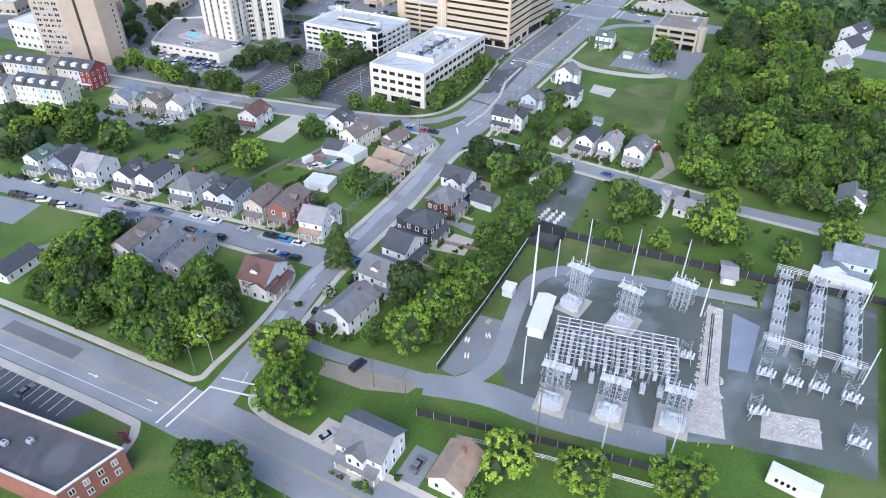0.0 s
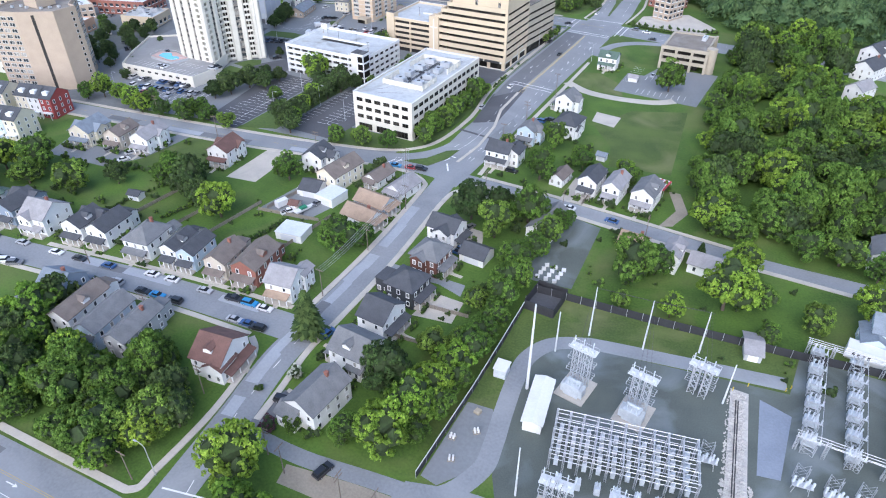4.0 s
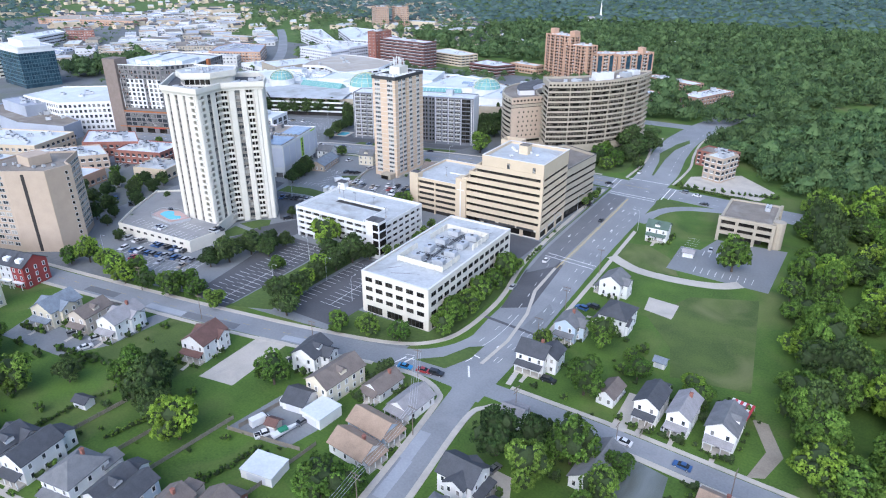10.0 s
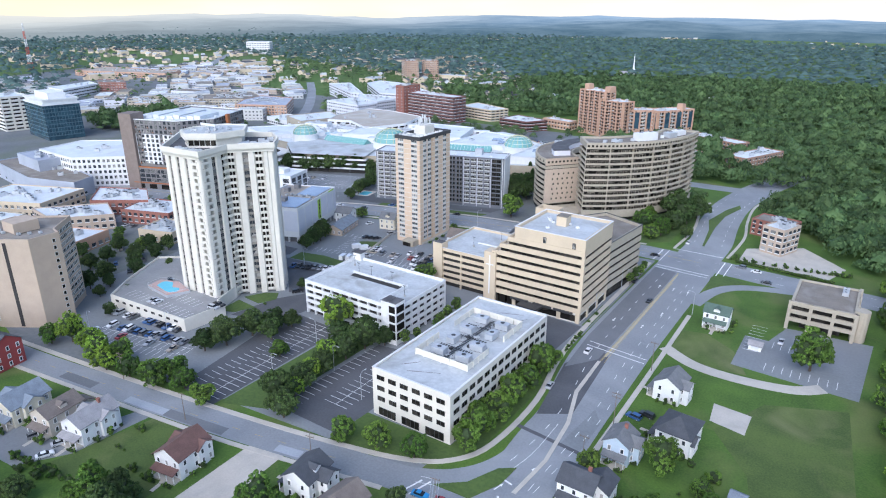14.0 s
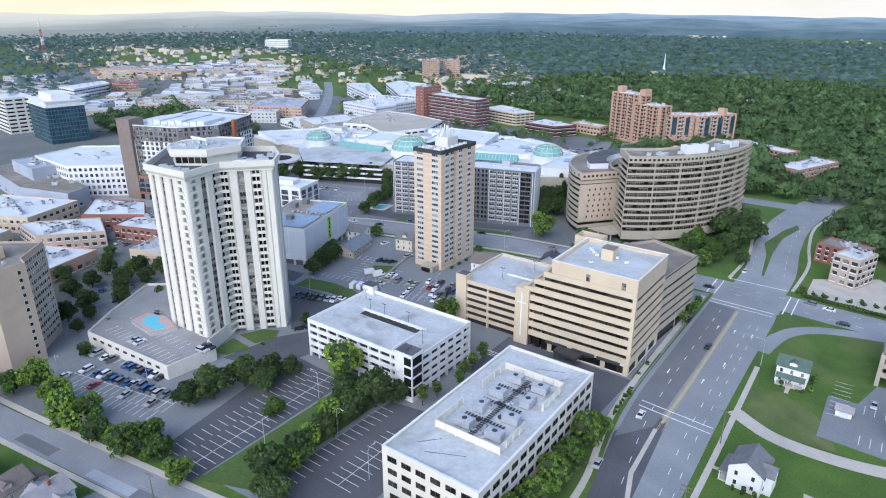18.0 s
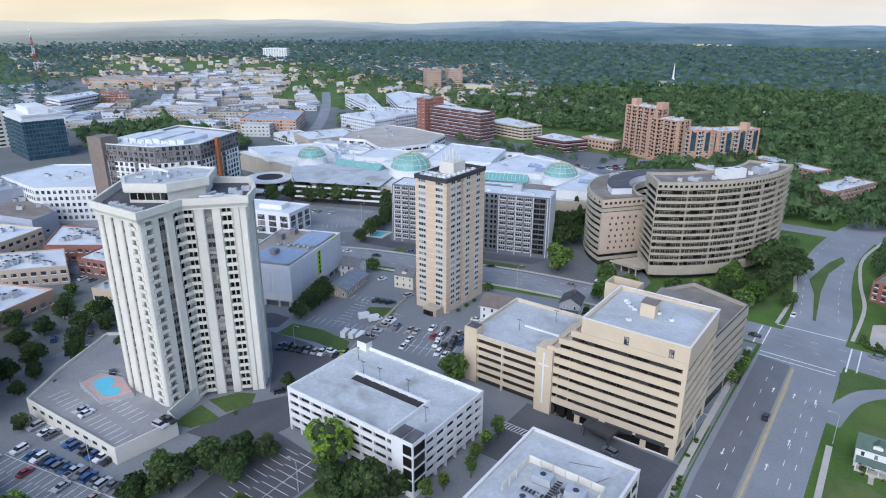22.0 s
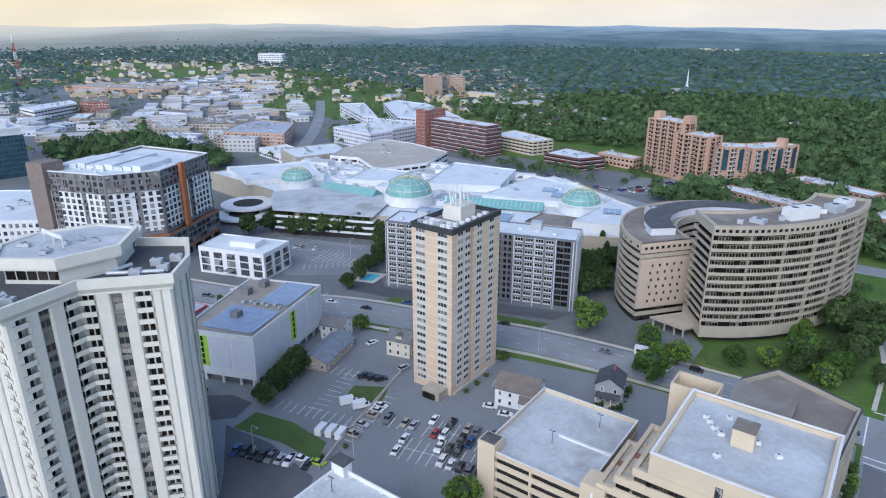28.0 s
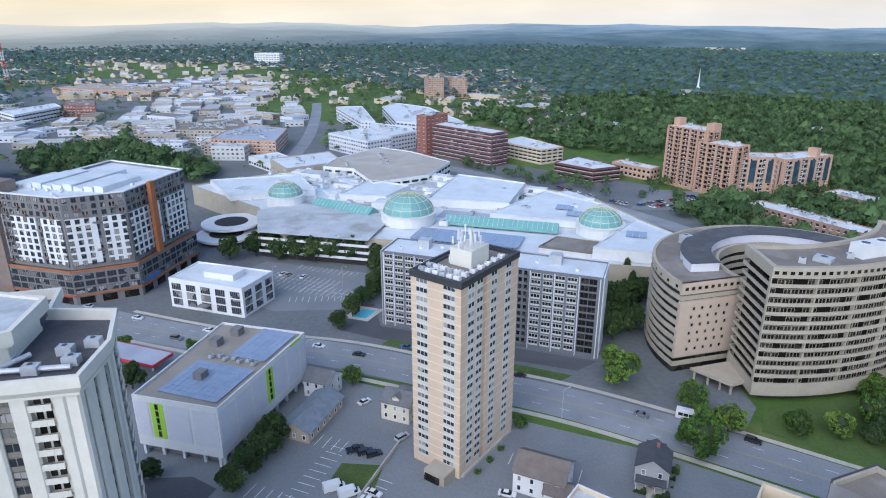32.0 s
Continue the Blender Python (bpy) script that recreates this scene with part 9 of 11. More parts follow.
for y in (141, 173):
    t = thing("strain_bus", "long horizontal bus bars on galvanised frames", "framework", pose(25, y, 0), "strain buses")
    for i in range(5):
        bm = bmesh.new()
        lattice(bm, -11.2 + 5.5 * i, -0.3, 0, -10.6 + 5.5 * i, 0.3, 5.0, 0.06, 5)
        part("post", bm, STEEL, t)
    for z, yy in ((5.0, -0.8), (5.0, 0.8), (5.0, 0), (3.9, 0)):
        bm = bmesh.new()
        rod(bm, (-11.5, yy, z), (11.5, yy, z), 0.08, seg=4)
        part("bus_bar", bm, STEEL, t)


def cap_bank(x, y, rot=0):
    t = thing("switch_stand", "galvanised stand carrying a row of pale insulators", "switch stand", pose(x, y, 0, 0, 0, rot), "switch stands")
    bm = bmesh.new()
    for sx in (-1.6, 1.6):
        rod(bm, (sx, -0.6, 0), (sx * 0.8, -0.5, 2.2), 0.08, seg=4)
        rod(bm, (sx, 0.6, 0), (sx * 0.8, 0.5, 2.2), 0.08, seg=4)
    box(bm, -2, -0.7, 2.2, 2, 0.7, 2.4)
    stand = part("stand", bm, STEEL, t)
    for i in range(6):
        bm = bmesh.new()
        insulator(bm, -1.7 + 0.68 * i, 0.35 * (-1) ** i, 2.4, 4.2, 0.3)
        part("insulator", bm, PORCELAIN, stand)
    bm = bmesh.new()
    lattice(bm, -1.2, 2.6, 0, 1.2, 3.4, 4.6, 0.06, 2)
    part("back_frame", bm, STEEL, t)


for x, y, r in ((16, 130, 8), (21.8, 130, 4), (27.2, 131, 0), (34, 131, 4), (16, 117, 20), (35.5, 118, 4), (-1.8, 127, 10)):
    cap_bank(x, y, r)


def pole(x, y, h, material=None, r=0.28, lean=(0, 0), arms=0, label="tall pale steel pole beside the substation", rot=0, group="substation poles"):
    t = thing("utility_pole", label, "pole", pose(x, y, 0, 0, 0, rot), group)
    bm = bmesh.new()
    rod(bm, (0, 0, -0.3), (lean[0], lean[1], h), r, r * 0.5, 8)
    shaft = part("shaft", bm, material or mat("pale_grey_steel", (0.62, 0.64, 0.66)), t)
    for k in range(arms):
        bm = bmesh.new()
        z = h - 0.6 - 1.2 * k
        box(bm, -1.3, -0.07, z, 1.3, 0.07, z + 0.14)
        for q in (-1.15, -0.5, 0.5, 1.15):
            rod(bm, (q, 0, z + 0.14), (q, 0, z + 0.42), 0.06, seg=5)
        part("crossarm", bm, WOODPOLE, shaft)
    return t


pole(-42.8, 129.5, 26, r=0.4)
for x, y, h in ((-35.6, 154, 16), (-22.1, 155.5, 16), (-9.4, 161, 13.5), (-34, 102, 15), (-41.3, 144.4, 13), (-11.8, 93.2, 13.5), (1.4, 95.2, 13.5), (-1.4, 146.7, 12.5), (36.7, 140, 11.5), (36, 168, 11)):
    pole(x, y, h, r=0.24)
pole(-24.7, 87.5, 18, WOODPOLE, 0.22, (0, 0), 2, "tall weathered wooden pole with crossarms")
# wires between the high poles
bm = bmesh.new()
for a, b in (((-35.6, 154, 16), (-32.5, 136, 13)), ((-22.1, 155.5, 16), (-18.5, 135, 12)), ((-9.4, 161, 13.5), (-7.3, 147, 9.5)), ((-24.7, 87.5, 17.4), (-26, 101.5, 11)), ((-11.8, 93.2, 13.4), (-13.5, 104.5, 10)), ((1.4, 95.2, 13.4), (-0.4, 108.5, 9.5)), ((-35.6, 154, 15.8), (-22.1, 155.5, 15.8)), ((-22.1, 155.5, 15.8), (-9.4, 161, 13.4))):
    for d in (-1.2, 0, 1.2):
        rod(bm, (a[0] + d * 0.3, a[1], a[2]), (b[0] + d, b[1], b[2]), 0.035, seg=3)
tagged(part("overhead_wires", bm, DARKMETAL), "thin dark wires between poles and gantries", "wire", "", "stuff")

# huts and cabinets
ctrl = thing("control_hut", "long white metal control hut with a ridged roof", "hut", pose(-38.2, 124.8, 0, 0, 0, 9))
gable_block(ctrl, 13.6, 4.1, 3.2, 0.5, WALLS["white"], WHITEPAINT, False, 0, 0, 90, False)
bm = bmesh.new()
for y in (-4, 3):
    box(bm, 2.18, y, 0, 2.3, y + 1, 2.1)
part("door", bm, GREYPANEL, ctrl)
cab = thing("control_cabinet", "pale square control cabinet on the grass", "cabinet", pose(-50, 131, 0, 0, 0, 4))
bm = bmesh.new()
box(bm, -1.5, -1.7, -0.1, 1.5, 1.7, 2.7)
part("body", bm, PORCELAIN, cab)
bm = bmesh.new()
box(bm, -1.7, -1.9, 2.7, 1.7, 1.9, 2.95)
part("roof", bm, WHITEPAINT, cab)
for x, y, l, w, r, nm in ((30, 177.5, 15, 4, -7, "white site trailer beyond the fence"), (24.5, 101.5, 9.5, 3.2, -8, "white site trailer on a concrete pad")):
    t = thing("site_trailer", nm, "trailer", pose(x, y, 0, 0, 0, r))
    bm = bmesh.new()
    box(bm, -l / 2, -w / 2, 0.5, l / 2, w / 2, 3.7)
    part("body", bm, WHITEPAINT, t)
    bm = bmesh.new()
    for i in range(4):
        box(bm, -l / 2 + 1.5 + i * 1.1, -w / 2 - 0.05, 1.8, -l / 2 + 2.1 + i * 1.1, -w / 2 + 0.02, 2.8)
    part("vent", bm, DARKGLASS, t)
    bm = bmesh.new()
    box(bm, -l / 2 + 0.4, -w / 2 + 0.3, -0.2, l / 2 - 0.4, w / 2 - 0.3, 0.5)
    part("plinth", bm, CONCRETE, t)
# pale rubble bed and gravel pad
rub = random.Random(8)
bm = bmesh.new()
for i in range(900):
    s = rub.random() ** 0.8
    y = 152 - s * 44
    half = 2.0 + max(0, s - 0.62) * 8
    x = 1.0 + s * 4.2 + rub.uniform(-half, half)
    r = rub.uniform(0.12, 0.34)
    m = pose(x, y, 0.04, rub.uniform(0, 40), rub.uniform(0, 40), rub.uniform(0, 90))
    v = [bm.verts.new(m @ Vector(c)) for c in ((r, 0, 0), (0, r, 0), (-r, 0, 0), (0, -r, 0), (0, 0, r))]
    for a, b in ((0, 1), (1, 2), (2, 3), (3, 0)):
        bm.faces.new((v[a], v[b], v[4]))
tagged(part("rubble", bm, PALEGRAVEL), "pale loose rubble along a trench", "rubble", "", "stuff")
pave("gravel_bed", "pale rubble bed across the yard", 0.05, PALEGRAVEL, (-0.5, 152.5), (3.5, 152.5), (6.8, 125), (11, 108), (3, 106), (2.5, 124))
pave("gravel_pad", "pale gravel pad in the yard", 0.05, PALEGRAVEL, (17, 120.5), (28.5, 123.5), (29.6, 115), (17.5, 112))
pave("puddle_strip", "pale damp patch of the gravel yard", 0.045, mat("wet_gravel", (0.26, 0.29, 0.34), (0.2, 0.225, 0.265), 0.35, 0.2, 2.0), (6, 152), (13, 150), (12.5, 131), (8, 130))
bm = bmesh.new()
for d in (-0.25, 0.25):
    rod(bm, (1.4 + d, 149, 0.25), (4.4 + d, 122, 0.25), 0.14, seg=5)
tagged(part("cable_trough", bm, DARKMETAL), "dark parallel cable pipes on the rubble", "pipe", "", "structure")
for i, (x, y) in enumerate(((-35, 97.5), (-28, 95.5), (-20, 97), (-12, 99), (-6, 100.5), (0, 152), (3, 155), (11, 157.5), (12, 159), (12.5, 106), (8, 104), (6, 103.5))):
    t = thing("bollard", "yellow steel bollard beside the service road", "bollard", pose(x, y, 0), "yellow bollards")
    bm = bmesh.new()
    rod(bm, (0, 0, -0.1), (0, 0, 1.1), 0.12, seg=8)
    part("post", bm, YELLOWPOST, t)


# ---- fences ----
def fence(name, label, pts, h, material, step=3.0, post=STEEL, rail=False):
    t = thing(name, label, "fence")
    for a, b in zip(pts, pts[1:]):
        n = max(1, round(math.dist(a, b) / step))
        for i in range(n):
            ln = math.dist(a, b) / n
            m = at_wall(a, b, i * ln, 0)
            bm = bmesh.new()
            if rail:
                for z in (0.4, 0.9, 1.35):
                    box(bm, 0.05, -0.03, z, ln - 0.05, 0.03, z + 0.16)
            else:
                box(bm, 0.04, -0.03, 0.05, ln - 0.04, 0.03, h)
            part("panel", bm, material, t).matrix_basis = m
            bm = bmesh.new()
            rod(bm, (0, 0, -0.2), (0, 0, h + 0.1), 0.06, seg=5)
            part("post", bm, post, t).matrix_basis = m


fence("black_fence", "black screened security fence round the substation", [(-55, 158), (-54, 164), (-25, 166), (11, 170), (42, 175), (42, 112)], 2.6, BLACKMESH, 4)
fence("black_fence", "black screened security fence along the south side", [(-51, 82), (-24, 88), (2, 93)], 2.2, BLACKMESH, 4)
fence("chain_fence", "dark screened chain-link fence with a pale top rail", [(-53.5, 96), (-53.5, 122), (-54, 140), (-54.6, 156)], 2.2, BLACKMESH, 4)
rail_ = [o for o in bpy.data.objects if o.name.startswith("chain_fence")][0]
for a, b in (((-53.5, 96), (-53.5, 122)), ((-53.5, 122), (-54, 140)), ((-54, 140), (-54.6, 156))):
    bm = bmesh.new()
    rod(bm, (*a, 2.26), (*b, 2.26), 0.11, seg=5)
    part("rail", bm, WHITEPAINT, rail_, "pale top rail")
fence("white_fence", "white post-and-rail vinyl fence below the substation", [(-40, 80.5), (-22, 84.5), (4, 89)], 1.5, WHITEPAINT, 3, WHITEPAINT, True)
pen_ = thing("black_enclosure", "black-screened square equipment pen beside the fence", "enclosure", pose(-50.2, 160.8, 0, 0, 0, -2))
bm = bmesh.new()
box(bm, -4.2, -4.9, -0.1, 4.2, 4.9, 0.08)
part("base", bm, NEWASPHALT, pen_)
for a, b in (((-4.2, -5), (4.2, -5)), ((4.2, -5), (4.2, 5)), ((4.2, 5), (-4.2, 5)), ((-4.2, 5), (-4.2, -5))):
    bm = bmesh.new()
    box(bm, 0, -0.06, -0.1, math.dist(a, b), 0.06, 3.0)
    part("screen", bm, BLACKMESH, pen_).matrix_basis = at_wall(a, b, 0, 0)
for i in range(3):
    for j in range(4):
        t = thing("concrete_block", "white concrete block on dark gravel", "block", pose(-56.5 + 2.6 * i + 0.2 * j, 170.5 + 2.1 * j, 0, 0, 0, 20), "concrete blocks")
        bm = bmesh.new()
        box(bm, -0.6, -0.45, 0, 0.6, 0.45, 0.9)
        bmesh.ops.bevel(bm, geom=bm.edges[:], offset=0.06, segments=1)
        part("block", bm, WHITEPAINT, t)

for x, y, r, wood_ in ((-49.2, 103.4, 20, False), (-49.8, 117.4, -12, True), (-51.6, 108.5, 5, False), (-47.6, 112.3, 40, False)):
    t = thing("insulator_pallet", "timber pallet with stacked porcelain insulators on gravel" if not wood_ else "timber pallet with brown stacked crates on gravel", "pallet", pose(x, y, 0.03, 0, 0, r), "stored pallets")
    bm = bmesh.new()
    for i in range(5):
        box(bm, -0.8, -0.7 + 0.32 * i, 0.1, 0.8, -0.52 + 0.32 * i, 0.15)
    for k in (-0.75, -0.08, 0.6):
        box(bm, k, -0.7, 0, k + 0.14, 0.76, 0.1)
    part("pallet", bm, DIRT, t)
    for i in range(2):
        for j in range(2):
            bm = bmesh.new()
            if wood_:
                box(bm, -0.72 + 0.74 * i, -0.62 + 0.68 * j, 0.15, -0.04 + 0.74 * i, 0.02 + 0.68 * j, 0.7 + 0.2 * i)
            else:
                cx, cy = -0.38 + 0.74 * i, -0.3 + 0.66 * j
                rod(bm, (cx, cy, 0.15), (cx, cy, 1.25), 0.1, seg=6)
                for z in (0.3, 0.5, 0.7, 0.9, 1.1):
                    rod(bm, (cx, cy, z), (cx, cy, z + 0.08), 0.24, 0.15, 8)
            part("crate" if wood_ else "insulator", bm, SANDSTONE if wood_ else WHITEPAINT, t)
PURPLE = leaf("purple_leaves", (0.028, 0.014, 0.018), (0.085, 0.04, 0.048))
BLOSSOM = leaf("white_blossom", (0.3, 0.36, 0.24), (0.72, 0.72, 0.64))
for x, y, r, m_, lb in ((-88.3, 91.2, 2.3, PURPLE, "purple-leaved bush beside the drive"), (-93, 106.5, 2.1, BLOSSOM, "small tree in white blossom beside the street")):
    t = thing("bush", lb, "bush", pose(x, y, 0))
    set_piece("crown", crown_mesh("crown", 31, m_, 6, 44, 0.85, 0.07), t, Matrix.Diagonal((r, r, r, 1)))

# ---- vehicles ----
TYRE = mat("tyre_rubber", (0.02, 0.02, 0.021), (0.015, 0.015, 0.016), 0.9, 2, 9)
CARGLASS = glassy("car_glass", (0.02, 0.023, 0.028), 0.06)
COLOURS = {"white": (0.72, 0.72, 0.72), "silver": (0.42, 0.43, 0.45), "grey": (0.15, 0.155, 0.165), "black": (0.02, 0.021, 0.024), "red": (0.30, 0.025, 0.03), "blue": (0.03, 0.09, 0.24), "bright blue": (0.03, 0.24, 0.50), "lime": (0.35, 0.48, 0.03), "dark green": (0.03, 0.07, 0.05), "tan": (0.38, 0.33, 0.26)}


def car_paint(c):
    m = mat("car_paint_" + c.replace(" ", "_"), COLOURS[c], tuple(0.93 * v for v in COLOURS[c]), 0.28, 0.8, 6)
    m.node_tree.nodes["Principled BSDF"].inputs["Coat Weight"].default_value = 0.6
    return m


def side_profile(bm, prof, half, mi=0, top_in=0.0):
    """Solid from a side outline in x and z, half as wide as given, drawn in towards its top."""
    zs = [z for _, z in prof]
    z0, z1 = min(zs), max(zs)
    def hw(z):
        return half - top_in * (z - z0) / max(1e-6, z1 - z0)
    a = [bm.verts.new((x, -hw(z), z)) for x, z in prof]
    b = [bm.verts.new((x, hw(z), z)) for x, z in prof]
    k = len(prof)
    bm.faces.new(a).material_index = mi
    bm.faces.new(b[::-1]).material_index = mi
    for i in range(k):
        bm.faces.new((a[i], b[i], b[(i + 1) % k], a[(i + 1) % k])).material_index = mi


def wheel_mesh():
    bm = bmesh.new()
    rod(bm, (0, -0.11, 0), (0, 0.11, 0), 0.33, 0.33, 12)
    rod(bm, (0, -0.13, 0), (0, 0.13, 0), 0.2, 0.2, 10, 1)
    me = bpy.data.meshes.new("wheel")
    bm.to_mesh(me)
    bm.free()
    me.materials.append(TYRE)
    me.materials.append(STEEL)
    return me


WHEEL = wheel_mesh()
CAR_PROTO = {}
FAR_WHEELS = {}


def car_meshes(kind, colour):
    if (kind, colour) in CAR_PROTO:
        return CAR_PROTO[kind, colour]
    body, glass = bmesh.new(), bmesh.new()
    if kind == "sedan":
        side_profile(body, [(-2.25, 0.25), (2.2, 0.25), (2.3, 0.55), (2.1, 0.78), (1.0, 0.9), (-1.5, 0.95), (-2.25, 0.9), (-2.32, 0.6)], 0.9)
        side_profile(body, [(-0.95, 1.38), (0.35, 1.38), (0.3, 1.44), (-0.9, 1.44)], 0.62)
        side_profile(glass, [(-1.7, 0.9), (1.1, 0.88), (0.4, 1.38), (-1.0, 1.38)], 0.82, 0, 0.2)
    elif kind == "suv":
        side_profile(body, [(-2.3, 0.3), (2.2, 0.3), (2.32, 0.65), (2.15, 0.95), (1.05, 1.08), (-2.3, 1.1), (-2.38, 0.7)], 0.95)
        side_profile(body, [(-2.0, 1.66), (0.4, 1.66), (0.3, 1.74), (-1.95, 1.74)], 0.7)
        side_profile(glass, [(-2.25, 1.05), (1.15, 1.03), (0.45, 1.66), (-2.05, 1.66)], 0.88, 0, 0.18)
    elif kind == "pickup":
        side_profile(body, [(-2.7, 0.35), (2.6, 0.35), (2.7, 0.75), (2.5, 1.02), (1.3, 1.12), (-2.7, 1.12)], 0.98)
        side_profile(body, [(-0.7, 1.72), (0.7, 1.72), (0.6, 1.8), (-0.65, 1.8)], 0.72)
        side_profile(glass, [(-0.95, 1.1), (1.4, 1.1), (0.75, 1.72), (-0.75, 1.72)], 0.9, 0, 0.18)
        box(glass, -2.55, -0.78, 1.121, -1.1, 0.78, 1.14)
    else:  # box van
        side_profile(body, [(-2.9, 0.4), (2.6, 0.4), (2.75, 1.0), (1.9, 1.25), (1.55, 2.3), (1.2, 2.55), (-2.9, 2.55)], 1.02)
        side_profile(glass, [(1.0, 1.3), (1.88, 1.3), (1.6, 2.1), (1.1, 2.1)], 1.035)
        box(glass, 1.55, -0.85, 1.42, 1.93, 0.85, 2.05)
    out = []
    for nm, bm_, m_ in (("body", body, car_paint(colour)), ("windows", glass, CARGLASS)):
        me = bpy.data.meshes.new(nm)
        bm_.normal_update()
        bmesh.ops.recalc_face_normals(bm_, faces=bm_.faces)
        bm_.to_mesh(me)
        bm_.free()
        me.materials.append(m_)
        out.append(me)
    CAR_PROTO[kind, colour] = out
    return out


HALF = {"sedan": (1.4, 0.82), "suv": (1.42, 0.86), "pickup": (1.75, 0.88), "van": (1.8, 0.92)}
KINDNAME = {"sedan": "sedan", "suv": "sport utility vehicle", "pickup": "pickup truck", "van": "box van"}


def car(x, y, rot, kind="sedan", colour="white", z=0.05, state="parked on the asphalt"):
    t = thing("car" if kind in ("sedan", "suv") else kind, f"{colour} {KINDNAME[kind]} {state}", "car" if kind in ("sedan", "suv") else kind, pose(x, y, z, 0, 0, rot), "cars")
    b, g_ = car_meshes(kind, colour)
    set_piece("body", b, t, Matrix())
    set_piece("glasshouse", g_, t, Matrix())
    hx, hy = HALF[kind]
    ends = [pose(sx * hx, sy * hy, 0.33) for sx in (-1, 1) for sy in (-1, 1)]
    if y < 226:
        for m in ends:
            set_piece("wheel", WHEEL, t, m)
    else:
        if kind not in FAR_WHEELS:
            FAR_WHEELS[kind] = join_pieces("wheel_set", WHEEL, t, ends, "stuff").data
        else:
            set_piece("wheel_set", FAR_WHEELS[kind], t, Matrix.Identity(4))["kind"] = "stuff"
    return t


car_rnd = random.Random(40)
MIX = ["white", "white", "silver", "silver", "grey", "grey", "black", "black", "grey", "white", "silver", "red", "blue", "tan"]


def car_row(x, y, rot, n, step=2.7, fill=0.8, z=0.05, state="parked in a car park"):
    """Cars side by side; rot is the way along the row, each car stands across it."""
    u = Vector((math.cos(radians(rot)), math.sin(radians(rot))))
    for i in range(n):
        if car_rnd.random() < fill:
            car(x + u.x * i * step, y + u.y * i * step, rot + 90 + car_rnd.choice((0, 180)) + car_rnd.uniform(-2, 2), car_rnd.choice(("sedan", "sedan", "suv", "suv", "pickup")) if fill > 0.3 else "sedan", car_rnd.choice(MIX), z, state)


# kerbside cars on the west street
for x, y, k, c in ((-229, 107, "suv", "black"), (-221, 108, "sedan", "white"), (-215, 108.5, "sedan", "black"), (-203, 110.2, "sedan", "silver"), (-189, 111.8, "sedan", "white"), (-180, 113, "sedan", "black"), (-169.5, 114.8, "sedan", "blue"), (-155, 118, "sedan", "white"), (-148, 119, "sedan", "white"), (-136, 119.8, "sedan", "silver"), (-126, 121, "pickup", "black"), (-121, 121.5, "suv", "bright blue"), (-116, 121.8, "sedan", "white"), (-161, 110.5, "suv", "silver"), (-151, 111.4, "sedan", "black"), (-146, 112, "sedan", "bright blue"), (-140, 112.6, "suv", "black"), (-120, 114.6, "sedan", "silver"), (-116, 115, "sedan", "blue"), (-112.5, 115, "suv", "black")):
    car(x, y, 8 + car_rnd.choice((0, 180)), k, c, state="parked along the kerb")
for x, y, c in ((-220, 99, "black"), (-216, 99.6, "black"), (-212, 100.2, "grey"), (-208, 101, "white"), (-202, 101.4, "black"), (-198.5, 102, "white"), (-195, 102.5, "grey")):
    car(x, y, 30, "suv", c, state="parked at an angle to the street")
for x, y, r, k, c in ((-182, 80.5, 72, "sedan", "black"), (-179, 90, 68, "sedan", "black"), (-134, 44.5, 92, "sedan", "grey"), (-65, 67.5, 70, "sedan", "silver"), (-44, 70.5, 88, "sedan", "grey"), (-71, 88, 80, "suv", "black"), (-90.5, 99, 10, "suv", "black"), (-95, 122, 80, "suv", "blue"), (-144.5, 176, 20, "van", "white"), (-146.5, 166.5, 75, "van", "white"), (-142, 163.5, 60, "pickup", "white"), (-137, 172.5, 80, "sedan", "grey"), (-128, 208, 10, "sedan", "bright blue"), (-122, 209.2, 10, "sedan", "red"), (-118, 210, 10, "suv", "black"), (-61, 210.2, 176, "sedan", "white"), (-46, 209.2, 176, "sedan", "blue"), (-82, 171.5, 80, "pickup", "blue"), (-85, 184, 78, "sedan", "grey"), (-95, 270.5, 170, "suv", "blue"), (-92, 273.5, 170, "suv", "black"), (-221, 163, 70, "sedan", "white"), (-223, 168, 70, "sedan", "silver"), (-68, 229, 84, "sedan", "silver"), (-88, 224.5, 0, "suv", "black"), (-53, 222, 86, "suv", "silver"), (-33, 201, 84, "sedan", "blue"), (-232, 166, 75, "suv", "grey")):
    car(x, y, r, k, c, state="parked beside a house")
for x, y, r, k, c in ((-123, 272, 95, "sedan", "silver"), (-121.5, 300, 92, "sedan", "white"), (-116.8, 354, 90, "sedan", "black"), (-122.5, 436, 92, "sedan", "white"), (-131, 408, 5, "sedan", "black"), (-86, 413, 175, "sedan", "white"), (-93, 415, 175, "suv", "grey"), (-80, 402, 175, "sedan", "black"), (-128.6, 371, 90, "suv", "black"), (-301, 388, 20, "sedan", "black"), (-317, 384, 20, "sedan", "white"), (-291, 402, 200, "sedan", "blue"), (-279, 396, 18, "sedan", "red"), (-248, 409, 196, "sedan", "black"), (-207, 411, 8, "sedan", "grey"), (-177, 417, 4, "suv", "black"), (-392, 358, 20, "sedan", "white"), (-364, 357, 20, "suv", "grey"), (-419, 352, 200, "sedan", "silver"), (-360, 368, 200, "sedan", "white")):
    car(x, y, r, k, c, state="driving along the road")
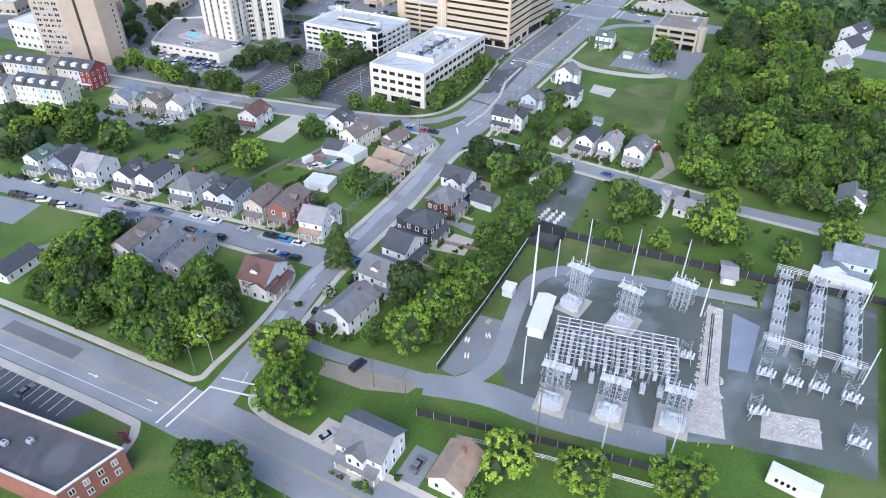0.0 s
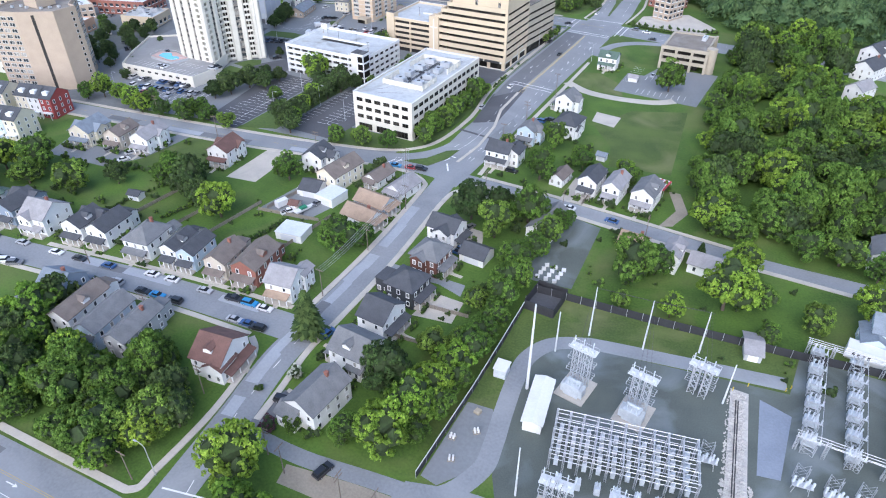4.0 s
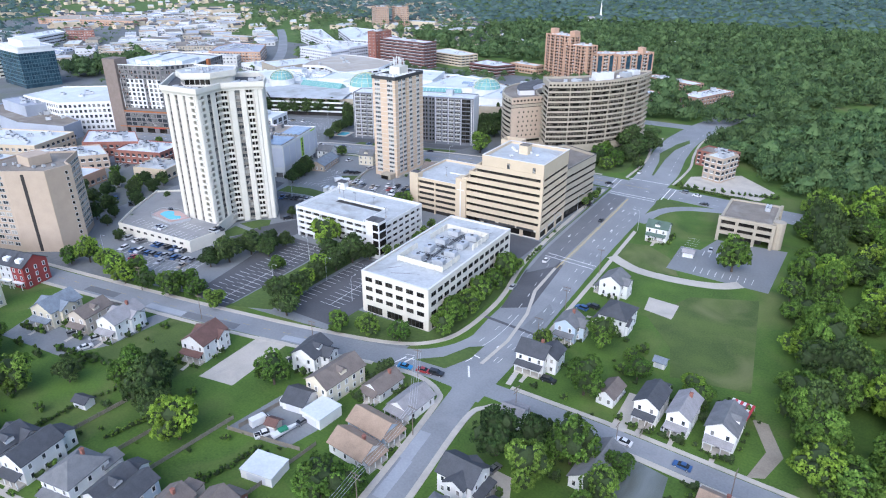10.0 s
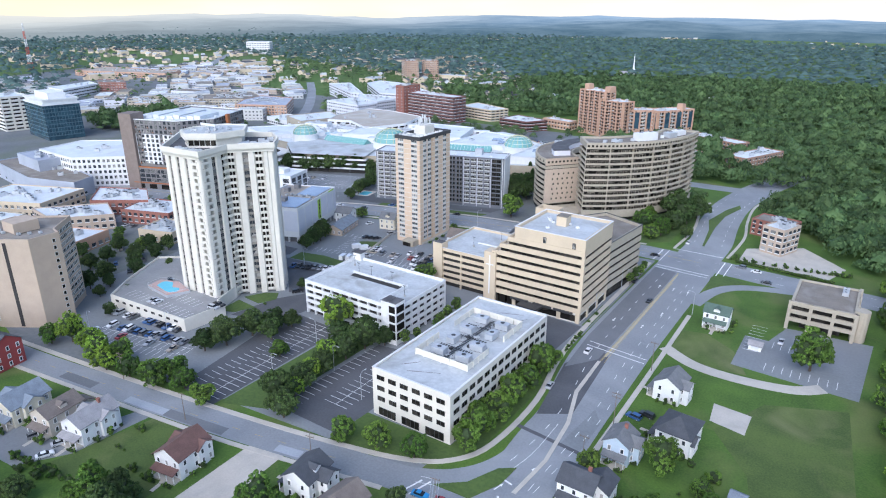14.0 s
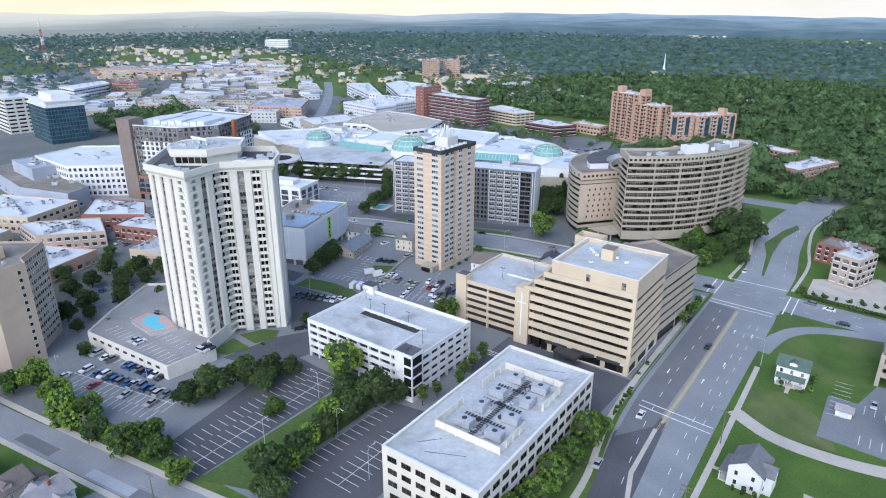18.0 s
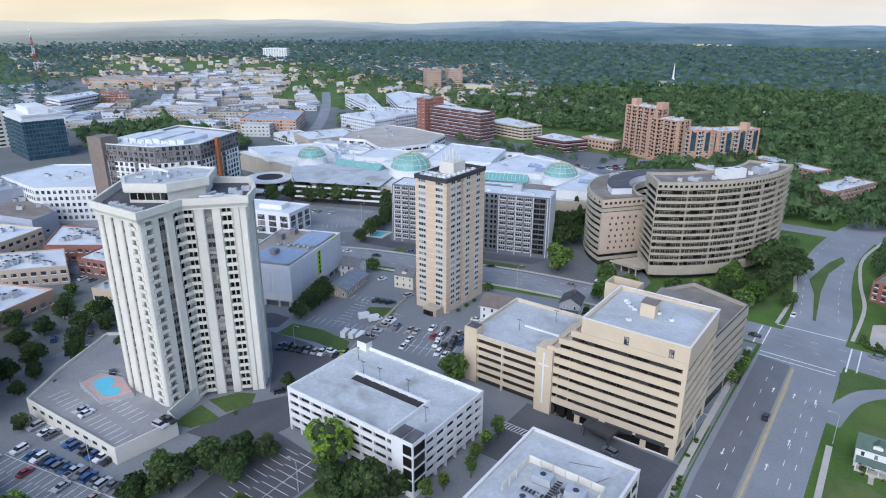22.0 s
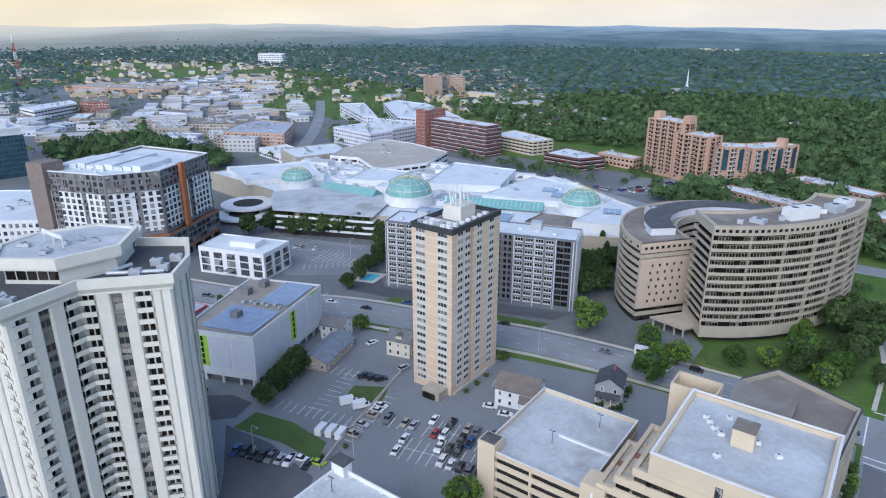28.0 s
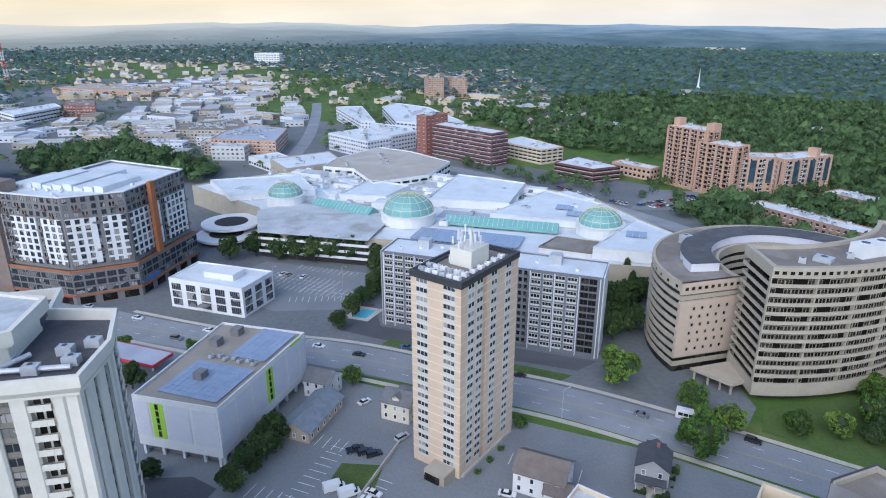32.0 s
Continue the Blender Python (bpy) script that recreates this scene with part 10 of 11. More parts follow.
# car parks
car_row(-281, 210, 12, 15, 2.7, 0.22)
car_row(-279, 216, 12, 15, 2.7, 0.85)
car_row(-287, 223.5, 8, 13, 2.7, 0.7)
car_row(-231.5, 324, 14, 10, 2.7, 0.5)
car_row(-233, 329.5, 14, 10, 2.7, 0.5)
car_row(-230, 336, 12, 9, 2.7, 0.5)
car_row(-231.5, 341.5, 12, 8, 2.7, 0.5)
car_row(-246.5, 322, 100, 8, 2.7, 0.6)
car_row(-243, 334, 14, 4, 2.8, 0.8)
car_row(-267, 298, 20, 9, 2.7, 0.75)
car_row(-228, 371, 14, 7, 2.7, 0.25)
car_row(-288, 232, 4, 13, 2.7, 0.35, 4.45, "parked on the podium deck")
car_row(-291, 246, 62, 9, 3.0, 0.6, 4.45, "parked on the podium deck")
car_row(-252, 242, 96, 2, 2.8, 0.9, 4.45, "parked on the podium deck")
car_row(-326, 248, 60, 6, 3.0, 0.5)
car_row(-338, 252, 60, 5, 3.0, 0.4)
car_row(-300, 240, 70, 5, 3.0, 0.3)
car_row(-392, 420, 17, 14, 2.7, 0.12)
car_row(-402, 284, 14, 8, 2.8, 0.6)
car_row(-356, 262, 60, 6, 2.8, 0.6)
car_row(-322, 296, 60, 6, 2.8, 0.5)
car_row(-66, 346, 0, 6, 2.7, 0.2)
for x, y, r, k, c in ((-254.5, 318.5, 105, "van", "white"), (-251.5, 319.6, 105, "van", "white"), (-248.5, 320.4, 105, "van", "white"), (-258.5, 333.5, 60, "van", "white"), (-254, 334.2, 60, "van", "white"), (-265, 348, 60, "pickup", "black"), (-262, 348.8, 60, "suv", "black"), (-259.5, 349.6, 60, "suv", "black"), (-279, 367, 80, "sedan", "white"), (-258, 360, 80, "suv", "silver"), (-245, 307.5, 15, "sedan", "lime"), (-250, 306, 15, "sedan", "white"), (-244, 278, 60, "suv", "black"), (-171, 263, 0, "suv", "white"), (-217, 363, 80, "sedan", "white"), (-222, 357.5, 20, "sedan", "white"), (-216, 356.5, 20, "sedan", "white"), (-148, 311, 170, "suv", "grey")):
    car(x, y, r, k, c, state="parked in a car park")
# city bus and a boat on its trailer
bus = thing("city_bus", "white city bus on the north road", "bus", pose(-193, 418, 0.05, 0, 0, 190))
bm = bmesh.new()
box(bm, -5.8, -1.25, 0.35, 5.8, 1.25, 3.0)
bmesh.ops.bevel(bm, geom=bm.edges[:], offset=0.12, segments=2)
part("body", bm, WHITEPAINT, bus)
bm = bmesh.new()
for i in range(7):
    for s in (-1.27, 1.23):
        box(bm, -5.2 + 1.5 * i, s, 1.4, -3.9 + 1.5 * i, s + 0.04, 2.4)
box(bm, 5.78, -1.05, 1.2, 5.84, 1.05, 2.6)
part("windows", bm, CARGLASS, bus)
for sx in (-3.6, 3.8):
    for sy in (-1.15, 1.15):
        set_piece("wheel", WHEEL, bus, pose(sx, sy, 0.45) @ Matrix.Diagonal((1.35, 1, 1.35, 1)))
for i in range(3):
    bm = bmesh.new()
    box(bm, -3.5 + 3 * i, -0.7, 3.0, -2 + 3 * i, 0.7, 3.25)
    part("roof_unit", bm, GREYPANEL, bus)
boat = thing("motor_boat", "white motor boat with green cover on a trailer", "boat", pose(-138.2, 166.5, 0, 0, 0, 72))
bm = bmesh.new()
side_profile(bm, [(-3.2, 0.7), (2.4, 0.6), (3.8, 1.5), (-3.2, 1.4)], 1.1)
for v in bm.verts:
    if v.co.x > 2:
        v.co.y *= 0.35
part("hull", bm, WHITEPAINT, boat)
bm = bmesh.new()
box(bm, -1.2, -0.8, 1.4, 1.2, 0.8, 2.0)
part("cover", bm, mat("green_canvas", (0.03, 0.22, 0.12)), boat)
bm = bmesh.new()
rod(bm, (-2.5, -0.7, 0.55), (4.4, 0, 0.5), 0.07)
rod(bm, (-2.5, 0.7, 0.55), (4.4, 0, 0.5), 0.07)
part("trailer_frame", bm, STEEL, boat)
for sy in (-1, 1):
    set_piece("wheel", WHEEL, boat, pose(-1, sy, 0.33))
for x, y, r, n in ((-290, 634, 62, 18), (-283, 632, 62, 18), (-276, 636, 62, 17), (-269, 640, 62, 15), (-364, 634, -14, 20), (-352, 644, -14, 22)):
    car_row(x, y, r, n, 2.7, 0.6, 0.05, "parked among trees")

# ---- further buildings ----
def far_window(w, h, sill, pane):
    """Window of a far building: pane and a sill."""
    key = ("far", w, h, sill.name, pane.name)
    if key not in PIECE:
        bm = bmesh.new()
        box(bm, -w / 2, -0.06, -h / 2, w / 2, 0.1, h / 2, 1)
        box(bm, -w / 2 - 0.1, -0.22, -h / 2 - 0.35, w / 2 + 0.1, 0.1, -h / 2)
        me = bpy.data.meshes.new("window")
        bm.to_mesh(me)
        bm.free()
        me.materials.append(sill)
        me.materials.append(pane)
        PIECE[key] = me
    return PIECE[key]


bm = bmesh.new()
box(bm, -1.0, -0.8, 0.1, 1.0, 0.8, 1.3)
rod(bm, (0, 0, 1.3), (0, 0, 1.45), 0.55, 0.55, 8, 1)
UNIT = bpy.data.meshes.new("roof_units")
bm.to_mesh(UNIT)
bm.free()
UNIT.materials.append(STEEL)
UNIT.materials.append(DARKMETAL)


def midrise(name, label, pts, h, fl, wall, roof=WHITEROOF, ww=1.5, wh=1.4, step=3.2, pane=None, faces=None, base=2.2, units=6, frame_=None):
    """Block with rows of windows; each row of a wall is one part."""
    t = building(name, label)
    shell(t, pts, h, wall, roof, parapet=0.7)
    k = ccw(pts)
    fh = (h - 1.2) / fl
    me = far_window(ww, wh, frame_ or WHITEPAINT, pane or GLASS)
    spots_ = []
    for i in range(len(k)):
        if faces and i not in faces:
            continue
        p0, p1 = k[i], k[(i + 1) % len(k)]
        ln = math.dist(p0, p1)
        n = max(1, int(ln / step))
        spots_ += [at_wall(p0, p1, ln * (j + 0.5) / n, base + f * fh) for j in range(n) for f in range(fl)]
    join_pieces("window_grid", me, t, spots_, "stuff")
    rnd = random.Random(int(abs(pts[0][0] * 7 + pts[0][1])))
    cx, cy = sum(p[0] for p in pts) / len(pts), sum(p[1] for p in pts) / len(pts)
    poses = []
    for i in range(units):
        p = Vector(rnd.choice(pts)).lerp(Vector((cx, cy)), rnd.uniform(0.35, 1))
        poses.append(pose(p.x, p.y, h - 0.64, 0, 0, rnd.uniform(0, 90)) @ Matrix.Diagonal((rnd.uniform(0.7, 2.2), rnd.uniform(0.8, 1.8), rnd.uniform(0.7, 2.0), 1)))
    join_pieces("roof_unit", UNIT, t, poses, "stuff")
    return t


def turned(cx, cy, w, d, rot):
    m = pose(cx, cy, 0, 0, 0, rot)
    return [tuple((m @ Vector((x, y, 0)))[:2]) for x, y in ((-w / 2, -d / 2), (w / 2, -d / 2), (w / 2, d / 2), (-w / 2, d / 2))]


# offices east of the avenue
con = building("concrete_office", "low concrete office raised on columns over parking")
CO = [(-66.5, 360), (-45, 360), (-45, 387), (-66.5, 386)]
# parking level as a black block, its shade put into the colour
bm = bmesh.new()
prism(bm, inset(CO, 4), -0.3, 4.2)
part("ground_storey", bm, OPENING_SHADE, con)
bm = bmesh.new()
prism(bm, inset(CO, 0.9), 4.0, 10.5)
part("glazing", bm, DARKGLASS, con)
for z, hh in ((3.4, 1.5), (6.6, 1.4), (9.8, 1.6)):
    bm = bmesh.new()
    ring(bm, CO, 1.0, z, z + hh)
    part("spandrel", bm, SANDSTONE, con)
bm = bmesh.new()
prism(bm, inset(CO, 0.5), 10.6, 10.8)
part("roof", bm, GREYROOF, con)
for p in (CO[0], ((-59.5), 360), (-52, 360), CO[1], (-45, 369), (-45, 378), CO[2]):
    bm = bmesh.new()
    box(bm, p[0] - 0.6, p[1] - 0.1, -0.3, p[0] + 0.6, p[1] + 1.1, 11.4)
    part("column", bm, SANDSTONE, con)
bm = bmesh.new()
rod(bm, (-43.5, 364, -0.3), (-43.5, 364, 12), 2.6, seg=14)
part("stair_tower", bm, SANDSTONE, con)
for i in range(3):
    roof_unit(con, -50, 378 + 2.4 * i, 10.8, 2.2, 1.8, 1.6)
midrise("small_flats", "white-roofed four-storey brick flats by the avenue", turned(-82.5, 450, 11, 15, -22), 13.8, 4, BROWNBRICK, WHITEROOF, 2.4, 1.5, 3.6)
midrise("brick_flats", "low brick flats among trees", turned(-88, 475, 20, 14, -15), 9, 3, REDBRICK, GREYROOF)
# apartments in the woods
def brick_tower(label, pts, h, fl, fronts, glassy_=False, head=()):
    """Brick apartments: proud piers, window strips and pale balconies between them."""
    t = midrise("orange_apartments", label, pts, h, fl, PINKBRICK, WHITEROOF, 1.5, 1.3, 4.2, DARKGLASS, None, 2.6, 3)
    k = ccw(pts)
    fh = (h - 1.2) / fl
    for i in fronts:
        a, b = k[i], k[(i + 1) % len(k)]
        ln = math.dist(a, b)
        n = max(2, round(ln / 6.4))
        for j in range(n + 1):
            bm = bmesh.new()
            box(bm, -0.7, -0.9, -0.3, 0.7, 0.2, h + 0.3)
            part("pier", bm, PINKBRICK, t).matrix_basis = at_wall(a, b, min(max(ln * j / n, 0.7), ln - 0.7), 0)
        for j in range(n):
            w = ln / n - 1.6
            if glassy_ and j % 2:
                bm = bmesh.new()
                box(bm, -w / 2, -0.5, h * 0.38, w / 2, 0.1, h - 2)
                part("glazed_bay", bm, BLUEGLASS, t).matrix_basis = at_wall(a, b, ln * (j + 0.5) / n, 0)
            else:
                join_pieces("balcony_stack", balcony_mesh(w, 1.0, LIGHTPANEL if glassy_ else PINKBRICK, DARKMETAL, True), t, [at_wall(a, b, ln * (j + 0.5) / n, 3.4 + f * fh) for f in range(fl - 1)], "stuff")
    for x, y, w, d in head:
        bm = bmesh.new()
        box(bm, -w / 2, -d / 2, -1, w / 2, d / 2, 4.5)
        part("lift_head", bm, PINKBRICK, t).matrix_basis = pose(x, y, h, 0, 0, -18)


brick_tower("tall salmon brick apartment tower above the woods", [(-298, 702), (-269, 691), (-264, 704), (-292, 720)], 41.5, 14, (0, 1), head=((-266.5, 697, 6, 8), (-293, 711, 5, 7)))
brick_tower("stepped salmon brick apartment block with arched top", [(-273, 691), (-248, 683), (-243, 696), (-262, 705)], 34.5, 11, (0, 1))
brick_tower("lower salmon brick wing with green glazed bays", [(-246, 691), (-227, 703), (-231, 718), (-247, 712)], 27, 8, (0,), True)
brick_tower("salmon brick end block with pale corner balconies", [(-227, 703), (-221, 699), (-199, 734), (-211, 744), (-231, 718)], 27, 8, (0, 1), True, ((-209, 728, 6, 5),))
for a, b, c_ in (((-229, 643), (-168, 617), 13), ((-196, 700), (-147, 676), 15), ((-146, 627), (-127, 672), -17)):
    u = (Vector(b) - Vector(a)).normalized()
    q = Vector((-u.y, u.x)) * c_
    midrise("brick_row", "low brick apartment row with cluttered pale roof", [a, b, tuple(Vector(b) + q), tuple(Vector(a) + q)], 10, 3, mat("brown_brick", (0.36, 0.225, 0.16), (0.30, 0.185, 0.13), 0.85, 0.4, 4.0), WHITEROOF, 1.6, 1.4, 3.6, None, None, 2.2, 18)
midrise("blue_roof_hall", "low hall with a bright blue roof among trees", turned(-232, 1002, 26, 12, 20), 6, 1, CREAM, mat("blue_metal_roof", (0.16, 0.33, 0.52), (0.13, 0.28, 0.45), 0.5, 0.2, 2.0), 2, 1.4, 6)
midrise("arcade_office", "low salmon brick hall with arched openings", turned(-322, 712, 34, 12, -14), 9, 2, PINKBRICK, WHITEROOF, 2.0, 1.8, 3.4, DARKGLASS)
# beyond the mall
midrise("brown_hotel", "dark red-brown office slab with white floor bands", [(-492, 682), (-424, 672), (-420, 690), (-490, 700)], 27, 8, mat("maroon_brick", (0.16, 0.07, 0.06), (0.12, 0.052, 0.045), 0.8, 0.3, 3.0), WHITEROOF, 3.4, 1.2, 4.0, None, None, 2.6)
midrise("brown_hotel_tower", "dark red-brown stair tower of an office slab", [(-502, 676), (-490, 674), (-488, 702), (-500, 704)], 34, 10, REDBRICK, GREYROOF, 1.2, 1.2, 5)
midrise("parking_deck", "pale parking deck with open levels", [(-445, 716), (-397, 704), (-388, 725), (-440, 748)], 12.4, 4, BEIGE, WHITEROOF, 4.0, 1.3, 4.6, DARKGLASS)
midrise("brown_office", "low brown brick office with ribbon windows", [(-371, 676), (-338, 671), (-326, 692), (-366, 706)], 10.5, 3, mat("maroon_brick", (0.16, 0.07, 0.06)), WHITEROOF, 2.6, 1.3, 2.9, DARKGLASS)
midrise("mall_garage", "large pale parking garage of the mall", [(-480, 545), (-458, 552), (-422, 531), (-407, 568), (-419, 609), (-464, 621), (-495, 620), (-492, 570)], 16.5, 4, WHITEPAINT, mat("tan_deck", (0.42, 0.38, 0.32), (0.36, 0.325, 0.275), 0.85, 0.1, 1.0, stain=(0.5, 0.49, 0.46), amount=0.6), 5, 1.5, 6, DARKGLASS)
midrise("mall_store", "pale flat-roofed department store of the mall", [(-535, 545), (-500, 530), (-485, 570), (-520, 590)], 15, 2, SANDSTONE, WHITEROOF, 1.2, 1.2, 12)
midrise("red_towers", "distant salmon brick apartment tower above the trees", turned(-728, 1002, 30, 22, -40), 31, 10, PINKBRICK, GREYROOF, 2.0, 1.4, 3.6)
midrise("red_towers", "distant salmon brick apartment tower above the trees", turned(-701, 1022, 26, 22, -40), 31, 10, PINKBRICK, GREYROOF, 2.0, 1.4, 3.6)
# glass office and its neighbours
gl = building("glass_office", "blue-green glass office block with a white top storey")
GP = [(-722, 393), (-672, 386), (-667, 416), (-716, 424)]
bm = bmesh.new()
prism(bm, GP, -0.3, 31)
part("glazing", bm, BLUEGLASS, gl)
for i in range(8):
    bm = bmesh.new()
    ring(bm, inset(GP, -0.12), 0.3, 3.5 + 3.5 * i, 4.1 + 3.5 * i)
    part("floor_band", bm, mat("teal_metal", (0.07, 0.13, 0.16), (0.05, 0.1, 0.125), 0.4, 0.5, 3.0), gl)
for a, b in zip(GP, GP[1:] + GP[:1]):
    for i in range(12):
        bm = bmesh.new()
        box(bm, -0.12, -0.25, 3, 0.12, 0.1, 31)
        part("mullion", bm, mat("teal_metal", (0.07, 0.13, 0.16)), gl).matrix_basis = at_wall(a, b, math.dist(a, b) * (i + 0.5) / 12, 0)
bm = bmesh.new()
ring(bm, inset(GP, -0.3), 1.0, 31, 33)
ring(bm, inset(GP, -0.3), 1.0, 35.2, 36.4)
prism(bm, inset(GP, 1.0), 31, 35.6)
part("top_storey", bm, WHITEPAINT, gl)
bm = bmesh.new()
prism(bm, inset(GP, 8), 35.6, 41)
part("plant_house", bm, WHITEPAINT, gl)
midrise("striped_office", "cream office block with dark window stripes", turned(-770, 400, 40, 24, -8), 33, 9, CREAM, WHITEROOF, 6, 1.5, 6.2, DARKGLASS)
midrise("white_apartments", "white five-storey apartment ring with many windows", [(-541, 318), (-494, 316), (-462, 345), (-478, 372), (-510, 382), (-548, 352)], 20, 5, WHITEPAINT, WHITEROOF, 1.7, 2.0, 3.0)
midrise("theatre", "low grey-blue theatre block with blank walls", [(-571, 300), (-500, 290), (-463, 300), (-470, 316), (-500, 320), (-570, 338)], 11, 1, BLUEROOF, GREYROOF, 2, 1.5, 12)
midrise("theatre_screen", "grey-blue blank upper block of a theatre", turned(-530, 312, 38, 14, -6), 18, 1, BLUEROOF, BLUEROOF, 2, 1.2, 18)
midrise("shops", "low brick shops with white roofs", [(-449, 308), (-420, 322), (-396, 308), (-424, 288)], 8.8, 2, REDBRICK, WHITEROOF, 2.2, 1.6, 3.6, None, None, 2.2, 40)
midrise("shops", "low brick shops with white roofs", [(-437, 262), (-412, 292), (-388, 282), (-408, 258)], 8.5, 2, BROWNBRICK, WHITEROOF, 2.2, 1.6, 3.6, None, None, 2.2, 40)
midrise("shops", "low white-roofed store by the town car park", [(-500, 280), (-452, 300), (-440, 268), (-488, 246)], 9, 2, BEIGE, WHITEROOF, 2.2, 1.6, 4, None, None, 2.2, 40)
midrise("shops", "pale store with a flat white roof", [(-398, 256), (-370, 268), (-362, 240), (-388, 230)], 7, 1, PINKBRICK, WHITEROOF, 2.4, 1.8, 4, None, None, 2.2, 26)
midrise("shops", "brick corner shops with white cluttered roofs", [(-404, 312), (-372, 322), (-366, 300), (-396, 290)], 8, 2, REDBRICK, WHITEROOF, 2.2, 1.6, 3.6, None, None, 2.2, 30)
midrise("shops", "low stucco shops with a pale roof", [(-366, 296), (-346, 302), (-340, 284), (-360, 278)], 6.5, 1, BEIGE, OFFICEROOF, 2.4, 1.8, 4, None, None, 2.2, 20)
midrise("cream_block", "cream flat-roofed block by the taupe tower", [(-372, 222), (-334, 222), (-330, 200), (-366, 196)], 14, 3, CREAM, WHITEROOF, 1.6, 1.5, 4)
midrise("shops", "row of low white-roofed shops", [(-480, 240), (-430, 256), (-420, 232), (-470, 214)], 8, 1, SANDSTONE, WHITEROOF, 2.4, 1.8, 4, None, None, 2.2, 40)
midrise("white_town_blocks", "white-roofed residential block with grey walls", [(-580, 648), (-524, 638), (-520, 664), (-572, 690)], 15, 4, GREYPANEL, WHITEROOF, 1.8, 1.5, 3.2, None, None, 2.2, 26)
midrise("white_town_blocks", "white-roofed residential block with grey walls", [(-572, 694), (-526, 672), (-522, 700), (-541, 716), (-592, 716)], 15, 4, GREYPANEL, WHITEROOF, 1.8, 1.5, 3.2, None, None, 2.2, 20)
midrise("white_town_blocks", "long white-roofed residential bar", [(-604, 716), (-590, 722), (-680, 800), (-700, 778)], 15, 4, GREYPANEL, WHITEROOF, 1.8, 1.5, 3.2, None, None, 2.2, 24)
midrise("white_town_blocks", "white-roofed parking and residential blocks", [(-575, 736), (-530, 740), (-519, 773), (-612, 838), (-666, 846), (-660, 812)], 15, 4, GREYPANEL, WHITEROOF, 3, 1.5, 4.2, None, None, 2.2, 34)
midrise("brick_town_block", "brick apartment block with curved pale roofs", [(-645, 572), (-592, 598), (-633, 647), (-680, 640), (-670, 606)], 14, 4, PINKBRICK, BLUEROOF, 1.8, 1.5, 3.4, None, None, 2.2, 40)
midrise("brick_town_block", "brick apartment block with dark flat roofs", [(-672, 612), (-684, 642), (-727, 664), (-748, 608), (-716, 584)], 13, 4, SANDSTONE, GREYROOF, 1.8, 1.5, 3.4, None, None, 2.2, 40)
row_rnd = random.Random(9)
for i in range(7):
    for j in range(3):
        x, y = -690 - 21 * i + 36 * j, 506 + 10 * i + 33 * j
        midrise("town_row", "grey flat-roofed town row with courts", turned(x, y, row_rnd.uniform(26, 36), row_rnd.uniform(12, 16), 34), row_rnd.uniform(8, 12), 3, row_rnd.choice((SANDSTONE, GREYPANEL, BROWNBRICK, LIGHTPANEL)), row_rnd.choice((WHITEROOF, OFFICEROOF, BLUEROOF, BLUEROOF)), 1.8, 1.4, 3.6, None, None, 2.0, 5)
TANROOF = mat("tan_gravel_roof", (0.40, 0.35, 0.29), (0.33, 0.29, 0.24), 0.9, 0.1, 1.0)
midrise("school", "long tan-roofed school building", [(-1245, 712), (-1064, 768), (-1085, 812), (-1270, 782)], 9, 2, PINKBRICK, TANROOF, 2, 1.5, 6, None, None, 2.2, 20)
midrise("yellow_store", "long cream store by the boulevard", [(-1042, 880), (-1000, 938), (-1030, 960), (-1072, 902)], 8, 1, BEIGE, TANROOF, 3, 1.6, 6)
midrise("white_offices", "white office wings with dark window bands", [(-941, 537), (-973, 601), (-1010, 610), (-985, 540)], 13, 3, WHITEPAINT, WHITEROOF, 4, 1.5, 5, DARKGLASS)
midrise("brick_offices", "dark brick office block in the town", [(-975, 604), (-943, 625), (-990, 650), (-1020, 628)], 14, 4, REDBRICK, GREYROOF, 2, 1.5, 3.6)
lane("road_boulevard", [(-560, 575), (-600, 630), (-660, 700), (-751, 794), (-830, 870)], 12, z1=0.075, label="divided grey boulevard between trees")
lane("road_boulevard_far", [(-700, 560), (-800, 640), (-1005, 767), (-1168, 921), (-1394, 1142), (-1628, 1389), (-2100, 1800)], 17, z1=0.075, label="long straight road through the suburb")
pave("pavement_suburb", "grey paved ground of the far shops and car parks", 0.008, TOWNPAVE, (-880, 420), (-1300, 560), (-1420, 900), (-1180, 980), (-880, 800))
slab("pavement_school", [(-1290, 690), (-1240, 675), (-1061, 726), (-1064, 764), (-1245, 708), (-1286, 748)], -0.2, 0.03, LOT, label="car park of the school", category="ground")
slab("pavement_north_lot", [(-292, 622), (-264, 640), (-268, 692), (-296, 680)], -0.2, 0.03, LOT, label="car park among trees", category="ground")
lane("road_mall_north", [(-560, 690), (-470, 655), (-412, 645), (-356, 628), (-318, 624), (-250, 600), (-190, 563), (-144, 560), (-100, 562)], 13, z1=0.115, label="road behind the mall")
midrise("strip_mall", "low strip of shops with pale green roof edge", [(-588, 566), (-540, 555), (-530, 575), (-580, 590)], 7, 1, WHITEPAINT, WHITEROOF, 3, 1.8, 4.4)
midrise("far_white_block", "distant white office block beside the long road", turned(-1420, 1280, 60, 26, 30), 30, 6, WHITEPAINT, WHITEROOF, 4, 2, 6)
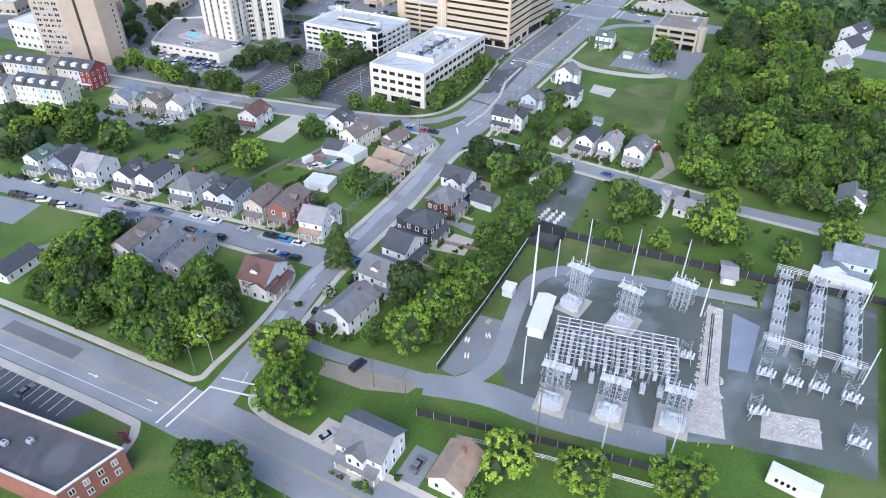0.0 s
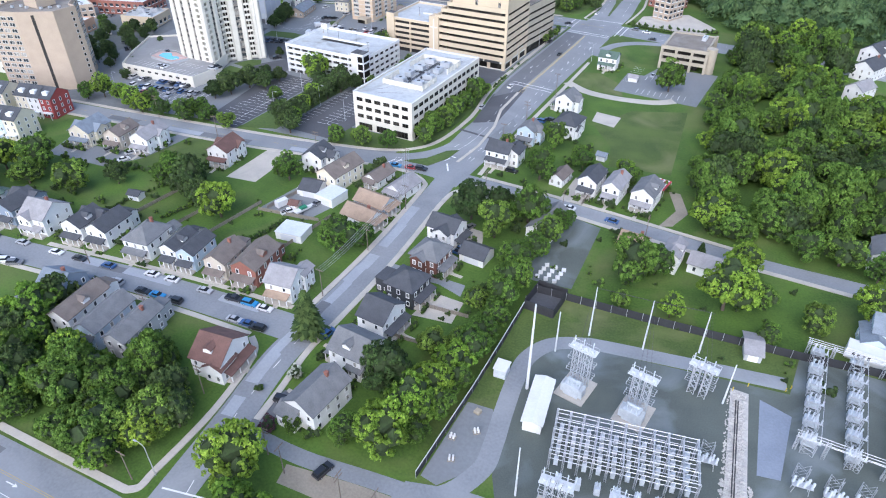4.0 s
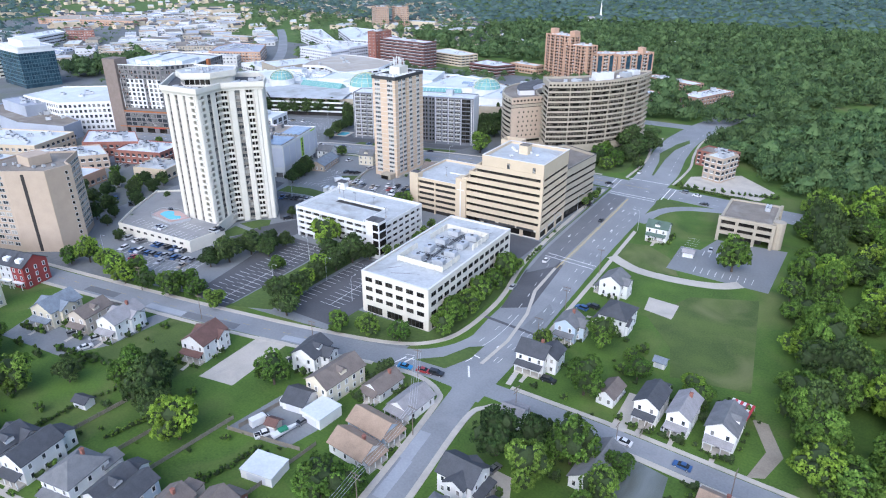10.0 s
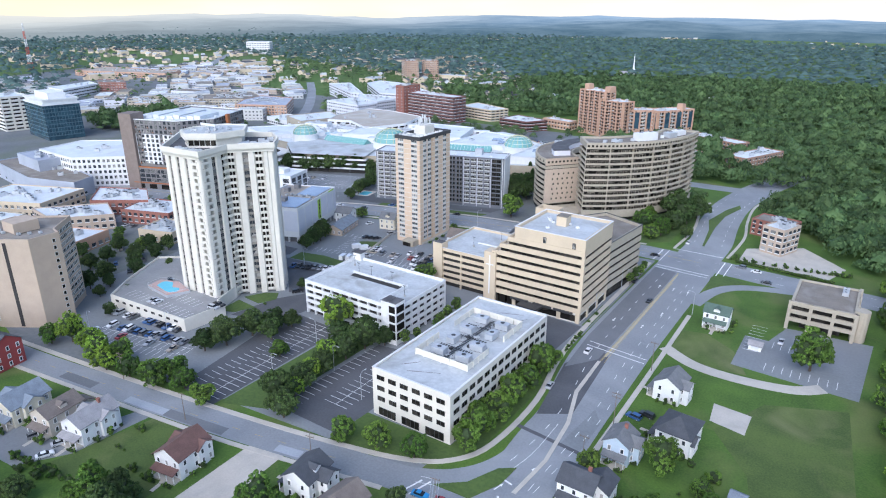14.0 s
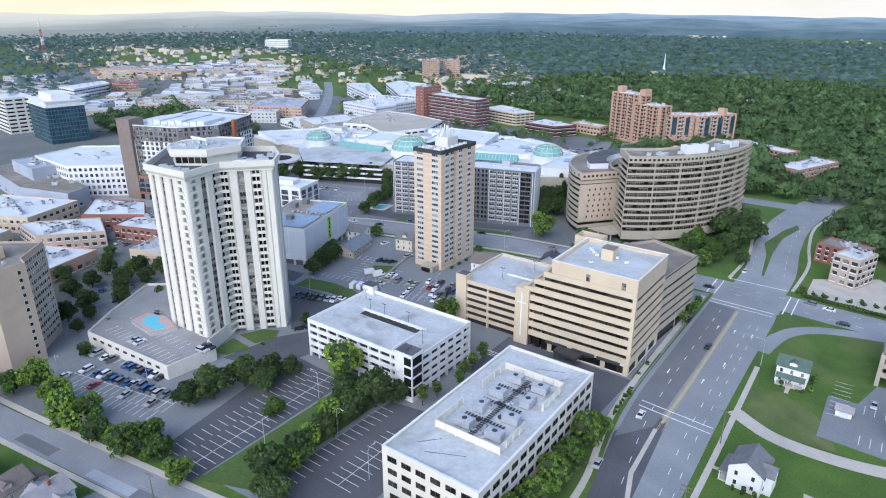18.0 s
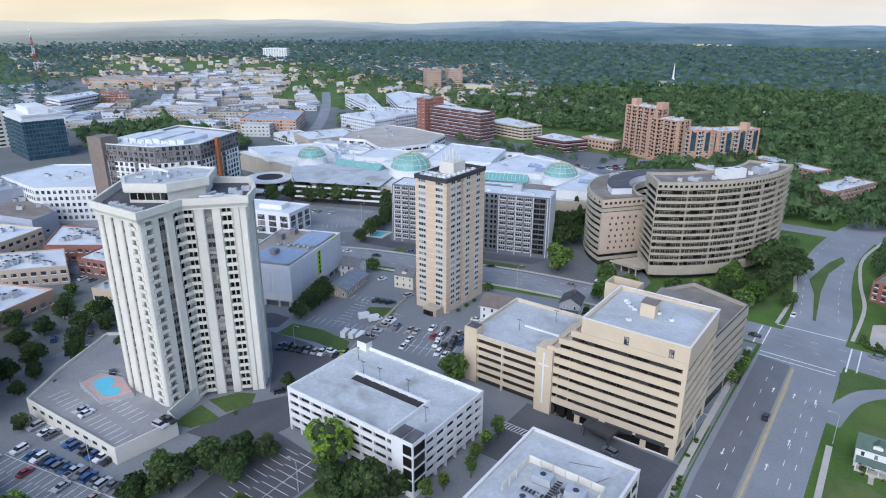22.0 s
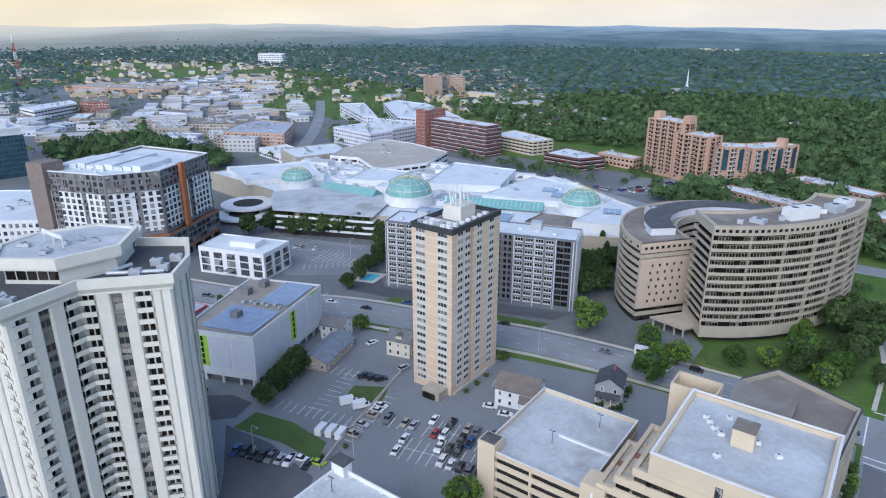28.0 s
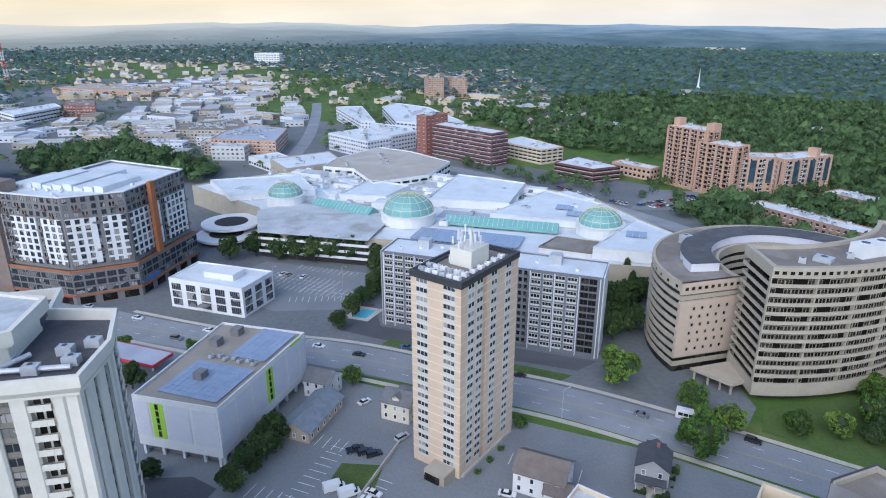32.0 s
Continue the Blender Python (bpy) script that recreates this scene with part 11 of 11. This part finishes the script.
# brick building at the southern corner
sb = building("brick_corner_shop", "brick and white block with black tar roof at the corner")
SB = [(-150, 22), (-97.5, 28.5), (-95, 41.6), (-148, 34.5)]
shell(sb, SB, 7.2, REDBRICK, DARKROOF, parapet=0.5)
bm = bmesh.new()
ring(bm, inset(SB, -0.12), 0.55, 7.2, 7.4)
part("coping", bm, WHITEPAINT, sb)
wall_windows(sb, SB[1], SB[2], 2.4, 2, 2.9, 4, window_mesh(1.1, 1.5, WHITEPAINT, GLASS, 1))
wall_windows(sb, SB[2], SB[3], 2.4, 2, 2.9, 10, window_mesh(1.1, 1.5, WHITEPAINT, GLASS, 1))
for x, y in ((-135, 31), (-133, 31.5), (-121, 30), (-119, 30.6), (-117, 31.2), (-113, 34)):
    roof_unit(sb, x, y, 6.7, 1.3, 1.1, 1.0, STEEL, 10)
# church spire above the woods
ch = thing("church", "white church with a thin spire above the woods", "church", pose(-437, 1230, 0, 0, 0, 30))
gable_block(ch, 20, 9, 8, 4, WALLS["white"], ROOFS["light"], False, 0, 0, 0, False)
bm = bmesh.new()
box(bm, 11, -2, 0, 15, 2, 16)
rod(bm, (13, 0, 16), (13, 0, 42), 1.7, 0.1, 8)
part("spire", bm, WHITEPAINT, ch)
# radio mast
ms = thing("radio_mast", "red and white lattice radio mast on the skyline", "mast", pose(-1420, 720, 0))
for i in range(6):
    bm = bmesh.new()
    w0, w1 = 3.0 - 0.45 * i, 3.0 - 0.45 * (i + 1)
    lattice(bm, -w0, -w0, i * 14, w0, w0, i * 14 + 14, 0.22, 3)
    part("section", bm, WHITEPAINT if i % 2 else mat("mast_red", (0.5, 0.08, 0.05)), ms)


# ---- suburbs: low blocks along the long road, then scattered roofs ----
town_rnd = random.Random(77)
spots = []
while len(spots) < 118:
    x, y = town_rnd.uniform(-1250, -560), town_rnd.uniform(420, 1000)
    line = 560 + (-x - 560) * 0.78
    if inside(x, y, [(-620, 480), (-700, 470), (-860, 560), (-740, 660), (-590, 600)]) or inside(x, y, [(-930, 530), (-1050, 600), (-1300, 670), (-1290, 800), (-1060, 830), (-930, 640)]) or y > line + 60 or y < 470 + (-x - 700) * 0.1 or inside(x, y, [(-650, 460), (-550, 490), (-570, 540), (-740, 550), (-770, 460)]) or (x > -760 and y < 450) or (x > -705 and 560 < y < 830) or any(math.dist((x, y), s) < 25 for s in spots):
        continue
    if abs((y - 620) - (-x - 620) * 0.87) < 22:
        continue
    spots.append((x, y))
for i, (x, y) in enumerate(spots):
    w, d, h = town_rnd.uniform(18, 46), town_rnd.uniform(14, 28), town_rnd.uniform(4, 7.5)
    wall = town_rnd.choice((LIGHTPANEL, LIGHTPANEL, SANDSTONE, GREYPANEL, GREYPANEL, BROWNBRICK))
    t = building("low_block", "low flat-roofed suburban building with pale roof", "suburban blocks")
    p = turned(x, y, w, d, town_rnd.choice((-40, -40, 50, -38, 10)) + town_rnd.uniform(-5, 5))
    shell(t, p, h, wall, town_rnd.choice((WHITEROOF, OFFICEROOF, BLUEROOF, OFFICEROOF, GREYROOF)), parapet=0.5)
    k = ccw(p)
    row = []
    for a, b in zip(k, k[1:] + k[:1]):
        n = max(2, int(math.dist(a, b) / 4.5))
        row += [at_wall(a, b, math.dist(a, b) * (j + 0.5) / n, 2.2) for j in range(n)]
    join_pieces("window_grid", far_window(2.2, 1.4, WHITEPAINT, GLASS), t, row, "stuff")
    if i % 3 == 0:
        roof_unit(t, x, y, h - 0.44, 3, 2.2, 1.5)
FAR_ROADS = [[(-560, 575), (-600, 630), (-660, 700), (-751, 794), (-830, 870)], [(-700, 560), (-800, 640), (-1005, 767), (-1168, 921), (-1394, 1142), (-1628, 1389), (-2100, 1800)]]


def near_line(x, y, pts, d):
    for a, b in zip(pts, pts[1:]):
        ux, uy = b[0] - a[0], b[1] - a[1]
        k = max(0, min(1, ((x - a[0]) * ux + (y - a[1]) * uy) / (ux * ux + uy * uy)))
        if math.hypot(x - a[0] - k * ux, y - a[1] - k * uy) < d:
            return True
    return False


def suburb_spots(n):
    out = []
    while len(out) < n:
        x, y, r = town_rnd.uniform(-1300, -560), town_rnd.uniform(430, 1150), town_rnd.uniform(3.0, 5.5)
        town = y < 560 + (-x - 560) * 0.78 + 70
        if town and len(out) % 2:
            continue
        if any(near_line(x, y, p, 14 + r) for p in FAR_ROADS) or any(math.dist((x, y), q) < 14 + r for q in spots):
            continue
        out.append((x, y, r))
    return out


wood("suburb_trees", suburb_spots(1500), "trees among the suburban roofs", 1.0, PROTO_FAR)


def roofs(name, n, poly, label, seed):
    """Scattered small gabled houses far off, joined."""
    rnd = random.Random(seed)
    xs, ys = [p[0] for p in poly], [p[1] for p in poly]
    bm = bmesh.new()
    k = 0
    while k < n:
        x, y = rnd.uniform(min(xs), max(xs)), rnd.uniform(min(ys), max(ys))
        if not inside(x, y, poly):
            continue
        k += 1
        big = rnd.random() < 0.12
        w, d, h = (rnd.uniform(25, 60), rnd.uniform(15, 30), rnd.uniform(6, 10)) if big else (rnd.uniform(9, 15), rnd.uniform(8, 10), rnd.uniform(4, 6))
        m = pose(x, y, ground_z(x, y), 0, 0, rnd.uniform(0, 180))
        v = [bm.verts.new(m @ Vector(c)) for c in ((-w / 2, -d / 2, 0), (w / 2, -d / 2, 0), (w / 2, d / 2, 0), (-w / 2, d / 2, 0), (-w / 2, -d / 2, h), (w / 2, -d / 2, h), (w / 2, d / 2, h), (-w / 2, d / 2, h))]
        r = [bm.verts.new(m @ Vector((s * w / 2, 0, h + (0.4 if big else 0.35 * d)))) for s in (-1, 1)]
        for f in ((0, 1, 5, 4), (2, 3, 7, 6)):
            bm.faces.new([v[i] for i in f])
        bm.faces.new((v[1], v[2], v[6], r[1], v[5]))
        bm.faces.new((v[3], v[0], v[4], r[0], v[7]))
        mi = rnd.choice((1, 2, 3))
        bm.faces.new((v[4], v[5], r[1], r[0])).material_index = mi
        bm.faces.new((v[6], v[7], r[0], r[1])).material_index = mi
    tagged(part(name, bm, [BEIGE, OFFICEROOF, ROOFS["grey"], ROOFS["dark"]]), label, "houses", "", "stuff")


roofs("far_suburb", 560, [(-2300, 1000), (-1200, 650), (-700, 900), (-620, 1150), (-1100, 1500), (-2200, 1900)], "scattered pale roofs of the far suburb", 51)
roofs("far_homes", 220, [(-600, 860), (-430, 800), (-420, 900), (-560, 1100), (-900, 1500), (-1000, 1300)], "pale homes among distant trees", 52)
roofs("far_valley", 260, [(-3300, 1900), (-2000, 1800), (-900, 2400), (200, 2300), (-200, 3000), (-2200, 3000)], "specks of far white buildings", 53)


# ---- street furniture ----
for i, (x, y, h, r) in enumerate(((-105.8, 134, 9.5, 0), (-106.8, 158, 9.5, 0), (-109, 184, 9.5, 0), (-90, 206.3, 9, 80), (-62, 206.2, 9, 85), (-34, 204.4, 9, 85), (-122, 206, 10, 10), (-160, 202.4, 9.5, 10), (-204, 194.6, 9.5, 10), (-240, 197, 10, 10), (-98.6, 240, 11, 0), (-98.8, 264, 11, 0), (-99, 300, 11, 0), (-108.5, 92, 9.5, 0), (-104.5, 68, 9, 0), (-84, 86, 9, 10), (-78, 84, 9, 90), (-64, 84.5, 9, 90), (-55, 84, 10, 90), (-62, 50.5, 9.5, 0), (-48, 50.5, 9.5, 0), (-140, 104, 9, 8), (-176, 113.2, 8.5, 8), (-10, 84, 9.5, 90))):
    pole(x, y, h, WOODPOLE, 0.15, (0, 0), 1 + i % 2, "weathered wooden utility pole with crossarms beside the street", r, "street poles")
bm = bmesh.new()
line_ = [(-105.8, 134, 9), (-106.8, 158, 9), (-109, 184, 9), (-122, 206, 9.4)]
for a, b in zip(line_, line_[1:]):
    for d in (-1.1, -0.4, 0.4, 1.1):
        prev = None
        for i in range(7):
            u = i / 6
            q = (a[0] + (b[0] - a[0]) * u + d, a[1] + (b[1] - a[1]) * u, a[2] - 0.7 * 4 * u * (1 - u))
            if prev:
                rod(bm, prev, q, 0.045, seg=3)
            prev = q
tagged(part("street_wires", bm, STEEL), "thin sagging wires between street poles", "wire", "", "stuff")


def street_lamp(x, y, rot, h=9.0):
    t = thing("street_lamp", "grey steel street lamp with a curved arm", "lamp", pose(x, y, 0, 0, 0, rot), "street lamps")
    bm = bmesh.new()
    rod(bm, (0, 0, -0.2), (0, 0, h), 0.11, 0.07, 7)
    part("pole", bm, STEEL, t)
    bm = bmesh.new()
    pts = [(0, 0, h), (0.5, 0, h + 0.6), (1.4, 0, h + 0.8), (2.2, 0, h + 0.75)]
    for a, b in zip(pts, pts[1:]):
        rod(bm, a, b, 0.05, seg=5)
    part("arm", bm, STEEL, t)
    bm = bmesh.new()
    box(bm, 2.0, -0.15, h + 0.62, 2.8, 0.15, h + 0.8)
    part("lamp_head", bm, STEEL, t)


for x, y, r in ((-200, 225, 0), (-205, 250, 180), (-187, 240, 0), (-168, 232, 90), (-240, 316, 0), (-220, 331, 90), (-262, 300, 0), (-310, 372, 70), (-262, 385, 70), (-226, 396, 70), (-101, 71, 180), (-131, 330, 0), (-131, 360, 0), (-99, 352, 180), (-375, 412, 0), (-350, 430, 0), (-280, 208, 0), (-256, 224, 0)):
    street_lamp(x, y, r)
# small lawns' shrubs
shrub_rnd = random.Random(66)
SHRUB = crown_mesh("shrub", 21, LEAF_A, 5, 9, 0.7, 0.15)
PINK = mat("pink_blossom", (0.55, 0.09, 0.19), (0.42, 0.07, 0.14), 0.8, 2.0, 9.0)
for x, y, r in ((-134, 206, 1), (-161, 213, 1.2), (-232.5, 360, 1.1), (-232.5, 366, 1.1), (-232.6, 372, 1.1), (-130.3, 322, 0.8), (-130.2, 330, 0.9), (-246, 262, 0.8), (-258, 246, 0.9), (-244, 317, 0.9), (-246, 310, 0.9), (-91, 343, 1.2), (-83, 344, 1.1), (-94, 246, 1.2), (-78, 95, 1.4), (-79, 124, 1.2), (-92, 138, 1.4), (-93, 166, 1), (-112, 188, 1.1), (-122, 186, 1), (-110, 176, 1), (-120, 138, 1), (-139, 140, 1.3), (-160, 139, 1.2), (-172, 122, 1), (-196, 117, 1.1), (-98, 99, 1.2), (-88, 233, 1.2), (-99, 227, 1), (-75, 258, 1.2), (-45, 219, 0.9), (-56, 219, 0.9), (-46, 60.8 + 5, 0.9), (-58, 64, 0.9)):
    t = thing("shrub", "small rounded green garden shrub", "shrub", pose(x, y, 0, 0, 0, shrub_rnd.uniform(0, 360)), "shrubs")
    set_piece("leaves", SHRUB, t, Matrix.Diagonal((r, r, r, 1)))
pk = thing("flowering_shrub", "pink flowering shrubs on the corner lawn", "shrub", pose(-103.5, 46.5, 0))
for i in range(6):
    me = SHRUB.copy()
    me.materials[0] = PINK
    set_piece("blossom", me, pk, pose(-1.6 + 0.7 * i, 0.5 * math.sin(i), 0) @ Matrix.Diagonal((0.7, 0.7, 0.7, 1)))
# hedges by the small flats
for a, b in (((-98, 430), (-96, 422)), ((-96, 421.5), (-56, 418))):
    t = thing("hedge", "clipped green hedge beside the road", "hedge")
    n = round(math.dist(a, b) / 1.3)
    for i in range(n):
        p = Vector(a).lerp(Vector(b), i / max(1, n - 1))
        set_piece("bush", SHRUB, t, pose(p.x, p.y, 0, 0, 0, 37 * i) @ Matrix.Diagonal((1.2, 1.2, 1.2, 1)))
# pool of the slab
sp = thing("swimming_pool", "turquoise swimming pool beside the apartment slab", "pool")
bm = bmesh.new()
prism(bm, [(-327, 407), (-317, 410), (-319, 422), (-329, 419)], -0.2, 0.12)
part("terrace", bm, CONCRETE, sp)
bm = bmesh.new()
prism(bm, [(-325, 409.5), (-319, 411.3), (-320.8, 419.5), (-326.5, 417.5)], -0.1, 0.16)
part("water", bm, POOLWATER, sp)
# petrol station canopy
gs = thing("petrol_canopy", "blue-topped fuel station canopy with red edge", "canopy")
bm = bmesh.new()
prism(bm, turned(-358, 337, 26, 9, 16), 4.6, 5.4)
part("roof", bm, BLUEROOF, gs)
bm = bmesh.new()
ring(bm, turned(-358, 337, 26.4, 9.4, 16), 0.2, 4.5, 5.5)
part("fascia", bm, SIGNRED, gs)
for q in (-8, 0, 8):
    bm = bmesh.new()
    m = pose(-358, 337, 0, 0, 0, 16)
    rod(bm, m @ Vector((q, 0, -0.2)), m @ Vector((q, 0, 4.7)), 0.3)
    part("column", bm, WHITEPAINT, gs)
# striped awning behind an east street house
aw = thing("striped_awning", "red and white striped awning behind a house", "awning", pose(-37.5, 237, 0, 0, 0, -8))
for i in range(8):
    bm = bmesh.new()
    box(bm, -3 + 0.75 * i, -4, 2.6, -2.25 + 0.75 * i, 4, 2.7)
    part("stripe", bm, SIGNRED if i % 2 else WHITEPAINT, aw)
for x, y in ((-2.9, -3.9), (2.9, -3.9), (2.9, 3.9), (-2.9, 3.9)):
    bm = bmesh.new()
    rod(bm, (x, y, -0.1), (x, y, 2.6), 0.06)
    part("post", bm, STEEL, aw)
# wall between the two car parks of the brick tower
wl = thing("low_wall", "long pale concrete wall between car parks", "wall")
for a, b in (((-243, 306), (-247, 318)), ((-247, 318), (-252, 338)), ((-252, 338), (-257, 357))):
    bm = bmesh.new()
    box(bm, 0, -0.15, -0.2, math.dist(a, b), 0.15, 1.3)
    part("section", bm, CONCRETE, wl).matrix_basis = at_wall(a, b, 0, 0)
# ---- gardens, hedges, fences and road patches ----
yard_rnd = random.Random(101)
for x0, y0, x1, y1, n in ((-232, 130, -112, 170, 60), (-222, 160, -184, 196, 10), (-92, 96, -64, 204, 46), (-60, 214, -30, 240, 22), (-96, 216, -62, 262, 24), (-260, 100, -225, 160, 30), (-58, 160, 20, 205, 46), (-146, 178, -112, 206, 20)):
    for i in range(n):
        YARD.append(pose(yard_rnd.uniform(x0, x1), yard_rnd.uniform(y0, y1), 0))


def on_ground(m):
    p = m.translation
    for q in HOUSE_SPOTS:
        if abs(p.x - q[0]) < q[2] and abs(p.y - q[1]) < q[2]:
            return False
    return not (-111 < p.x < -92 and p.y > 60) and abs(p.y - 210) > 6


HOUSE_SPOTS = [(o.matrix_basis.translation.x, o.matrix_basis.translation.y, 4.2) for o in scene.collection.all_objects if o.name.split(".")[0] in ("house", "bungalow", "garage", "shed", "car")]
poses = []
for m in YARD:
    if on_ground(m):
        r = yard_rnd.choice((0.5, 0.6, 0.8, 0.9, 1.2, 1.7))
        poses.append(m @ Matrix.Diagonal((r, r, r * yard_rnd.uniform(0.8, 1.3), 1)))
SMALL = {}
for kind, leaf_ in (("garden_shrubs", LEAF_A), ("dark_garden_shrubs", LEAF_B)):
    SMALL[kind] = crown_mesh("shrub", 31, leaf_, 4, 6, 0.8, 0.18)
    tagged(join_pieces(kind, SMALL[kind], None, poses[0 if "dark" in kind else 1::2]), "rounded shrubs and bushes in the house gardens", "shrubs", "", "stuff")
# hedges and undergrowth
for nm, lb, pts, r in (
        ("hedge_row", "overgrown hedge between back gardens", [(-228, 158), (-205, 161), (-186, 165)], 1.5),
        ("hedge_row", "overgrown hedge between back gardens", [(-176, 141), (-174, 150), (-172, 160)], 1.1),
        ("hedge_row", "overgrown hedge between back gardens", [(-144, 140), (-141, 150), (-139, 160)], 1.1),
        ("hedge_row", "leafy hedge along a garden border", [(-196, 134), (-195, 146), (-192, 158)], 0.9),
        ("hedge_row", "clipped hedge along the car park edge", [(-99, 424), (-68, 427), (-50, 430)], 1.3),
        ("hedge_row", "leafy hedge behind the corner house", [(-92, 206), (-80, 207), (-66, 206.5)], 1.0),
        ("hedge_row", "dark hedge beside the office court", [(-128.5, 296), (-128.8, 312)], 0.9)):
    line_ = smooth_line(pts, 8)
    ps, last = [], None
    for p in line_:
        if last is None or math.dist(p, last) > r * 0.8:
            k = r * yard_rnd.uniform(0.7, 1.2)
            ps.append(pose(p[0] + yard_rnd.uniform(-0.3, 0.3) * r, p[1], 0, 0, 0, yard_rnd.uniform(0, 360)) @ Matrix.Diagonal((k, k, k, 1)))
            last = p
    tagged(join_pieces(nm, SMALL["garden_shrubs"], None, ps), lb, "hedge")
# fences between the gardens
FENCEWOOD = mat("weathered_fence_wood", (0.27, 0.24, 0.20), (0.2, 0.175, 0.145), 0.9, 0.8, 5.0)
bm = bmesh.new()
for i in range(9):
    box(bm, 0.02 + 0.27 * i, -0.02, 0.08, 0.25 + 0.27 * i, 0.02, 1.35)
for z in (0.35, 1.0):
    box(bm, 0, 0.02, z, 2.45, 0.06, z + 0.09)
FENCE = bpy.data.meshes.new("panel")
bm.to_mesh(FENCE)
bm.free()
FENCE.materials.append(FENCEWOOD)
bm = bmesh.new()
box(bm, -0.06, -0.06, -0.2, 0.06, 0.06, 1.5)
FPOST = bpy.data.meshes.new("post")
bm.to_mesh(FPOST)
bm.free()
FPOST.materials.append(FENCEWOOD)
for a, b in (((-170, 134), (-167, 162)), ((-157, 136), (-154, 164)), ((-131, 140), (-128, 168)), ((-152, 160), (-130, 164)), ((-187, 132), (-185, 158)), ((-150, 162), (-146, 184)), ((-83, 129), (-66, 131)), ((-83, 143), (-66, 145)), ((-58, 214.5), (-57, 236))):
    t = thing("garden_fence", "weathered wooden board fence between gardens", "fence", None, "garden fences")
    n = max(1, round(math.dist(a, b) / 2.5))
    for i in range(n):
        m = at_wall(a, b, math.dist(a, b) * i / n, 0)
        set_piece("panel", FENCE, t, m)
        set_piece("post", FPOST, t, m)


def patches(nm, line, off, wide, seed, z, lo=5, hi=16, gap=0.35):
    """Rectangles of repaired asphalt along a street, pale and dark."""
    rnd = random.Random(seed)
    pts = smooth_line(line, 6)
    s, out = 0.0, {0: [], 1: []}
    seg = [(Vector(a), Vector(b)) for a, b in zip(pts, pts[1:]) if math.dist(a, b) > 0.01]
    total = sum((b - a).length for a, b in seg)

    def where(s_):
        for a, b in seg:
            ln = (b - a).length
            if s_ <= ln:
                u = (b - a) / ln
                return a + u * s_, Vector((-u.y, u.x))
            s_ -= ln
        return seg[-1][1], Vector((0, 1))

    while s < total - hi:
        ln = rnd.uniform(lo, hi)
        if rnd.random() > gap:
            o, w = off + rnd.uniform(-0.5, 0.5), wide * rnd.uniform(0.75, 1.0)
            row = [where(s + ln * i / 3) for i in range(4)]
            out[1 if rnd.random() < 0.25 else 0].append(([tuple(p + n_ * (o + w / 2)) for p, n_ in row], [tuple(p + n_ * (o - w / 2)) for p, n_ in row]))
        s += ln
    for k, m_ in ((0, PALEPATCH), (1, DARKPATCH)):
        if out[k]:
            bm = bmesh.new()
            for l_, r_ in out[k]:
                strip(bm, l_, r_, 0.0, z)
            tagged(part(nm, bm, m_), "repaired rectangles of asphalt on the street", "road", "", "structure")


patches("road_patch_middle", R2[1:-1], 2.0, 3.4, 3, 0.068, 4, 12, 0.25)
patches("road_patch_west", R3[1:], 2.6, 3.2, 4, 0.058, 6, 18, 0.3)
patches("road_patch_cross", R4[1:-1], -2.2, 3.6, 5, 0.058, 8, 24, 0.5)
patches("road_patch_south", R1[1:-1], 2.4, 4.6, 6, 0.058, 10, 30, 0.5)


# ---- loose stone beds of the substation ----
ROCK_BEDS = (((1.5, 151, 4.5, 126), 150, 1.6), ((4.5, 126, 7, 108), 170, 3.2), ((18, 116.5, 28.5, 119), 160, 0.4))
bm = bmesh.new()
rock_rnd = random.Random(8)
for (xa, ya, xb, yb), n, wd in ROCK_BEDS:
    for i in range(n):
        u = rock_rnd.random()
        r = rock_rnd.uniform(0.18, 0.42)
        ps_ = bmesh.ops.create_icosphere(bm, subdivisions=1, radius=r)["verts"]
        c_ = Vector((xa + (xb - xa) * u + rock_rnd.uniform(-wd, wd), ya + (yb - ya) * u + rock_rnd.uniform(-0.6, 0.6) * (6 if wd < 0.5 else 1), 0.12))
        for v in ps_:
            v.co = Vector((v.co.x * 1.2, v.co.y, v.co.z * 0.7)) * rock_rnd.uniform(0.8, 1.15) + c_
tagged(part("loose_stones", bm, PALEGRAVEL), "pale broken stones heaped in beds", "stones", "", "stuff")
